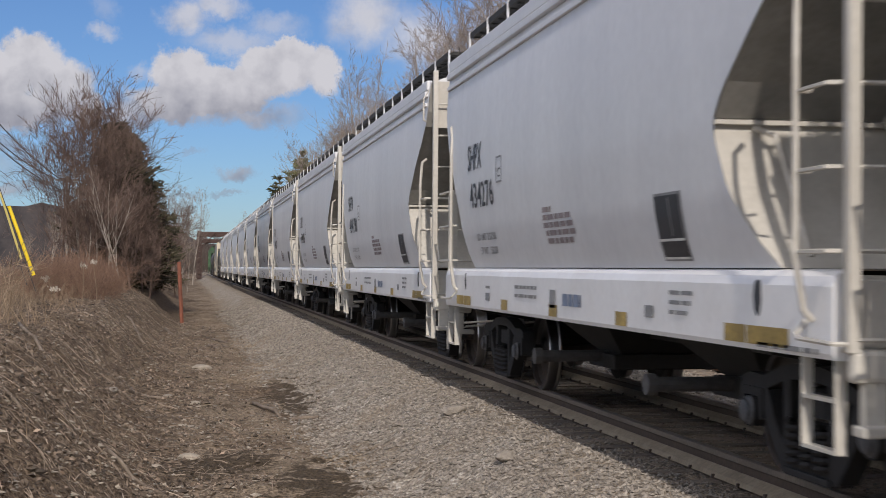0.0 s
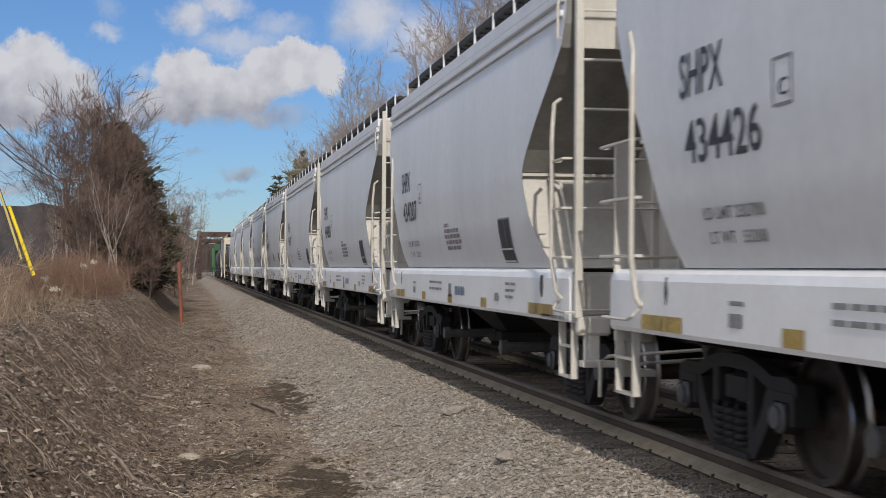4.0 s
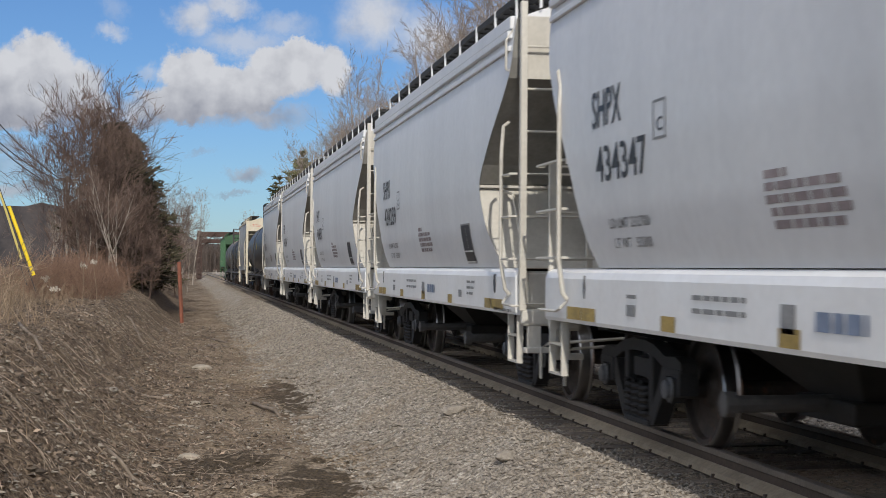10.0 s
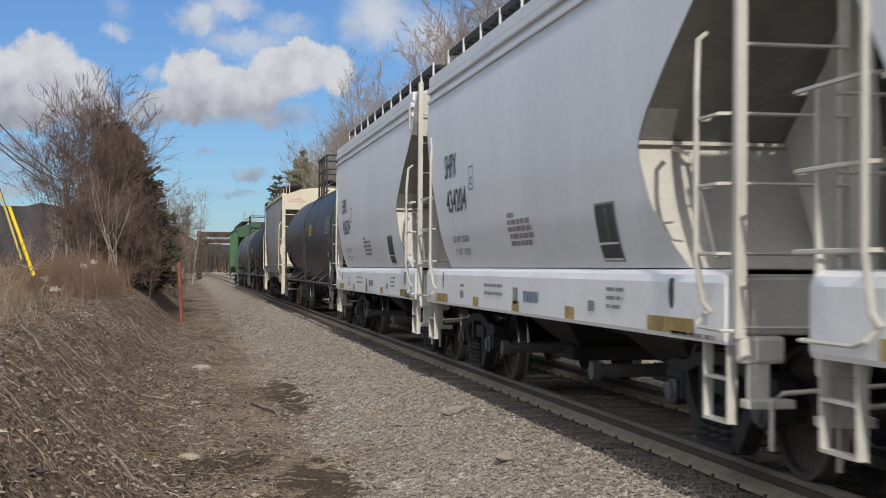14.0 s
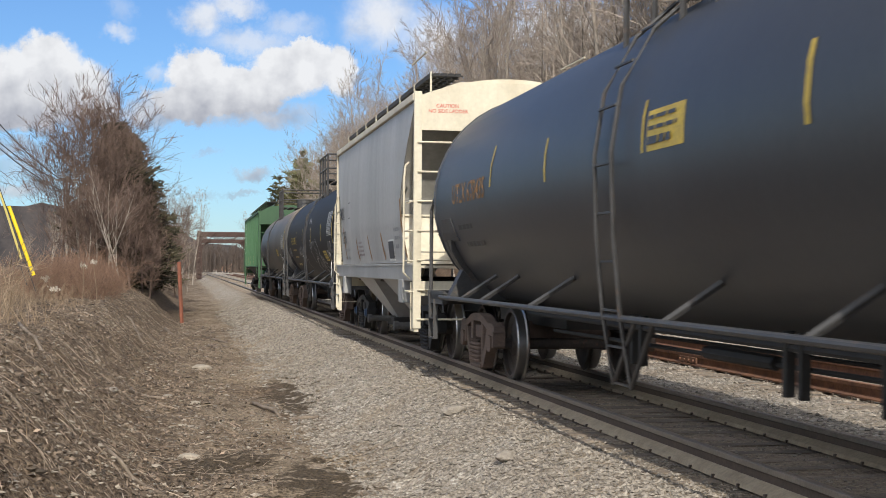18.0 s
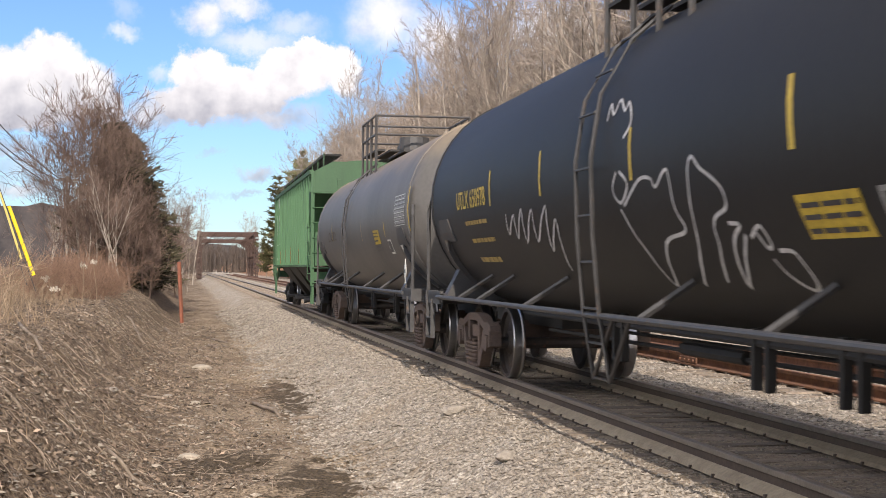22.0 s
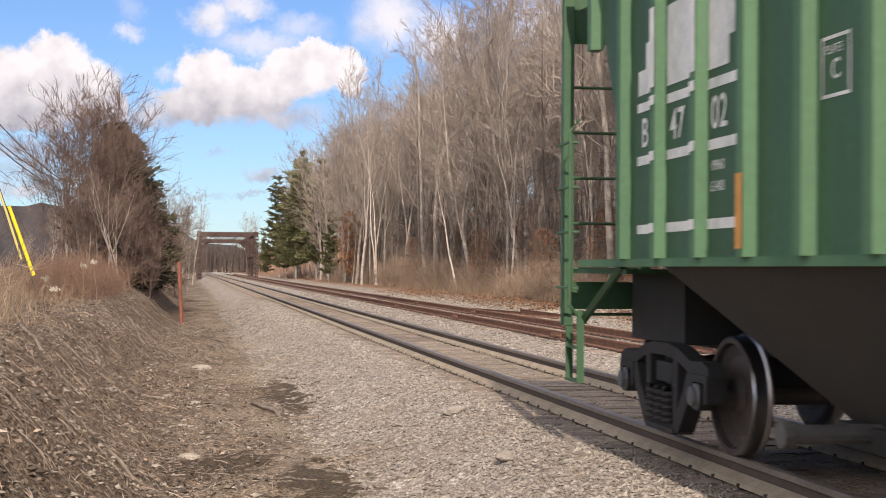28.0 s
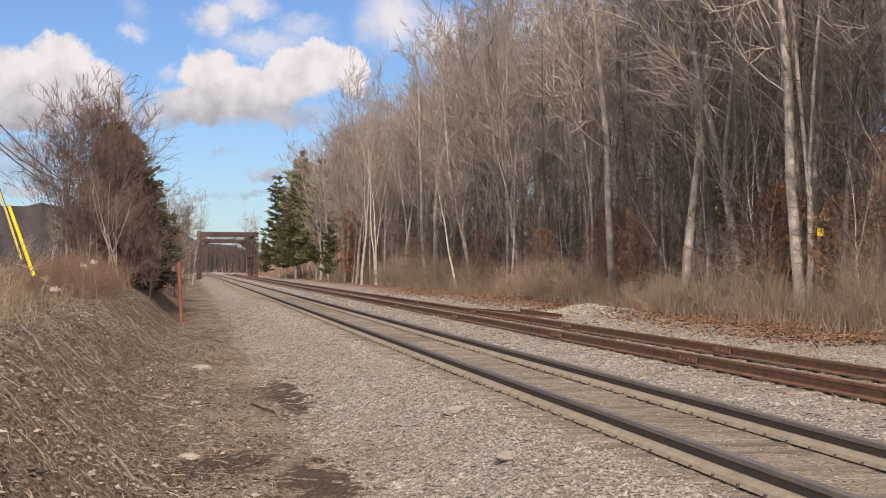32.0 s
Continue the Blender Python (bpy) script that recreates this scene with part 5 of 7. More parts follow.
def tank_car(label, length, paint, frame_mat, box_end=False, dark=False, mid=8.9):
    """Tank wagon with end platforms, side rails, mid ladder and top platform."""
    car = empty("tank_car", label, "rail wagon", "wagons of the train")
    a, b = 0.42, length - 0.50
    tank = part("tank", tank_shell(a, b), paint, car, smooth=True)
    for y in (a + 0.75, b - 0.75):
        bm = lathe(bmesh.new(), [(-0.04, TR + 0.002), (-0.03, TR + 0.014), (0.03, TR + 0.014), (0.04, TR + 0.002)], 40)
        bmesh.ops.transform(bm, matrix=Matrix.Translation((0, y, TZ)) @ Matrix.Rotation(math.pi / 2, 4, "Z"), verts=bm.verts)
        part("weld_band", bm, paint, tank, smooth=True)
    for y, s in ((0.0, 1), (length, -1)):
        bm = bmesh.new()
        p0, p1 = y + s * 0.68, y + s * 1.75
        box(bm, -1.45, 1.45, min(p0, p1), max(p0, p1), 0.98, 1.06)
        box(bm, -1.47, 1.47, min(p0, p0 + s * 0.06), max(p0, p0 + s * 0.06), 0.90, 1.10)
        for x in (-1.45, 1.40):
            box(bm, x, x + 0.05, min(p0, p1), max(p0, p1), 0.92, 1.10)
        part("end_platform", bm, frame_mat, car)
        part("stub_sill", B(-0.35, 0.35, min(y + s * 0.5, y + s * 4.2), max(y + s * 0.5, y + s * 4.2), 0.68, 1.0), M["under"], car)
        by = y + s * 2.25
        sy = y + s * 2.05
        bm = P([(-1.42, 0.98), (1.42, 0.98), (1.10, 1.62), (0.5, 1.28), (-0.5, 1.28), (-1.10, 1.62)], 1, sy + 0.2 - 0.12, sy + 0.2 + 0.12)
        part("saddle", bm, frame_mat, car)
        for sx in (-1, 1):
            for wd, z0, z1, gp in ((0.42, 1.78, 2.08, 0.02), (0.10, 1.10, 1.80, 0.09)):
                bm = bmesh.new()
                rows = []
                for k in range(6):
                    z = z0 + (z1 - z0) * k / 5
                    x, wk = shell_x(TANKSIDE, z), wd * (1.25 - 0.5 * k / 5)
                    rows.append([bm.verts.new((sx * (x + g), sy + (q if wd > 0.2 else q - s * 0.25 * (1 - k / 5)), z)) for g, q in ((-0.05, -wk), (gp, -wk), (gp, wk), (-0.05, wk))])
                for u, v in zip(rows, rows[1:]):
                    for k in range(4):
                        bm.faces.new((u[k], u[(k + 1) % 4], v[(k + 1) % 4], v[k]))
                bm.faces.new(rows[0])
                bm.faces.new(rows[-1][::-1])
                bmesh.ops.recalc_face_normals(bm, faces=bm.faces)
                part("saddle_pad" if wd > 0.2 else "saddle_web", bm, frame_mat, car)
            y0, y1 = y + s * 0.75, y + s * 1.35
            part("grab_rail", T([(sx * 1.44, y0, 1.06), (sx * 1.44, y0, 2.25), (sx * 1.42, y0 + s * 0.12, 2.40), (sx * 1.40, y1 + s * 0.3, 2.42), (sx * 1.36, y1 + s * 0.55, 2.30)], 0.028, 7), frame_mat, car)
        stirrup(car, -1.44, min(y + s * 0.75, y + s * 1.15), max(y + s * 0.75, y + s * 1.15), 0.98, 0.42, frame_mat, 0.70)
        stirrup(car, 1.44, min(y + s * 0.75, y + s * 1.15), max(y + s * 0.75, y + s * 1.15), 0.98, 0.42, frame_mat, 0.70)
        bogie(car, by, caps="")
        coupler(car, y, s, M["bogie"])
        brake_hose(car, y, s)
        if box_end and s > 0:
            part("brake_reservoir", T([(-1.30, 1.2, 1.32), (-0.30, 1.2, 1.32)], 0.28, 14), frame_mat, car)
    for sx in (-1, 1):
        part("side_rail", T([(sx * 1.46, 1.6, 1.02), (sx * 1.46, length - 1.6, 1.02)], 0.03, 10), frame_mat, car, "long pipe along the wagon")
        for k, y in enumerate((4.4, 6.85, length - 6.85, length - 4.4, length - 3.2)):
            d = 0.45 if k < 2 else -0.9
            part("rail_brace", T([(sx * 1.46, y, 1.03), (sx * 1.06, y - abs(d) * 0.3, 1.33)], 0.03, 5), frame_mat, car)
    # ladder over the side, with its foot
    for sx in (-1, 1):
        for dy in (-0.24, 0.24):
            pts = [(sx * 1.38, mid + dy, 0.45), (sx * 1.48, mid + dy, 1.05), (sx * 1.54, mid + dy, 1.7), (sx * 1.56, mid + dy, 2.36)]
            pts += [(sx * (TR + 0.09) * math.cos(q), mid + dy, TZ + (TR + 0.09) * math.sin(q)) for q in (0.35, 0.7, 1.0)]
            part("ladder_stile", T(pts, 0.019, 5), frame_mat, car)
        for z in (0.47, 0.78, 1.08):
            part("rung", T([(sx * (1.31 + 0.16 * z), mid - 0.24, z), (sx * (1.31 + 0.16 * z), mid + 0.24, z)], 0.013, 5), frame_mat, car)
        for z in (1.48, 1.88, 2.28):
            x = 1.48 + 0.08 * (z - 1.05) / 1.3
            part("rung", T([(sx * x, mid - 0.24, z), (sx * x, mid + 0.24, z)], 0.013, 5), frame_mat, car)
        for q in (0.25, 0.5, 0.75, 1.0):
            part("rung", T([(sx * (TR + 0.09) * math.cos(q), mid - 0.24, TZ + (TR + 0.09) * math.sin(q)), (sx * (TR + 0.09) * math.cos(q), mid + 0.24, TZ + (TR + 0.09) * math.sin(q))], 0.013, 5), frame_mat, car)
        part("ladder_foot", T([(sx * 1.38, mid - 0.24, 0.46), (sx * 1.44, mid - 0.95, 1.0)], 0.022, 5), frame_mat, car)
        part("ladder_foot", T([(sx * 1.38, mid + 0.24, 0.46), (sx * 1.44, mid - 0.50, 1.0)], 0.022, 5), frame_mat, car)
    # top platform and rails
    zt = TZ + TR
    bm = bmesh.new()
    for k in range(7):
        box(bm, -1.0 + k * 0.3, -0.8 + k * 0.3, mid - 1.15, mid + 1.15, zt + 0.05, zt + 0.09)
    tagged(part("top_platform", bm, M["grate"], car), kind="stuff")
    for x in (-1.0, 1.0):
        for y in (mid - 1.15, mid - 0.35, mid + 0.35, mid + 1.15):
            part("railing_post", T([(x, y, zt - 0.42), (x, y, zt + 0.8)], 0.03, 5), frame_mat, car)
        for z in (zt + 0.4, zt + 0.8):
            part("railing", T([(x, mid - 1.15, z), (x, mid + 1.15, z)], 0.025, 5), frame_mat, car)
    for y in (mid - 1.15, mid + 1.15):
        for z in (zt + 0.4, zt + 0.8):
            part("railing", T([(-1.0, y, z), (1.0, y, z)], 0.025, 5), frame_mat, car)
    part("manway", lathe_z(0.36, zt - 0.05, zt + 0.45, 0, mid), frame_mat, car)
    part("valve_housing", B(-0.25, 0.25, mid + 0.5, mid + 0.9, zt - 0.05, zt + 0.35, bev=0.03), frame_mat, car)
    # rigging slung below the belly
    for x in (-0.42, 0.30):
        part("brake_rod", T([(x, 3.9, 0.70), (x, length - 3.9, 0.66)], 0.022, 6), M["under"], car)
    part("train_pipe", T([(-0.62, 3.0, 0.86), (-0.62, length - 3.0, 0.86)], 0.03, 6), M["under"], car)
    for y in (mid - 3.2, mid - 1.7, mid + 1.9):
        for d in (-0.13, 0.13):
            part("rigging_hanger", B(-0.66, -0.58, y + d - 0.035, y + d + 0.035, 0.50, 0.98, bev=0.008), M["under"], car)
    part("slack_adjuster", T([(-0.42, mid - 0.9, 0.70), (-0.42, mid + 0.6, 0.70)], 0.06, 8), M["under"], car)
    part("bottom_outlet", B(-0.10, 0.10, mid - 3.0, mid - 2.8, 0.62, 0.95, bev=0.03), M["under"], car)
    return car


def panel_lines(car, y0, y1, z0, z1, rows, m, table=TANKSIDE):
    for k in range(rows):
        z = z0 + (z1 - z0) * k / rows
        bars(car, "stencil_block", y0, z, [(0.0, y1 - y0, 0.0, (z1 - z0) / rows * 0.55)], table, m, random.Random(k + int(z0 * 50)))


def scrawl(car, pts, r, m, table=TANKSIDE, name="graffiti", label="white sprayed scrawl"):
    """A sprayed line on the tank side through (y, z) points."""
    fine = []
    for i in range(len(pts) - 1):
        p0, p1, p2, p3 = (pts[max(0, min(len(pts) - 1, i + k))] for k in (-1, 0, 1, 2))
        for k in range(5):
            t = k / 5
            fine.append(tuple(0.5 * (2 * p1[j] + (p2[j] - p0[j]) * t + (2 * p0[j] - 5 * p1[j] + 4 * p2[j] - p3[j]) * t * t + (3 * p1[j] - p0[j] - 3 * p2[j] + p3[j]) * t ** 3) for j in (0, 1)))
    fine.append(pts[-1])
    bm = bmesh.new()
    prev = None
    for i, (y, z) in enumerate(fine):
        ny, nz = fine[min(i + 1, len(fine) - 1)]
        py, pz = fine[max(i - 1, 0)]
        d = Vector((ny - py, nz - pz))
        d = d.normalized() if d.length > 1e-6 else Vector((1, 0))
        row = []
        for s in (-1, 1):
            zz = z + s * r * d.x
            row.append(bm.verts.new((-(shell_x(table, zz) + 0.006), y - s * r * d.y, zz)))
        if prev:
            bm.faces.new((prev[0], prev[1], row[1], row[0]))
        prev = row
    part(name, bm, m, car, label)


def stripe(car, y, z0, z1, w, m, table=TANKSIDE):
    wall_panel(car, "painted_stripe", y + w / 2, y - w / 2, z0, z1, table, m)


def diamond(car):
    """Placard diamond standing before the saddle."""
    y, z, x = 1.72, 1.37, -1.40
    part("placard_holder", P([(y, z - 0.20), (y + 0.11, z), (y, z + 0.20), (y - 0.11, z)], 0, x - 0.012, x), M["white"], car, "white diamond placard")
    part("placard_mark", P([(y - 0.05, z - 0.03), (y + 0.05, z - 0.03), (y + 0.05, z + 0.03), (y - 0.05, z + 0.03)], 0, x - 0.016, x - 0.011), M["black"], car)


def build_tanks():
    one = tank_car("blue-black tank wagon with yellow stripes and plate", 17.87, M["tank_blue"], M["tankframe"], mid=8.12)
    TRAIN.append((one, 3.16))
    wall_panel(one, "warning_plate", 7.22, 6.40, 2.31, 2.62, TANKSIDE, M["yellow"], label="yellow warning plate")
    bars(one, "stencil_block", 7.18, 2.33, [(0, -0.6, 0.22, 0.03), (0, -0.64, 0.14, 0.03), (0, -0.55, 0.03, 0.06)], TANKSIDE, M["black"], random.Random(1), gap=0.012)
    for y, z0, z1, w, c in ((7.33, 2.31, 2.72, 0.05, "yellow"), (12.92, 2.36, 2.84, 0.06, "yellow"), (10.37, 2.27, 2.70, 0.06, "yellow"), (4.37, 2.24, 2.73, 0.07, "yellow"), (1.13, 2.0, 2.9, 0.09, "yellow")):
        stripe(one, y, z0, z1, w, M[c])
    panel_lines(one, 2.45, 1.4, 2.28, 2.72, 6, M["greytext"])
    wall_panel(one, "data_plate", 3.1, 2.5, 1.70, 1.98, TANKSIDE, M["greytext"])
    wall_panel(one, "data_plate", 3.04, 2.56, 1.74, 1.95, TANKSIDE, M["black"], gap=0.010)
    diamond(one)
    wall_text(one, "owner_mark", "UTLX 670435", 15.3, 2.26, 0.25, TANKSIDE, M["streak"], 1.0)
    bars(one, "stencil_block", 15.1, 1.7, [(0.0, -0.9, 0.22, 0.06), (-0.2, -1.3, 0.0, 0.06)], TANKSIDE, M["tankframe"], random.Random(6))
    two = tank_car("black tank wagon with white sprayed scrawls and yellow stripes", 17.5, M["tank"], M["tankframe"], box_end=True, dark=True, mid=8.12)
    TRAIN.append((two, 33.3))
    wall_text(two, "owner_mark", "UTLX 650978", 14.4, 2.17, 0.22, TANKSIDE, M["yellow"], 0.98)
    bars(two, "stencil_block", 14.0, 1.5, [(0.0, -1.3, 0.46, 0.05), (-0.1, -1.4, 0.24, 0.05), (-0.05, -1.2, 0.0, 0.06)], TANKSIDE, M["reflect"], random.Random(4))
    for y, z0, z1, w, c in ((12.36, 2.14, 2.55, 0.06, "yellow"), (9.99, 2.14, 2.59, 0.06, "yellow"), (7.06, 2.12, 2.54, 0.06, "yellow"), (4.02, 2.12, 2.56, 0.08, "yellow"), (1.05, 2.0, 2.8, 0.08, "yellow")):
        stripe(two, y, z0, z1, w, M[c])
    panel_lines(two, 2.28, 1.22, 2.25, 2.82, 6, M["greytext"])
    for k in range(7):
        z = 2.22 + k * 0.095
        wall_panel(two, "table_line", 2.32, 1.18, z, z + 0.012, TANKSIDE, M["white"])
    for y in (2.32, 1.20):
        wall_panel(two, "table_line", y, y - 0.02, 2.22, 2.80, TANKSIDE, M["white"])
    wall_panel(two, "warning_plate", 4.15, 3.33, 1.60, 1.86, TANKSIDE, M["yellow"])
    bars(two, "stencil_block", 4.1, 1.61, [(0, -0.75, 0.17, 0.03), (0, -0.75, 0.10, 0.03), (0, -0.7, 0.02, 0.03)], TANKSIDE, M["black"], random.Random(2), gap=0.012)
    wall_panel(two, "data_plate", 3.12, 2.58, 1.59, 1.86, TANKSIDE, M["greytext"])
    wall_panel(two, "data_plate", 3.07, 2.63, 1.62, 1.83, TANKSIDE, M["black"], gap=0.010)
    diamond(two)
    for g in (
        [(7.44, 2.21), (7.59, 2.06), (7.44, 1.96), (7.18, 2.1), (7.36, 2.21)],
        [(7.38, 1.93), (6.89, 2.11), (6.61, 2.11), (6.52, 2.04), (6.21, 2.15), (6.22, 1.86), (6.18, 1.7), (6.73, 1.62), (7.19, 1.29), (7.28, 1.54), (7.41, 1.77), (7.48, 1.91)],
        [(6.53, 1.3), (6.01, 1.65), (5.74, 2.18), (5.53, 2.11), (5.24, 1.97), (5.24, 1.84), (5.54, 1.76), (5.69, 1.57), (6.01, 1.33)],
        [(5.31, 1.73), (5.13, 1.71), (5.38, 1.6), (5.68, 1.29), (5.11, 1.65)],
        [(4.93, 1.68), (4.87, 1.56), (4.78, 1.59), (4.82, 1.7), (5.04, 1.63)],
        [(4.72, 1.54), (4.5, 1.52), (4.51, 1.34), (4.64, 1.29), (4.83, 1.38), (4.88, 1.49)],
        [(7.76, 2.66), (7.75, 2.8), (7.6, 2.7), (7.49, 2.81), (7.3, 2.7), (7.23, 2.76), (7.06, 2.59), (7.24, 2.47)],
        [(11.66, 2.02), (11.75, 1.8), (11.3, 2.0), (11.4, 1.75), (10.9, 2.05), (11.07, 1.7), (10.46, 2.03), (10.6, 1.7), (9.87, 2.04), (10.2, 1.6), (9.6, 1.9), (10.0, 1.4)],
    ):
        scrawl(two, g, 0.014, M["chalk"])
    three = tank_car("weathered grey tank wagon with rust-tinged top", 17.9, M["tank_grey"], M["tankframe"], dark=True, mid=9.73)
    TRAIN.append((three, 50.8))
    wall_text(three, "owner_mark", "UTLX 650911", 14.0, 2.05, 0.22, TANKSIDE, M["bogie"], 1.0)
    for y, z0, z1, w, c in ((13.0, 2.05, 2.5, 0.07, "yellow"), (7.3, 1.95, 2.36, 0.04, "reflect"), (3.93, 1.97, 2.24, 0.05, "yellow"), (1.0, 2.0, 2.72, 0.08, "yellow")):
        stripe(three, y, z0, z1, w, M[c])
    wall_panel(three, "warning_plate", 5.5, 4.72, 1.86, 2.12, TANKSIDE, M["yellow"])
    bars(three, "stencil_block", 5.45, 1.88, [(0, -0.6, 0.17, 0.025), (0, -0.6, 0.11, 0.025), (0, -0.5, 0.03, 0.03), (0, -0.6, -0.08, 0.03), (0, -0.6, -0.15, 0.03)], TANKSIDE, M["black"], random.Random(3), gap=0.012)
    panel_lines(three, 2.5, 1.45, 2.15, 2.60, 7, M["greytext"])
    for k in range(8):
        z = 2.12 + k * 0.07
        wall_panel(three, "table_line", 2.54, 1.42, z, z + 0.010, TANKSIDE, M["white"])
    for y in (2.54, 2.2, 1.8, 1.44):
        wall_panel(three, "table_line", y, y - 0.016, 2.12, 2.62, TANKSIDE, M["white"])
    wall_panel(three, "data_plate", 3.82, 3.40, 1.67, 1.92, TANKSIDE, M["white"])
    wall_panel(three, "data_plate", 3.77, 3.45, 1.70, 1.89, TANKSIDE, M["black"], gap=0.010)
    diamond(three)


# ---- older grey hopper ----
OLD = [(0.9, 1.48), (1.2, 1.48), (1.48, 1.48), (1.5, 1.44), (1.7, 1.47), (2.2, 1.52), (2.8, 1.535), (3.4, 1.525), (3.9, 1.49), (4.2, 1.45)]


def build_old_hopper():
    car = empty("old_hopper_car", "stained grey two-bay covered hopper wagon with cream ends", "rail wagon", "wagons of the train")
    n = 12.27

    front_edge = [(1.5, 1.40), (1.7, 1.60), (1.9, 1.73), (2.24, 1.83), (2.58, 1.72), (2.85, 1.54), (3.12, 1.31), (3.4, 1.04), (3.58, 0.87), (4.05, 0.52)]
    rear_edge = [(1.5, 11.05), (2.3, 10.62), (2.6, 10.72), (3.1, 11.1), (3.6, 11.5), (4.05, 11.75)]

    def ends(z):
        return shell_x(front_edge, z), shell_x(rear_edge, z)
    part("body", hopper_shell(OLD, ends, 1.5, 4.05, 26, M["concrete"]), M["concrete"], car, smooth=True)
    part("roof", roof_mesh(1.46, 4.03, 4.35, 0.46, n - 0.48), M["ivory"], car)
    for s in (-1, 1):
        part("eave_rail", B(min(s * 1.43, s * 1.53), max(s * 1.43, s * 1.53), 0.50, n - 0.52, 3.99, 4.10, bev=0.015), M["ivory"], car)
        bm = B(min(s * 1.38, s * 1.50), max(s * 1.38, s * 1.50), 0.55, n - 0.55, 1.22, 1.47, bev=0.02)
        part("side_sill", bm, M["concrete"], car)
        part("sill_flange", B(min(s * 1.40, s * 1.54), max(s * 1.40, s * 1.54), 0.55, n - 0.55, 1.46, 1.49), M["concrete"], car)
        for y in (1.75, n - 2.1):
            part("jacking_pad", B(min(s * 1.36, s * 1.52), max(s * 1.36, s * 1.52), y - 0.2, y + 0.2, 0.86, 1.24, bev=0.02), M["concrete"], car)
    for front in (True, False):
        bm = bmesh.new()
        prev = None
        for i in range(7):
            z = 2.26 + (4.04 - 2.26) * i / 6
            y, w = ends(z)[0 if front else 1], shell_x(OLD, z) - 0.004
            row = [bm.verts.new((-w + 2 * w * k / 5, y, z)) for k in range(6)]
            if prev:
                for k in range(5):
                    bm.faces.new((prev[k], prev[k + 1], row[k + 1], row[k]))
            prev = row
        # shade between the wagons is in this sheet's grey too
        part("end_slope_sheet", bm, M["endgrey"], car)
        bm = bmesh.new()
        prev = None
        for i in range(8):
            z = 1.49 + (2.28 - 1.49) * i / 7
            y, w = ends(z)[0 if front else 1] + (0.012 if front else -0.012), shell_x(OLD, z) - 0.004
            row = [bm.verts.new((-w + 2 * w * k / 5, y, z)) for k in range(6)]
            if prev:
                for k in range(5):
                    bm.faces.new((prev[k], prev[k + 1], row[k + 1], row[k]))
            prev = row
        part("bulkhead", bm, M["ivory"], car, smooth=True)
        y = ends(2.27)[0 if front else 1]
        part("bulkhead_lip", B(-1.50, 1.50, y - 0.03, y + 0.03, 2.26, 2.29), M["ivory"], car)
        e = 0.42 if front else n - 0.52
        s = 1 if front else -1
        part("end_floor", B(-1.42, 1.42, min(e, y), max(e, y), 1.42, 1.46), M["ivory"], car)
        part("end_panel", P([(-1.46, 3.53), (1.46, 3.53), (1.46, 4.05), (0.8, 4.28), (-0.8, 4.28), (-1.46, 4.05)], 1, e, e + 0.04), M["ivory"], car)
        for x in (-1.46, -0.72, 0.72, 1.46):
            part("corner_post" if abs(x) > 1 else "ladder_stile", B(x - 0.06, x + 0.06, e - 0.03, e + 0.05, 0.50 if x < -1 else 1.0, 4.12 if abs(x) > 1 else 3.5, bev=0.006), M["ivory"], car)
        end_ladder(car, e - 0.03 if front else e + 0.07, -1.46, -0.72, [0.64 + 0.45 * k for k in range(7)], 0.015, M["ivory"])
        part("end_sill", B(-1.46, 1.46, e, e + 0.16 * s if s > 0 else e + 0.04, 1.0, 1.22), M["ivory"], car) if front else part("end_sill", B(-1.46, 1.46, e - 0.12, e + 0.04, 1.0, 1.22), M["ivory"], car)
        for x in (-0.45, 0.45):
            part("end_strut", T([(x, e + 0.02, 1.2), (x * 1.6, y - s * 0.05, 2.6)], 0.05, 6), M["ivory"], car)
        yy = (e + 0.45, e) if front else (e, e - 0.45)
        side_ladder(car, -1.58, min(yy), max(yy), [1.06, 1.53, 1.99, 2.44], 0.014, M["ivory"])
        part("grab_bar", T([(-1.50, e + s * 0.62, 3.08), (-1.56, e + s * 0.58, 3.02), (-1.6, e + s * 0.45, 2.8), (-1.6, e + s * 0.45, 1.35), (-1.5, e + s * 0.45, 1.25)], 0.017, 6), M["ivory"], car)
        stirrup(car, -1.46, min(e, e + s * 0.42), max(e, e + s * 0.42), 1.2, 0.45, M["ivory"], 0.80)
        coupler(car, 0.0 if front else n, s)
        brake_hose(car, 0.0 if front else n, s)
        bogie(car, 1.9 if front else n - 1.9, dark=True, caps="bluecap")
    part("centre_sill", B(-0.28, 0.28, 0.75, n - 0.75, 0.72, 1.05), M["under"], car)
    hopper_bay(car, 2.75, 5.1, 1.24, 0.42, M["concrete"], 1.36, 0.72)
    hopper_bay(car, 6.4, 8.75, 1.24, 0.42, M["concrete"], 1.36, 0.72)
    part("belly_sheet", B(-1.2, 1.2, 2.2, 9.9, 1.16, 1.24), M["under"], car)
    running_boards(car, 0.5, n - 0.55, 1.25, 4.42, M["ivory"], 4.1, step=1.6, tall=0.36)
    for s in (-1, 1):
        part("roof_rail", T([(s * 1.27, 0.8, 4.78), (s * 1.27, 2.2, 4.78)], 0.018, 5), M["ivory"], car)
    rng = random.Random(9)
    for z in (3.80, 3.88):
        word = wall_text(car, "warning_text", "CAUTION" if z > 3.85 else "NO SIDE LADDER", 0, 0, 0.055, OLD, M["redpaint"])
        for v in word.data.vertices:
            v.co = Vector((-1.30 - v.co.y * 1.0 + (0.12 if z > 3.85 else 0.0), 0.415, z + v.co.z))
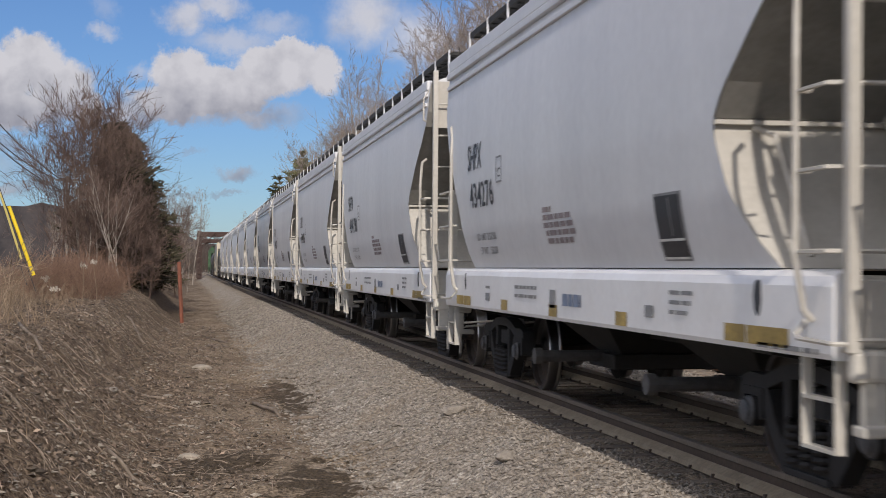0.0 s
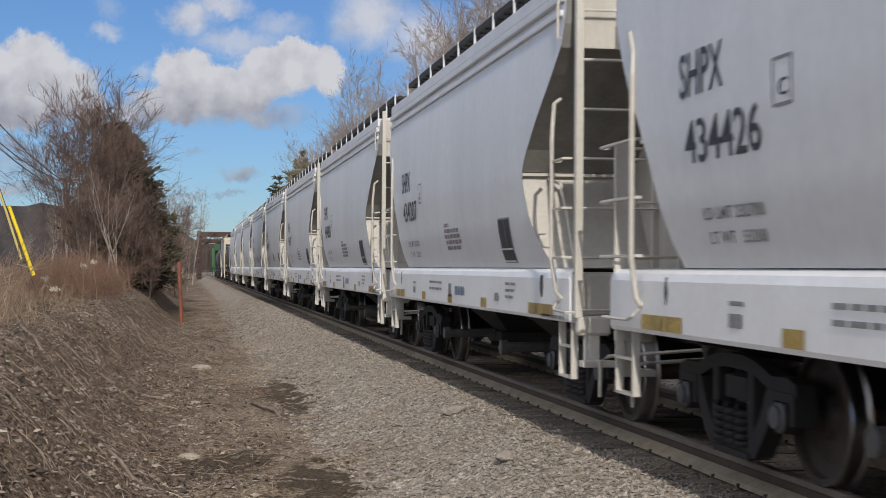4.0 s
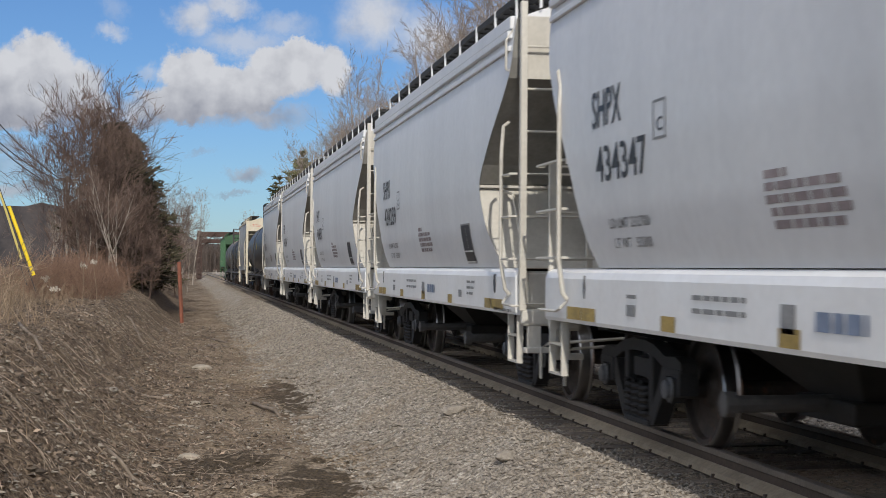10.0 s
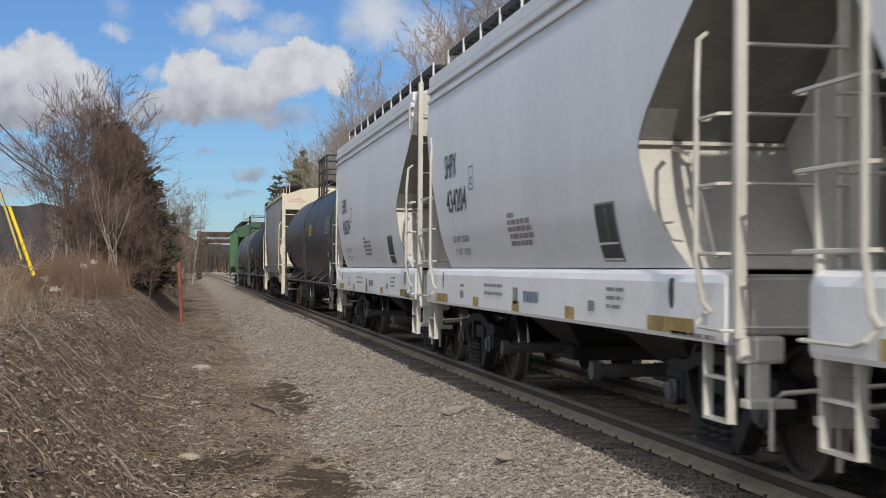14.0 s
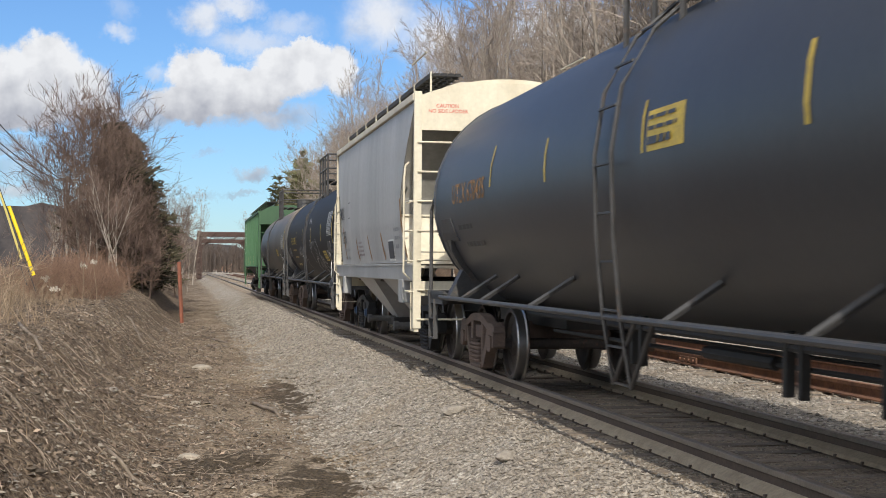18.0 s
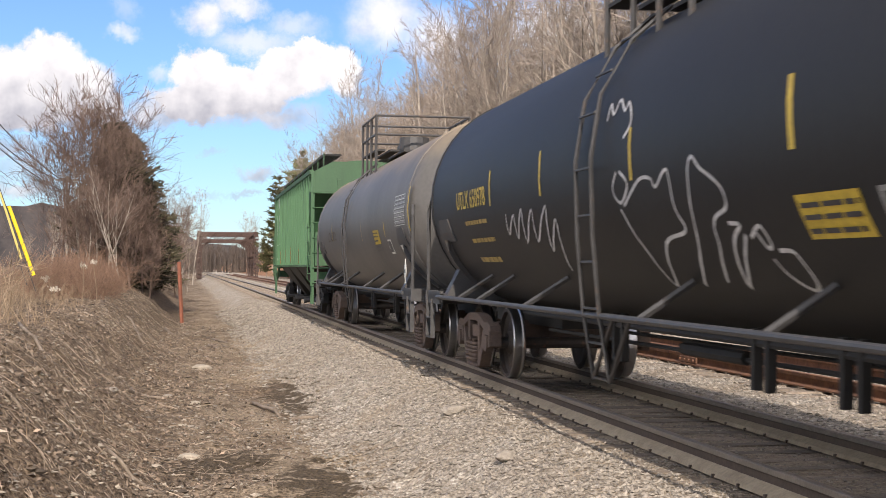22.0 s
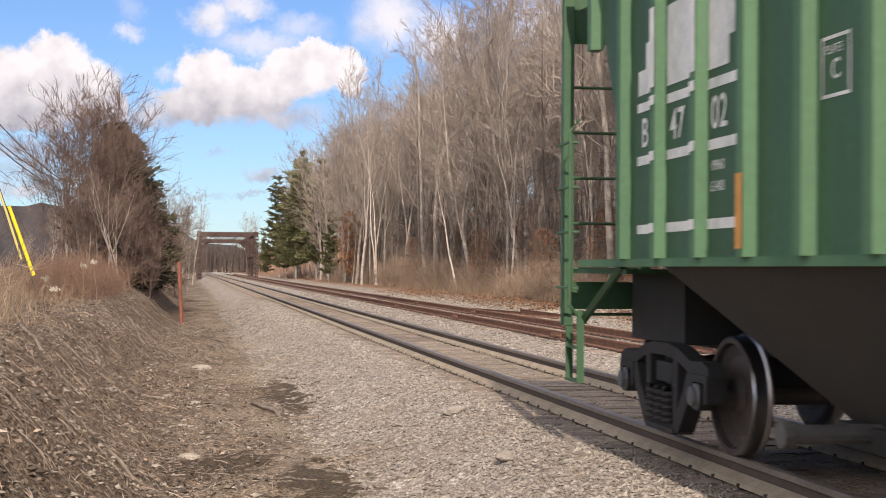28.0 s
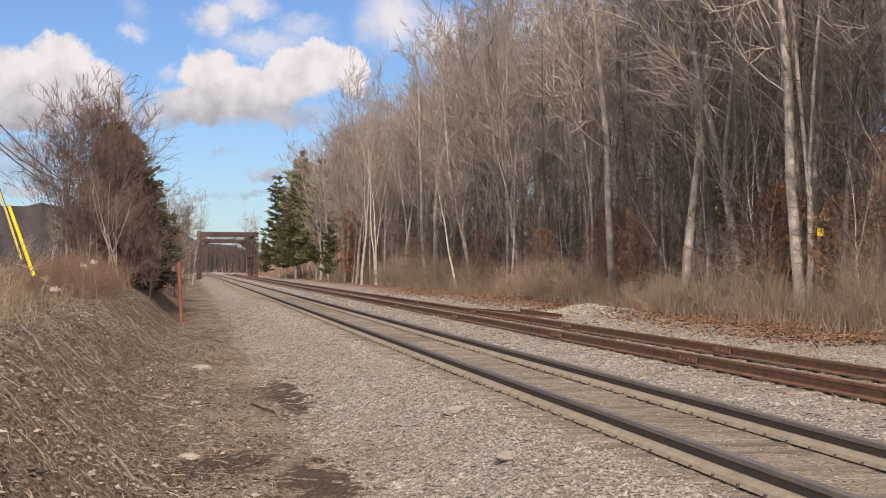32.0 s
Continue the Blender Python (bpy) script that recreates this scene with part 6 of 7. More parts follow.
    part("air_reservoir", T([(0.15, 0.75, 1.62), (0.95, 0.75, 1.62)], 0.17, 12), M["under"], car)
    part("hand_brake_box", B(-0.62, -0.25, 0.42, 0.75, 1.46, 1.75, bev=0.03), M["under"], car)
    wall_text(car, "owner_mark", "FMSX", 10.85, 2.47, 0.26, OLD, M["black"], 1.0)
    wall_text(car, "car_number", "1295", 10.5, 1.95, 0.26, OLD, M["black"], 1.0)
    wall_panel(car, "placard_edge", 3.37, 2.69, 1.545, 1.905, OLD, M["white"])
    wall_panel(car, "placard", 3.34, 2.72, 1.58, 1.875, OLD, M["black"], gap=0.010)
    for y0, z0, y1, z1, r in ((8.01, 2.02, 7.64, 1.58, 0.035), (6.12, 2.03, 5.74, 1.57, 0.04), (4.24, 2.04, 3.87, 1.58, 0.05), (1.80, 2.54, 1.38, 1.57, 0.06), (10.2, 2.3, 9.9, 1.6, 0.04)):
        scrawl(car, [(y0, z0), ((y0 + y1) / 2 + 0.03, (z0 + z1) / 2), (y1, z1)], r, M["streak"], OLD, "reflector", "rust-orange weathered strip")
    bars(car, "stencil_block", 7.6, 1.66, [(0.0, -0.5, 0.24, 0.04), (0.0, -0.7, 0.16, 0.04), (0.0, -0.75, 0.08, 0.04), (0.0, -0.8, 0.0, 0.04)], OLD, M["redtext"], rng)
    bars(car, "stencil_block", 2.6, 1.75, [(0.0, -0.6, 0.28, 0.06), (-0.05, -0.6, 0.14, 0.06), (-0.1, -0.5, 0.0, 0.06)], OLD, M["greytext"], rng)
    bars(car, "stencil_block", 10.2, 1.6, [(0.0, -0.95, 0.17, 0.06), (0.0, -0.9, 0.0, 0.06)], OLD, M["greytext"], rng)
    for dz in (2.78, 2.46):
        wall_panel(car, "plate_box", 9.2, 8.9, dz, dz + 0.02, OLD, M["black"])
    TRAIN.append((car, 21.03))
    return car


# ---- green ribbed hopper at the rear ----
RIB = [(0.9, 1.46), (1.5, 1.46), (4.3, 1.46)]


def build_green():
    car = empty("green_hopper_car", "faded green ribbed three-bay covered hopper wagon", "rail wagon", "wagons of the train")
    n, a, b = 18.35, 1.10, 16.55

    def ends(z):
        k = min(1, max(0, (z - 2.45) / (4.0 - 2.45)))
        return a + 0.95 * (1 - k), b - 0.75 * (1 - k)
    part("body", hopper_shell(RIB, ends, 1.48, 4.12, 8, M["green"]), M["green"], car)
    ribs = [16.42 - 0.845 * k for k in range(19)]
    for s in (-1, 1):
        for y in ribs:
            lo, hi = ends(1.6)
            z0 = 1.5 if lo < y < hi else 2.5 + 1.2 * min(1, (lo - y if y < lo else y - hi) / 0.95)
            bm = bmesh.new()
            prism(bm, [(s * x, yy) for yy, x in ((y - 0.10, 1.44), (y - 0.055, 1.545), (y + 0.055, 1.545), (y + 0.10, 1.44))], 2, z0, 4.06)
            part("rib", bm, M["greenrib"], car)
        part("eave_rail", B(min(s * 1.43, s * 1.55), max(s * 1.43, s * 1.55), a - 0.3, b + 0.3, 4.04, 4.16), M["green"], car)
        part("side_sill", B(min(s * 1.40, s * 1.50), max(s * 1.40, s * 1.50), a - 0.35, b + 0.35, 1.44, 1.50), M["greenrib"], car)
    part("roof", roof_mesh(1.46, 4.10, 4.45, a - 0.35, b + 0.35), M["green"], car)
    for front in (True, False):
        i = 0 if front else 1
        s = 1 if front else -1
        bm = bmesh.new()
        prev = None
        for k in range(7):
            z = 2.42 + (4.1 - 2.42) * k / 6
            y = ends(z)[i]
            row = [bm.verts.new((-1.455 + 2.91 * q / 5, y, z)) for q in range(6)]
            if prev:
                for q in range(5):
                    bm.faces.new((prev[q], prev[q + 1], row[q + 1], row[q]))
            prev = row
        part("end_slope_sheet", bm, M["green"], car)
        y = ends(2.0)[i]
        part("bulkhead", B(-1.455, 1.455, y - 0.01, y + 0.02, 1.48, 2.44), M["green"], car)
        e = 0.72 if front else n - 0.95
        part("end_panel", P([(-1.46, 3.5), (1.46, 3.5), (1.46, 4.1), (0.9, 4.4), (-0.9, 4.4), (-1.46, 4.1)], 1, e, e + 0.04), M["green"], car)
        for x in (-1.46, -0.72, 0.72, 1.46):
            part("corner_post" if abs(x) > 1 else "ladder_stile", B(x - 0.05, x + 0.05, e - 0.03, e + 0.06, 0.9 if x < 0 else 1.2, 4.12 if abs(x) > 1 else 3.9, bev=0.005), M["green"], car)
        end_ladder(car, e - 0.03 if front else e + 0.08, -1.46, -0.72, [1.0 + 0.42 * k for k in range(7)], 0.015, M["green"])
        part("end_sill", B(-1.46, 1.46, e - 0.02, e + 0.10, 1.05, 1.30), M["green"], car)
        part("end_floor", B(-1.40, 1.40, min(e, y), max(e, y), 1.38, 1.42), M["green"], car)
        yy = e + s * 0.45
        side_ladder(car, -1.56, min(e, yy), max(e, yy), [1.25, 1.75, 2.15, 2.55], 0.014, M["green"])
        part("grab_bar", T([(-1.48, yy, 2.75), (-1.56, yy, 2.65), (-1.56, yy, 1.1), (-1.48, yy, 1.0)], 0.016, 6), M["green"], car)
        for x in (-1.44, 1.44):
            stirrup(car, x, min(e, e + s * 0.40), max(e, e + s * 0.40), 1.05, 0.40, M["green"], 0.70)
        part("end_strut", T([(-1.40, e + s * 0.3, 0.95), (-1.40, y - s * 0.1, 1.45)], 0.04, 5), M["green"], car)
        coupler(car, 0.0 if front else n, s)
        brake_hose(car, 0.0 if front else n, s)
        bogie(car, 2.45 if front else n - 2.45, dark=True)
        part("draft_pocket", B(-0.9, 0.9, min(e + s * 0.2, y), max(e + s * 0.2, y), 0.8, 1.42), M["under"], car)
    part("centre_sill", B(-0.28, 0.28, 0.75, n - 0.75, 0.72, 1.05), M["under"], car)
    for y0, y1 in ((3.5, 7.3), (7.35, 11.0), (11.05, 14.9)):
        # the underside's shade is in the colour of these bays
        hopper_bay(car, y0, y1, 1.46, 0.42, M["bayshade"], 1.42, 0.6)
    running_boards(car, 0.8, n - 0.95, 1.15, 4.62, M["green"], 4.1, step=1.8, tall=0.4)
    RIBW = [(0.9, 1.546), (4.3, 1.546)]
    # white mark bands and panels between and over the ribs near the rear
    between = ((15.32, 14.83), (14.63, 13.99), (13.79, 13.18))
    for z0, z1 in ((2.63, 2.70), (2.22, 2.29), (1.69, 1.76)):
        for y0, y1 in between:
            wall_panel(car, "white_band", y0, y1, z0, z1, RIB, M["white"])
        for yk in ribs[2:4]:
            wall_panel(car, "white_band", yk + 0.055, yk - 0.055, z0, z1, RIBW, M["white"])
    for z0, z1, ys in ((3.58, 3.98, ((15.32, 14.83), (14.63, 13.99), (13.79, 13.3))), (3.15, 3.35, ((14.63, 14.15), (13.79, 13.25))),
                       (2.95, 3.15, ((15.12, 14.83), (14.63, 13.99), (13.79, 13.32))), (2.76, 2.95, ((15.30, 14.83), (14.63, 13.99), (13.79, 13.42)))):
        for y0, y1 in ys:
            wall_panel(car, "herald_panel", y0, y1, z0, z1, RIB, M["white"])
        for yk in ribs[2:4]:
            wall_panel(car, "herald_panel", yk + 0.055, yk - 0.055, z0, z1, RIBW, M["white"])
    for text, y, z in (("B", 15.22, 2.36), ("47", 14.56, 2.36), ("02", 13.74, 2.36)):
        wall_text(car, "car_number", text, y, z, 0.22, RIB, M["white"], 0.95)
    wall_text(car, "stencil", "19960", 13.74, 2.08, 0.07, RIB, M["white"], 1.0)
    wall_text(car, "stencil", "63400", 13.74, 1.94, 0.07, RIB, M["white"], 1.0)
    for y0, y1, z0, z1 in ((12.05, 11.70, 2.68, 2.70), (12.05, 11.70, 2.36, 2.38), (12.05, 12.03, 2.38, 2.68), (11.72, 11.70, 2.38, 2.68)):
        wall_panel(car, "plate_box", y0, y1, z0, z1, RIB, M["white"])
    wall_text(car, "stencil", "C", 11.93, 2.46, 0.11, RIB, M["white"], 1.0)
    wall_text(car, "stencil", "PLATE", 12.0, 2.60, 0.05, RIB, M["white"], 1.0)
    for k, z0, z1 in ((4, 1.55, 2.02), (7, 1.55, 2.02), (10, 1.55, 2.08), (14, 1.55, 2.0)):
        wall_panel(car, "reflector", ribs[k] + 0.055, ribs[k] - 0.055, z0, z1, RIBW, M["orange"])
    TRAIN.append((car, 68.7))


build_tanks()
build_old_hopper()
build_green()


# ---- things on the near side ----
WIRES = (((-14.0, 12.08), (-9.7, 8.14)), ((-14.0, 10.71), (-9.9, 8.05)), ((-14.0, 10.28), (-9.5, 7.19)))     # (x, z) at the open end and at the pole


def build_near_things():
    post = part("marker_post", T([(-0.15, 54.2, float(ground_z(-0.15, 54.2)) - 0.2), (-0.29, 54.2, 1.60)], 0.075, 6), M["post"])
    tagged(post, "leaning rust-red wooden marker post beside the ditch", "post")
    pole = empty("utility_pole", "grey wooden utility pole behind the shrubs", "utility pole")
    part("pole", T([(-9.0, 112, 0.3), (-9.05, 112, 8.3)], 0.15, 8, r1=0.11), M["pole"], pole)
    part("crossarm", B(-9.9, -8.1, 111.9, 112.05, 7.9, 8.05), M["pole"], pole)
    guy = empty("guy_wire", "steel guy wire with a yellow plastic guard", "guy wire")
    part("strand", T([(-3.02, 30, 0.9), (-3.75, 30, 3.0), (-6.5, 30, 10.5)], 0.008, 5), M["wire"], guy)
    part("guard", T([(-3.06, 30, 1.22), (-3.56, 30, 2.62)], 0.037, 8), M["guard"], guy, "bright yellow guard")
    thin = empty("guy_wire", "second thinner guy wire with a faded yellow guard", "guy wire")
    part("strand", T([(-3.24, 30.5, 1.0), (-6.5, 30.5, 10.9)], 0.008, 5), M["wire"], thin)
    part("guard", T([(-3.36, 30.5, 1.55), (-3.8, 30.5, 2.92)], 0.024, 8), M["tape"], thin, "faded yellow guard")
    for (x0, z0), (x1, z1) in WIRES:
        pts = [(-40.0, 112, z0 + 19.0)]
        for k in range(9):
            t = k / 8
            pts.append((x0 + (x1 - x0) * t, 112, z0 + (z1 - z0) * t - 0.9 * t * (1 - t)))
        w = part("overhead_wire", T(pts + [(-9.05, 112, z1 - 0.15)], 0.045, 5), M["wire"])
        tagged(w, "sagging black overhead cable on the pole", "cable", "overhead cables")


build_near_things()


# ---- undergrowth, stones and litter ----
def ribbons(rng, base, height, lean, width, bendy=0.5, twist=None):
    """Tapered two-step blades; base is n x 3."""
    n = len(base)
    ang = rng.uniform(0, 2 * np.pi, n)
    ln = np.abs(rng.normal(0, lean, n))
    off = np.stack([np.cos(ang) * ln, np.sin(ang) * ln], -1) * height[:, None]
    turn = rng.uniform(0, np.pi, n)
    side = np.stack([np.cos(turn), np.sin(turn), np.zeros(n)], -1) * width[:, None] / 2
    mid, top = base.copy(), base.copy()
    mid[:, :2] += off * (0.5 - 0.5 * bendy * 0.5)
    mid[:, 2] += height * 0.55
    top[:, :2] += off
    top[:, 2] += height * np.clip(1 - ln * 0.5, 0.3, 1)
    v = np.stack([base - side, base + side, mid + side * 0.7, mid - side * 0.7, top], 1).reshape(-1, 3)
    k = np.arange(n) * 5
    quads = np.stack([k, k + 1, k + 2, k + 3], -1)
    tris = np.stack([k + 3, k + 2, k + 4], -1)
    return v, quads, tris, mid, top


def blades(name, label, category, sets, material):
    V, Q, T3, at = [], [], [], 0
    for v, q, t in sets:
        V.append(v)
        Q.append(q + at)
        T3.append(t + at)
        at += len(v)
    V = np.concatenate(V)
    ob = raw(name, V.tolist(), np.concatenate(Q).tolist() + np.concatenate(T3).tolist(), material)
    return tagged(ob, label, category, kind="stuff")


def thicket(rng, xs, ys, height, lean, width, forks=3):
    """Stems with side twigs."""
    base = np.stack([xs, ys, ground_z(xs, ys) - 0.03], -1)
    v, q, t, mid, top = ribbons(rng, base, height, lean, width)
    out = [(v, q, t)]
    for k in range(forks):
        f = rng.uniform(0.25, 0.95, len(xs))[:, None]
        p = np.where(f < 0.55, base + (mid - base) * f / 0.55, mid + (top - mid) * (f - 0.55) / 0.45)
        v2, q2, t2, _, _ = ribbons(rng, p, height * rng.uniform(0.2, 0.5, len(xs)), 0.7, width * 0.6)
        out.append((v2, q2, t2))
    return out


def clumped(rng, n, x0, x1, y0, y1, clumps, spread):
    cx, cy = rng.uniform(x0, x1, clumps), y0 + (y1 - y0) * rng.uniform(0, 1, clumps) ** 1.25
    k = rng.integers(0, clumps, n)
    return cx[k] + rng.normal(0, spread, n), cy[k] + rng.normal(0, spread, n)


def build_undergrowth():
    rng = np.random.default_rng(11)
    # straw and weeds on the crest of the near bank
    x, y = clumped(rng, 5200, -6.8, -2.3, 17, 62, 260, 0.30)
    keep = x < -1.9 - 0.35 * np.sin(y * 0.4)
    x, y = x[keep], y[keep]
    h = 0.08 + 0.7 * rng.random(len(x)) ** 2.0
    blades("dry_grass", "pale dry grass and weeds on the bank", "dry grass", thicket(rng, x, y, h, 1.0, rng.uniform(0.006, 0.013, len(x)), 3), M["straw"])
    # sparse short stalks on the slope of the bank
    x, y = clumped(rng, 260, -2.4, -0.5, 11, 60, 50, 0.14)
    h = rng.uniform(0.05, 0.35, len(x))
    blades("bank_stubble", "short dead stalks on the dirt bank", "dry grass", thicket(rng, x, y, h, 1.1, rng.uniform(0.005, 0.012, len(x)), 1), M["straw"])
    # low weeds along the wood's edge
    x, y = clumped(rng, 7000, 16.6, 20.5, 30, 290, 330, 0.85)
    h = rng.uniform(0.15, 0.9, len(x)) * rng.uniform(0.5, 1.2, len(x))
    blades("wood_edge_brush", "tan leafless weeds along the wood's edge", "brush", thicket(rng, x, y, h, 0.7, rng.uniform(0.008, 0.016, len(x)) * (1 + y / 160), 3), M["tanbrush"])
    x, y = clumped(rng, 2600, 16.2, 18.0, 32, 110, 90, 0.25)
    h = rng.uniform(0.2, 1.0, len(x))
    blades("edge_grass", "straw-coloured dead grass beyond the siding", "dry grass", thicket(rng, x, y, h, 0.55, rng.uniform(0.010, 0.018, len(x)), 1), M["straw"])
    x, y = clumped(rng, 9000, 19, 44, 30, 300, 900, 0.9)
    h = 0.5 + 2.6 * rng.random(len(x)) ** 1.6
    blades("understorey", "thin leafless stems under the tall trees", "brush", thicket(rng, x, y, h, 0.7, rng.uniform(0.010, 0.024, len(x)), 4), M["sapling"])
    # fallen leaves beyond the siding
    n = 14000
    x, y = 15.8 + rng.normal(0, 1.0, n), 30 + 75 * rng.uniform(0, 1, n) ** 1.5
    c = np.stack([x, y, ground_z(x, y) + 0.03], -1)
    e = rng.normal(0, 1, (n, 3)) * (0.045, 0.045, 0.02)
    g = rng.normal(0, 1, (n, 3)) * (0.03, 0.03, 0.015)
    V = np.stack([c - e, c + g, c + e, c - g], 1).reshape(-1, 3)
    tagged(raw("fallen_leaves", V.tolist(), np.arange(4 * n).reshape(-1, 4).tolist(), M["litterleaf"]), "orange-brown fallen leaves beside the siding", "leaves", kind="stuff")


def build_bank_litter():
    """Curled dead leaves and bark flakes over the dirt of the bank and ditch."""
    rng = np.random.default_rng(41)
    n = 22000
    x, y = clumped(rng, n, -3.2, 1.2, 9.5, 58, 700, 0.35)
    k = dry(x, y, 1.1) & (x < 1.7)
    x, y = x[k], y[k]
    n = len(x)
    c = np.stack([x, y, ground_z(x, y) + rng.uniform(0.01, 0.05, n)], -1)
    e = rng.normal(0, 1, (n, 3)) * (0.018, 0.018, 0.012)
    g = rng.normal(0, 1, (n, 3)) * (0.009, 0.009, 0.008)
    V = np.stack([c - e, c + g, c + e, c - g], 1).reshape(-1, 3)
    tagged(raw("bank_leaf_litter", V.tolist(), np.arange(4 * n).reshape(-1, 4).tolist(), M["bankleaf"]), "dead leaves and bark flakes on the dirt bank", "leaves", kind="stuff")


def build_weeds():
    """Tall weed stalks with pale seed heads, and arching dead branches on the bank."""
    rng = random.Random(77)
    for x, y, h in ((-2.42, 34.5, 1.0), (-2.1, 35.0, 1.05), (-3.2, 33, 0.7), (-2.7, 29.5, 0.5)):
        weed = empty("weed_stalk", "dry weed stalk with a pale seed head", "weed", "weed stalks")
        z = float(ground_z(x, y)) - 0.05
        st = bend(rng, Vector((x, y, z)), Vector((rng.uniform(-0.1, 0.15), 0, 1)).normalized(), h, 4, 0.06, 0)
        s = Sticks()
        s.bar(st, 0.011, 0.006, 4)
        raw("stem", s.v, s.f, M["straw"], weed)
        v, f = [], []
        leaf_quads(rng, v, f, st[-1], Vector((0, 0, 1)), 0.06, 34, 0.045)
        raw("seed_head", v, f, M["seed"], weed, "pale fluffy seed head")
    canes = [(-3.2, 20.5, 1.0, -0.5, 1.5, 0.012), (-3.5, 19.5, 1.2, 0.2, 1.2, 0.010), (-2.9, 17.6, 0.7, -0.9, 1.0, 0.009), (-3.6, 24, 1.1, 0.4, 1.4, 0.012), (-3.9, 26, 0.8, -0.6, 1.3, 0.010),
                               (-2.7, 15.4, 0.6, 0.5, 0.9, 0.008), (-4.2, 29, 1.0, 0.1, 1.5, 0.011), (-2.5, 13.4, 0.5, -0.3, 0.7, 0.007), (-3.4, 22, -0.4, 0.6, 1.2, 0.009), (-2.9, 19, -0.6, 0.6, 1.0, 0.008)]
    for _ in range(30):
        y = rng.uniform(15, 36)
        canes.append((-0.9 - 0.095 * y + rng.uniform(-0.9, 0.5), y, rng.uniform(-0.9, 1.2), rng.uniform(-0.8, 0.6), rng.uniform(0.6, 1.4), rng.uniform(0.006, 0.011)))
    for x, y, dx, dy, h, r in canes:
        s = Sticks()
        st = bend(rng, Vector((x, y, float(ground_z(x, y)) - 0.05)), Vector((dx * 0.5, dy * 0.5, 1)).normalized(), h, 8, 0.09, -0.13)
        s.bar(st, r, r * 0.4, 4)
        for _ in range(9):
            p, d = along(st, rng.uniform(0.25, 0.98))
            sb = bend(rng, p, side_dir(rng, d, rng.uniform(0.4, 0.9)), h * rng.uniform(0.15, 0.35), 3, 0.12, 0.02)
            s.bar(sb, r * 0.5, r * 0.25, 3)
        tagged(raw("dead_cane", s.v, s.f, M["straw"]), "arching dead cane on the bank", "bush", "dead canes")


def pebbles(name, label, xs, ys, size, material, flat=0.65, seed=1):
    rng = np.random.default_rng(seed)
    n = len(xs)
    octa = np.array([(1, 0, 0), (-1, 0, 0), (0, 1, 0), (0, -1, 0), (0, 0, 1), (0, 0, -1)], float)
    tri = np.array([(0, 2, 4), (2, 1, 4), (1, 3, 4), (3, 0, 4), (2, 0, 5), (1, 2, 5), (3, 1, 5), (0, 3, 5)])
    v = octa[None] * rng.uniform(0.55, 1.25, (n, 6, 1)) + rng.normal(0, 0.22, (n, 6, 3))
    q = rng.uniform(0, 2 * np.pi, n)
    c, s = np.cos(q)[:, None], np.sin(q)[:, None]
    vx, vy, vz = v[..., 0] * c - v[..., 1] * s, v[..., 0] * s + v[..., 1] * c, v[..., 2] * flat
    k = size[:, None]
    z = ground_z(xs, ys)[:, None]
    V = np.stack([vx * k + xs[:, None], vy * k + ys[:, None], vz * k + z + 0.15 * k], -1).reshape(-1, 3)
    F = (tri[None] + (np.arange(n) * 6)[:, None, None]).reshape(-1, 3)
    return tagged(raw(name, V.tolist(), F.tolist(), material), label, "stones", kind="stuff")


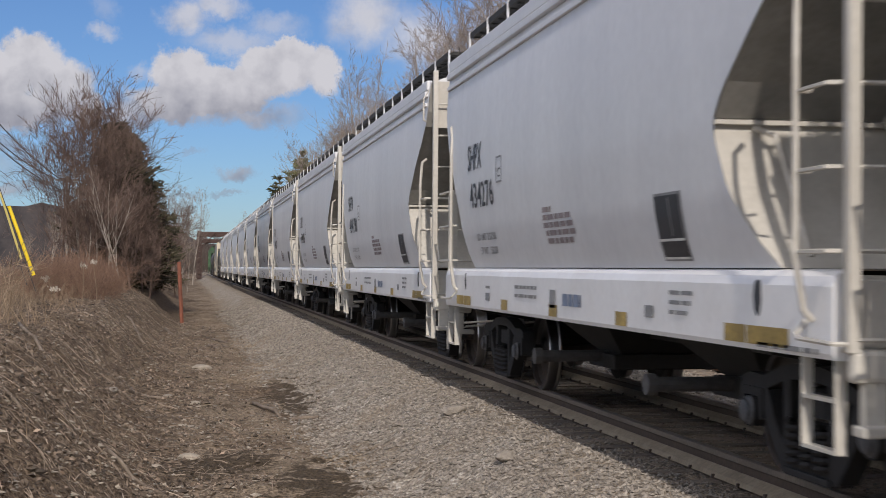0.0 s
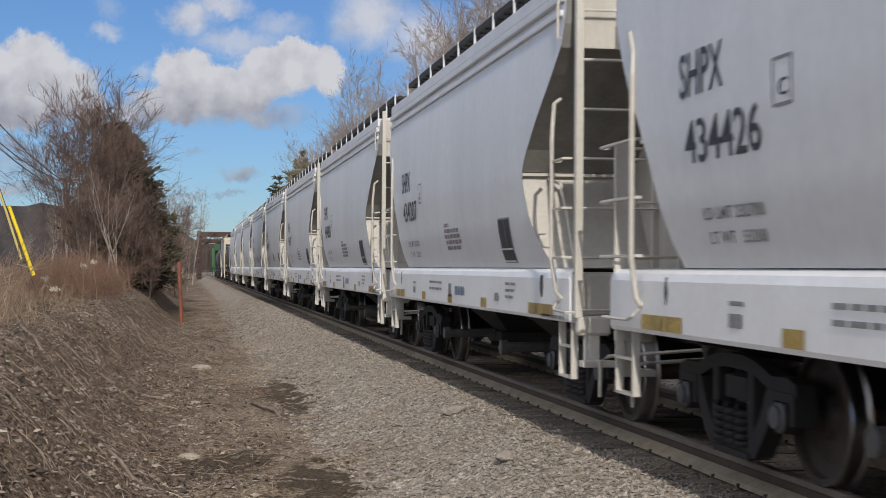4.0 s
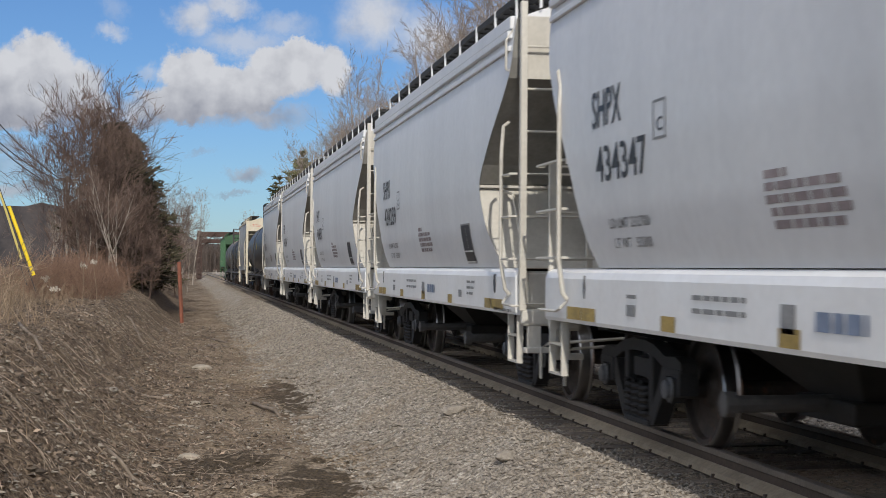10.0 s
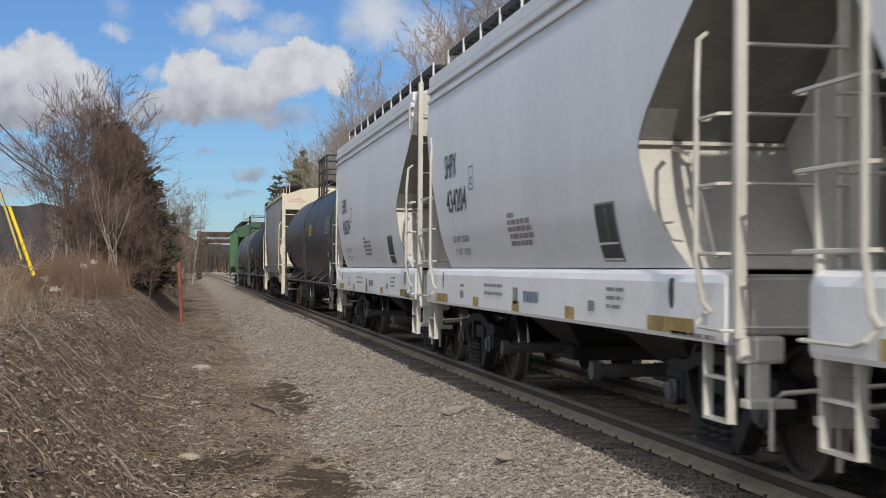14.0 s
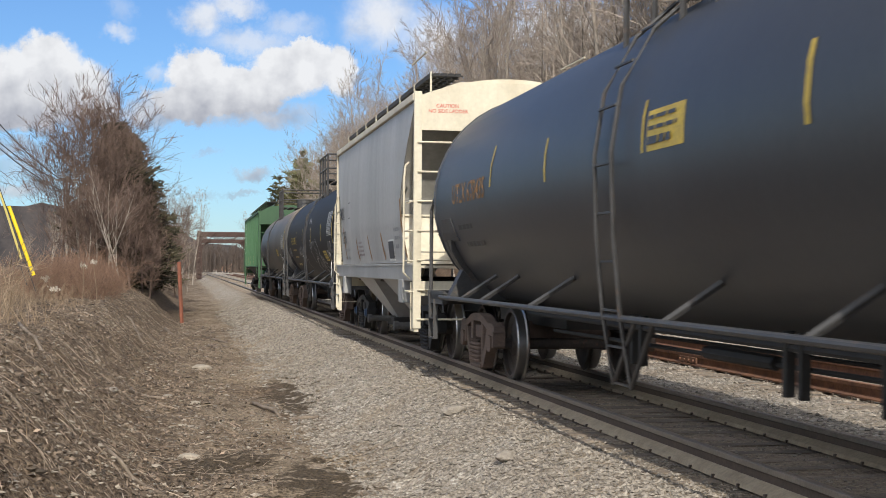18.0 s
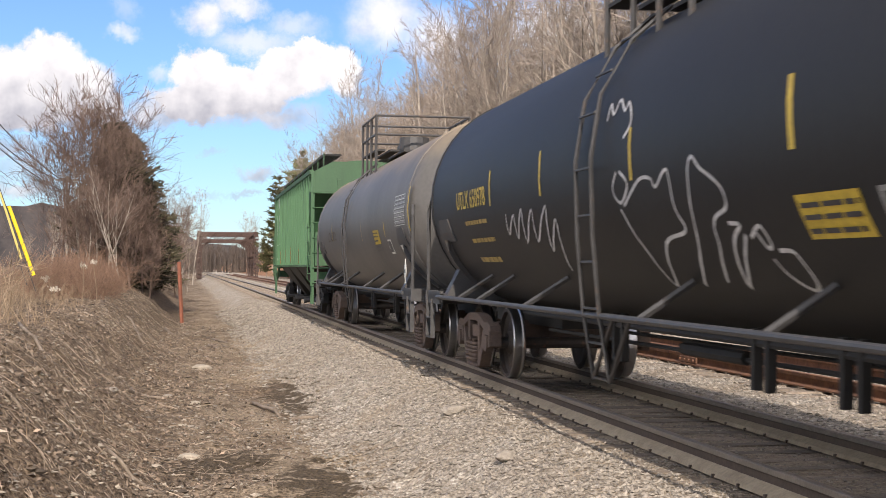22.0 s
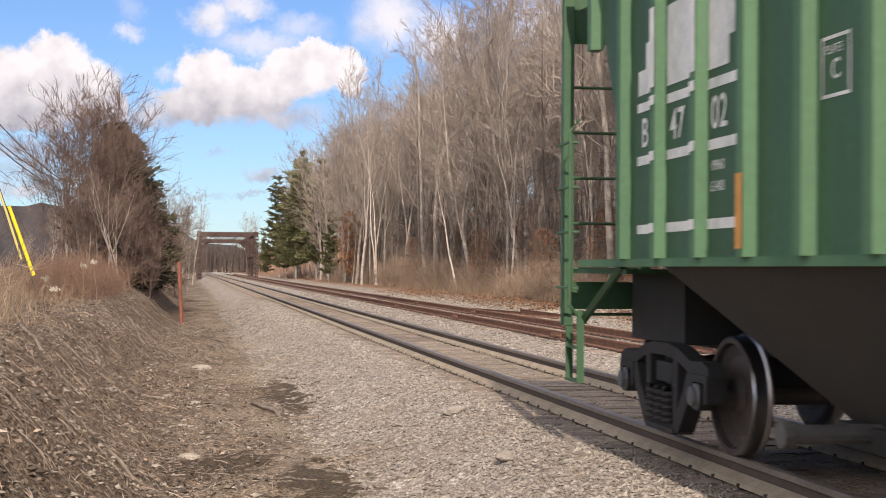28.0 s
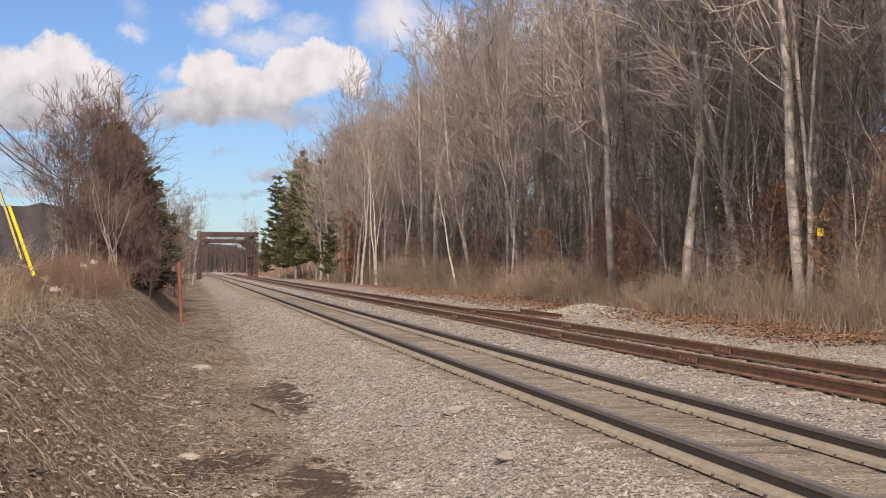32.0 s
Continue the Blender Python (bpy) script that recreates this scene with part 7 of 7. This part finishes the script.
def build_stones():
    rng = np.random.default_rng(3)
    n = 42000
    y = 8.5 + 62 * rng.uniform(0, 1, n) ** 1.9
    x = rng.uniform(1.5, 3.75, n) + rng.normal(0, 0.12, n)
    k = dry(x, y)
    pebbles("ballast_stones", "grey-tan crushed ballast on the shoulder", x[k], y[k], (rng.uniform(0.009, 0.024, n) * (1 + y / 60))[k], M["stone"], seed=4)
    n = 26000
    y = 12 + 75 * rng.uniform(0, 1, n) ** 1.6
    x = rng.uniform(6.1, 15.8, n)
    k = (np.abs(x - SIDING_X + 0.7525) > 0.09) & (np.abs(x - SIDING_X - 0.7525) > 0.09)
    pebbles("siding_stones", "pale ballast round the siding", x[k], y[k], (rng.uniform(0.012, 0.034, n) * (1 + y / 90))[k], M["stone"], seed=5)
    n = 9000
    x, y = clumped(rng, n, -2.4, 1.7, 9.5, 52, 420, 0.32)
    k = dry(x, y) & (x > -3) & (x < 1.9)
    pebbles("ditch_pebbles", "scattered pebbles on the dirt", x[k], y[k], (np.abs(rng.normal(0, 0.011, n)) + 0.005)[k], M["stone"], 0.5, seed=6)
    x, y = clumped(rng, 3600, -2.4, 1.5, 9.5, 52, 260, 0.4)
    k = dry(x, y, 1.3) & (x > -2.6) & (x < 1.8)
    pebbles("pale_pebbles", "pale sandstone chips on the dirt", x[k], y[k], (np.abs(rng.normal(0, 0.020, 3600)) + 0.006)[k], M["rock"], 0.45, seed=12)
    n = 9000
    y = 9.5 + 46 * rng.uniform(0, 1, n) ** 1.6
    x = rng.uniform(-3.0, 0.9, n)
    pebbles("bank_clods", "dark clods of earth on the bank", x, y, np.abs(rng.normal(0, 0.020, n)) + 0.006, M["clod"], seed=9)
    n = 9000
    y = 7.5 + 40 * rng.uniform(0, 1, n) ** 1.5
    x = rng.uniform(3.5, 6.3, n)
    k = (np.abs(x - TRACK_X + 0.7525) > 0.10) & (np.abs(x - TRACK_X - 0.7525) > 0.10)
    pebbles("bed_stones", "dusty tan stones between the rails", x[k], y[k], rng.uniform(0.006, 0.02, n)[k], M["stone"], seed=8)
    n = 2200
    x, y = 14.5 + rng.normal(0, 0.85, n), 50.5 + rng.normal(0, 1.7, n)
    pebbles("gravel_heap", "small heap of pale gravel by the siding", x, y, rng.uniform(0.03, 0.065, n), M["rock"], seed=7)


def build_litter():
    rng = random.Random(21)
    s = Sticks()
    for _ in range(4200):
        y = 9.5 + 45 * rng.random() ** 1.6
        x = rng.uniform(-2.6, 0.9)
        q = rng.uniform(0, math.pi)
        ln = rng.uniform(0.04, 0.30) * rng.uniform(0.5, 1.2)
        p = Vector((x, y, float(ground_z(x, y)) + 0.015))
        d = Vector((math.cos(q), math.sin(q), 0))
        e = p + d * ln
        e.z = float(ground_z(e.x, e.y)) + rng.uniform(0.01, 0.05)
        r = rng.uniform(0.002, 0.008)
        s.bar([p, p.lerp(e, 0.5) + Vector((0, 0, rng.uniform(0, 0.02))), e], r, r * 0.6, 3)
    tagged(raw("stick_litter", s.v, s.f, M["log"]), "broken sticks and stalks littering the bank", "litter", kind="stuff")
    # larger pieces, each a thing
    for (x, y, w, ln, q, lab) in ((0.35, 31.2, 0.15, 0.20, 20, "pale"), (0.15, 22.7, 0.08, 0.11, 60, "pale"), (0.05, 17.25, 0.09, 0.13, 10, "pale"), (-1.0, 20.6, 0.07, 0.11, 75, "grey"),
                                  (-0.3, 24.5, 0.07, 0.1, 30, "grey"), (3.05, 16.2, 0.10, 0.15, 20, "grey"), (2.95, 13.0, 0.09, 0.13, 50, "grey")):
        bm = bmesh.new()
        bmesh.ops.create_icosphere(bm, subdivisions=3, radius=1)
        for v in bm.verts:
            k = 1 + 0.32 * noise.noise(v.co * 1.3 + Vector((x, y, 0))) + 0.12 * noise.noise(v.co * 3.7)
            v.co = Vector((v.co.x * ln * k, v.co.y * w * k, v.co.z * w * 0.6 * k))
        ob = part("rock", bm, M["rock"] if lab == "pale" else M["stone"])
        ob.matrix_basis = pose(x, y, float(ground_z(x, y)) + w * 0.4, 0, 0, q)
        tagged(ob, ("pale sandy" if lab == "pale" else "dull grey") + " rock lying in the dirt", "rock", "loose rocks")
    for (x0, y0, x1, y1, r, lab) in ((1.03, 22.8, 1.38, 20.7, 0.035, "rotten short log beside the wet ditch"), (1.5, 20.3, 1.85, 20.2, 0.035, "split piece of old sleeper in the ditch"), (-0.76, 14.64, -0.11, 13.74, 0.022, "long bare fallen branch in the dirt"),
                                     (-0.9, 24.5, -0.4, 23.4, 0.04, "weathered fallen branch on the bank"),
                                     (0.6, 40.5, 1.25, 38.0, 0.045, "dark rotten log in the ditch"), (0.75, 43.5, 1.3, 41.5, 0.04, "dark rotten log in the ditch"), (-1.5, 37.0, -0.9, 33.0, 0.035, "weathered fallen branch on the bank"), (-2.4, 21.5, -1.7, 18.6, 0.03, "weathered fallen branch on the bank"),
                                     (-1.95, 14.2, -1.2, 12.9, 0.02, "weathered fallen branch on the bank"), (-0.7, 48, 0.1, 45, 0.05, "weathered fallen branch on the bank")):
        pts = []
        for k in range(6):
            t = k / 5
            x, y = x0 + (x1 - x0) * t + rng.uniform(-0.3, 0.3) * r, y0 + (y1 - y0) * t
            pts.append((x, y, max(float(ground_z(x, y)), -5) + r * 0.8))
        tagged(part("fallen_branch" if "branch" in lab else "old_timber", T(pts, r, 7, r1=r * 0.7), M["log"], smooth=True), lab, "log" if "log" in lab else "wood", "fallen wood")
    # short lengths of rusty rail left beyond the siding
    for x0, y0, x1, y1 in ((11.1, 57.6, 12.75, 48.2), (12.9, 54.5, 12.95, 48.4)):
        d = Vector((x1 - x0, y1 - y0, 0))
        bm = P([(a, z) for a, z in rail_profile()], 1, -d.length / 2, d.length / 2)
        ob = part("spare_rail", bm, M["rust"])
        ob.matrix_basis = pose((x0 + x1) / 2, (y0 + y1) / 2, float(ground_z((x0 + x1) / 2, (y0 + y1) / 2)) + 0.17, 0, 0, math.degrees(math.atan2(-d.x, d.y)))
        tagged(ob, "loose length of rusty rail on the litter", "rail", "spare rails")
    sign = part("boundary_sign", B(19.04, 19.24, 41.0, 41.02, 2.50, 2.74), M["guard"])
    tagged(sign, "small yellow boundary sign on a trunk", "sign")


def build_special_trees():
    for i, (x, y, h, ln) in enumerate(((17.2, 131, 15.5, 0.02), (16.9, 127, 15, 0.06), (17.8, 137, 14, 0.05), (17.6, 92, 9, 0.10))):
        set_at(bare_tree("birch_tree", "slender pale birch at the wood's edge", 300 + i, h, 0.09, first=0.5, limbs=12, limb_len=0.16, subs=4, twigs=6, lean=ln, bark=M["birch"], tw=0.009), x, y, 30 * i)
    rng = random.Random(31)
    first = None
    for x, y, sc in ((17.0, 148, 1.0), (18.0, 155, 0.85), (19.4, 60, 0.52), (19.0, 75, 0.5), (20.0, 46, 0.6), (19.2, 92, 0.55), (21.0, 51, 0.7), (18.8, 118, 0.55), (19.8, 41, 0.5), (20.3, 67, 0.6)):
        if first is None:
            ob = bare_tree("leafy_oak", "young oak still holding dead brown leaves", 330, 7.8, 0.09, first=0.12, limbs=16, limb_len=0.36, subs=4, twigs=3, lean=0.04)
            v, f = [], []
            for _ in range(420):
                z = rng.uniform(1.0, 7.4)
                r = 1.9 * math.sin(math.pi * min(1, (z - 0.4) / 7.6)) ** 0.7 * math.sqrt(rng.random())
                q = rng.uniform(0, 2 * math.pi)
                leaf_quads(rng, v, f, Vector((r * math.cos(q), r * math.sin(q), z)), Vector((0, 0, -1)), 0.20, 5, 0.16)
            raw("leaves", v, f, M["deadleaf"], ob, "curled dead brown leaves")
            first = set_at(ob, x, y, 0, sc)
        else:
            place(first, x, y, 60 * x, sc)
    # distant wood beyond the bridge and behind the bank
    rr = random.Random(17)
    for k in range(44):
        x, y = (rr.uniform(-60, 1), rr.uniform(150, 420)) if k % 2 else (rr.uniform(17, 60), rr.uniform(420, 480))
        place(KINDS[rr.randrange(7)], x, y, rr.uniform(0, 360), rr.uniform(0.5, 0.75) if x < 1 else rr.uniform(0.7, 0.95))
    for k in range(12):
        place(KINDS[rr.randrange(7)], rr.uniform(16.4, 19.5), rr.uniform(128, 185), rr.uniform(0, 360), rr.uniform(0.70, 0.9))
    for k in range(12):
        place(KINDS[7 + rr.randrange(4)], rr.uniform(-4.5, 0.6), rr.uniform(125, 238), rr.uniform(0, 360), rr.uniform(0.7, 1.0))
    s = Sticks()
    for k in range(260):
        x, y = rr.uniform(-14, 24), rr.uniform(430, 470)
        h = rr.uniform(6.0, 9.5)
        st = bend(rr, Vector((x, y, float(ground_z(x, y)) - 0.3)), Vector((rr.gauss(0, 0.05), 0, 1)).normalized(), h, 4, 0.05, 0)
        s.bar(st, 0.16, 0.05, 4)
        for j in range(22):
            p, d = along(st, rr.uniform(0.1, 1))
            s.bar(bend(rr, p, side_dir(rr, d, rr.uniform(0.4, 1.1)), rr.uniform(0.8, 2.2), 2, 0.15, 0.05), 0.07, 0.03, 3)
    # sapling colour carries the hill's shade seen through the bridge
    tagged(raw("far_wood", s.v, s.f, M["sapling"]), "bare wood closing the view beyond the bridge, hill shade in its dark colour", "wood", kind="stuff")


build_special_trees()
build_undergrowth()
build_bank_litter()
build_weeds()
build_stones()
build_litter()


# ---- sleepers and spikes ----
def build_sleepers():
    rng = random.Random(2)
    meshes = []
    for k in range(5):
        bm = B(-1.3, 1.3, -0.115, 0.115, -0.35, -0.2115, bev=0.012)
        for v in bm.verts:
            v.co += Vector((rng.uniform(-0.03, 0.03), rng.uniform(-0.012, 0.012), rng.uniform(-0.008, 0.008)))
        me = bpy.data.meshes.new("sleeper")
        bm.to_mesh(me)
        bm.free()
        me.materials.append(M["tie"])
        meshes.append(me)
    for tr, cx, y0, dz in ((main_track, TRACK_X, 6.0, 0.0), (side_track, SIDING_X, 14.0, SIDING_Z)):
        rest = bmesh.new()
        for k in range(420):
            y = y0 + 0.51 * k + rng.uniform(-0.04, 0.04)
            if y > 230:
                break
            if k < 140:
                ob = new("sleeper", meshes[rng.randrange(5)])
                ob.parent = tr
                ob.matrix_basis = pose(cx + rng.uniform(-0.05, 0.05), y, dz + rng.uniform(-0.008, 0.014), 0, 0, rng.uniform(-1.5, 1.5))
            else:
                box(rest, cx - 1.3, cx + 1.3, y - 0.115, y + 0.115, dz - 0.33, dz - 0.19)
        tagged(part("far_sleepers", rest, M["tie"], tr), kind="stuff")
        bm = bmesh.new()
        for k in range(110):
            y = y0 + 0.51 * k
            for sx in (-0.7525, 0.7525):
                for d in (-0.105, 0.105):
                    x = cx + sx + d
                    box(bm, x - 0.012, x + 0.012, y - 0.018, y + 0.008, dz - 0.2, dz - 0.172)
        tagged(part("spikes", bm, M["railside"], tr), kind="stuff")


build_sleepers()


# ---- the motion of the train ----
def motions():
    for car, s18 in TRAIN:
        walk(car, [(float(k), pose(TRACK_X, s18 - travel(float(k)), 0)) for k in range(33)])
        for w in [o for o in car.children_recursive if o.data == WHEELSET]:
            p = w.location.copy()
            rows = []
            for k in range(481):
                t = k / 15
                rows.append((t, Matrix.Translation(p) @ Matrix.Rotation(travel(t) / 0.455, 4, "X")))
            walk(w, rows)
    walk(clouds, [(0.0, pose(-28, 2900, 30)), (32.0, pose(30, 2900, 30))])


motions()
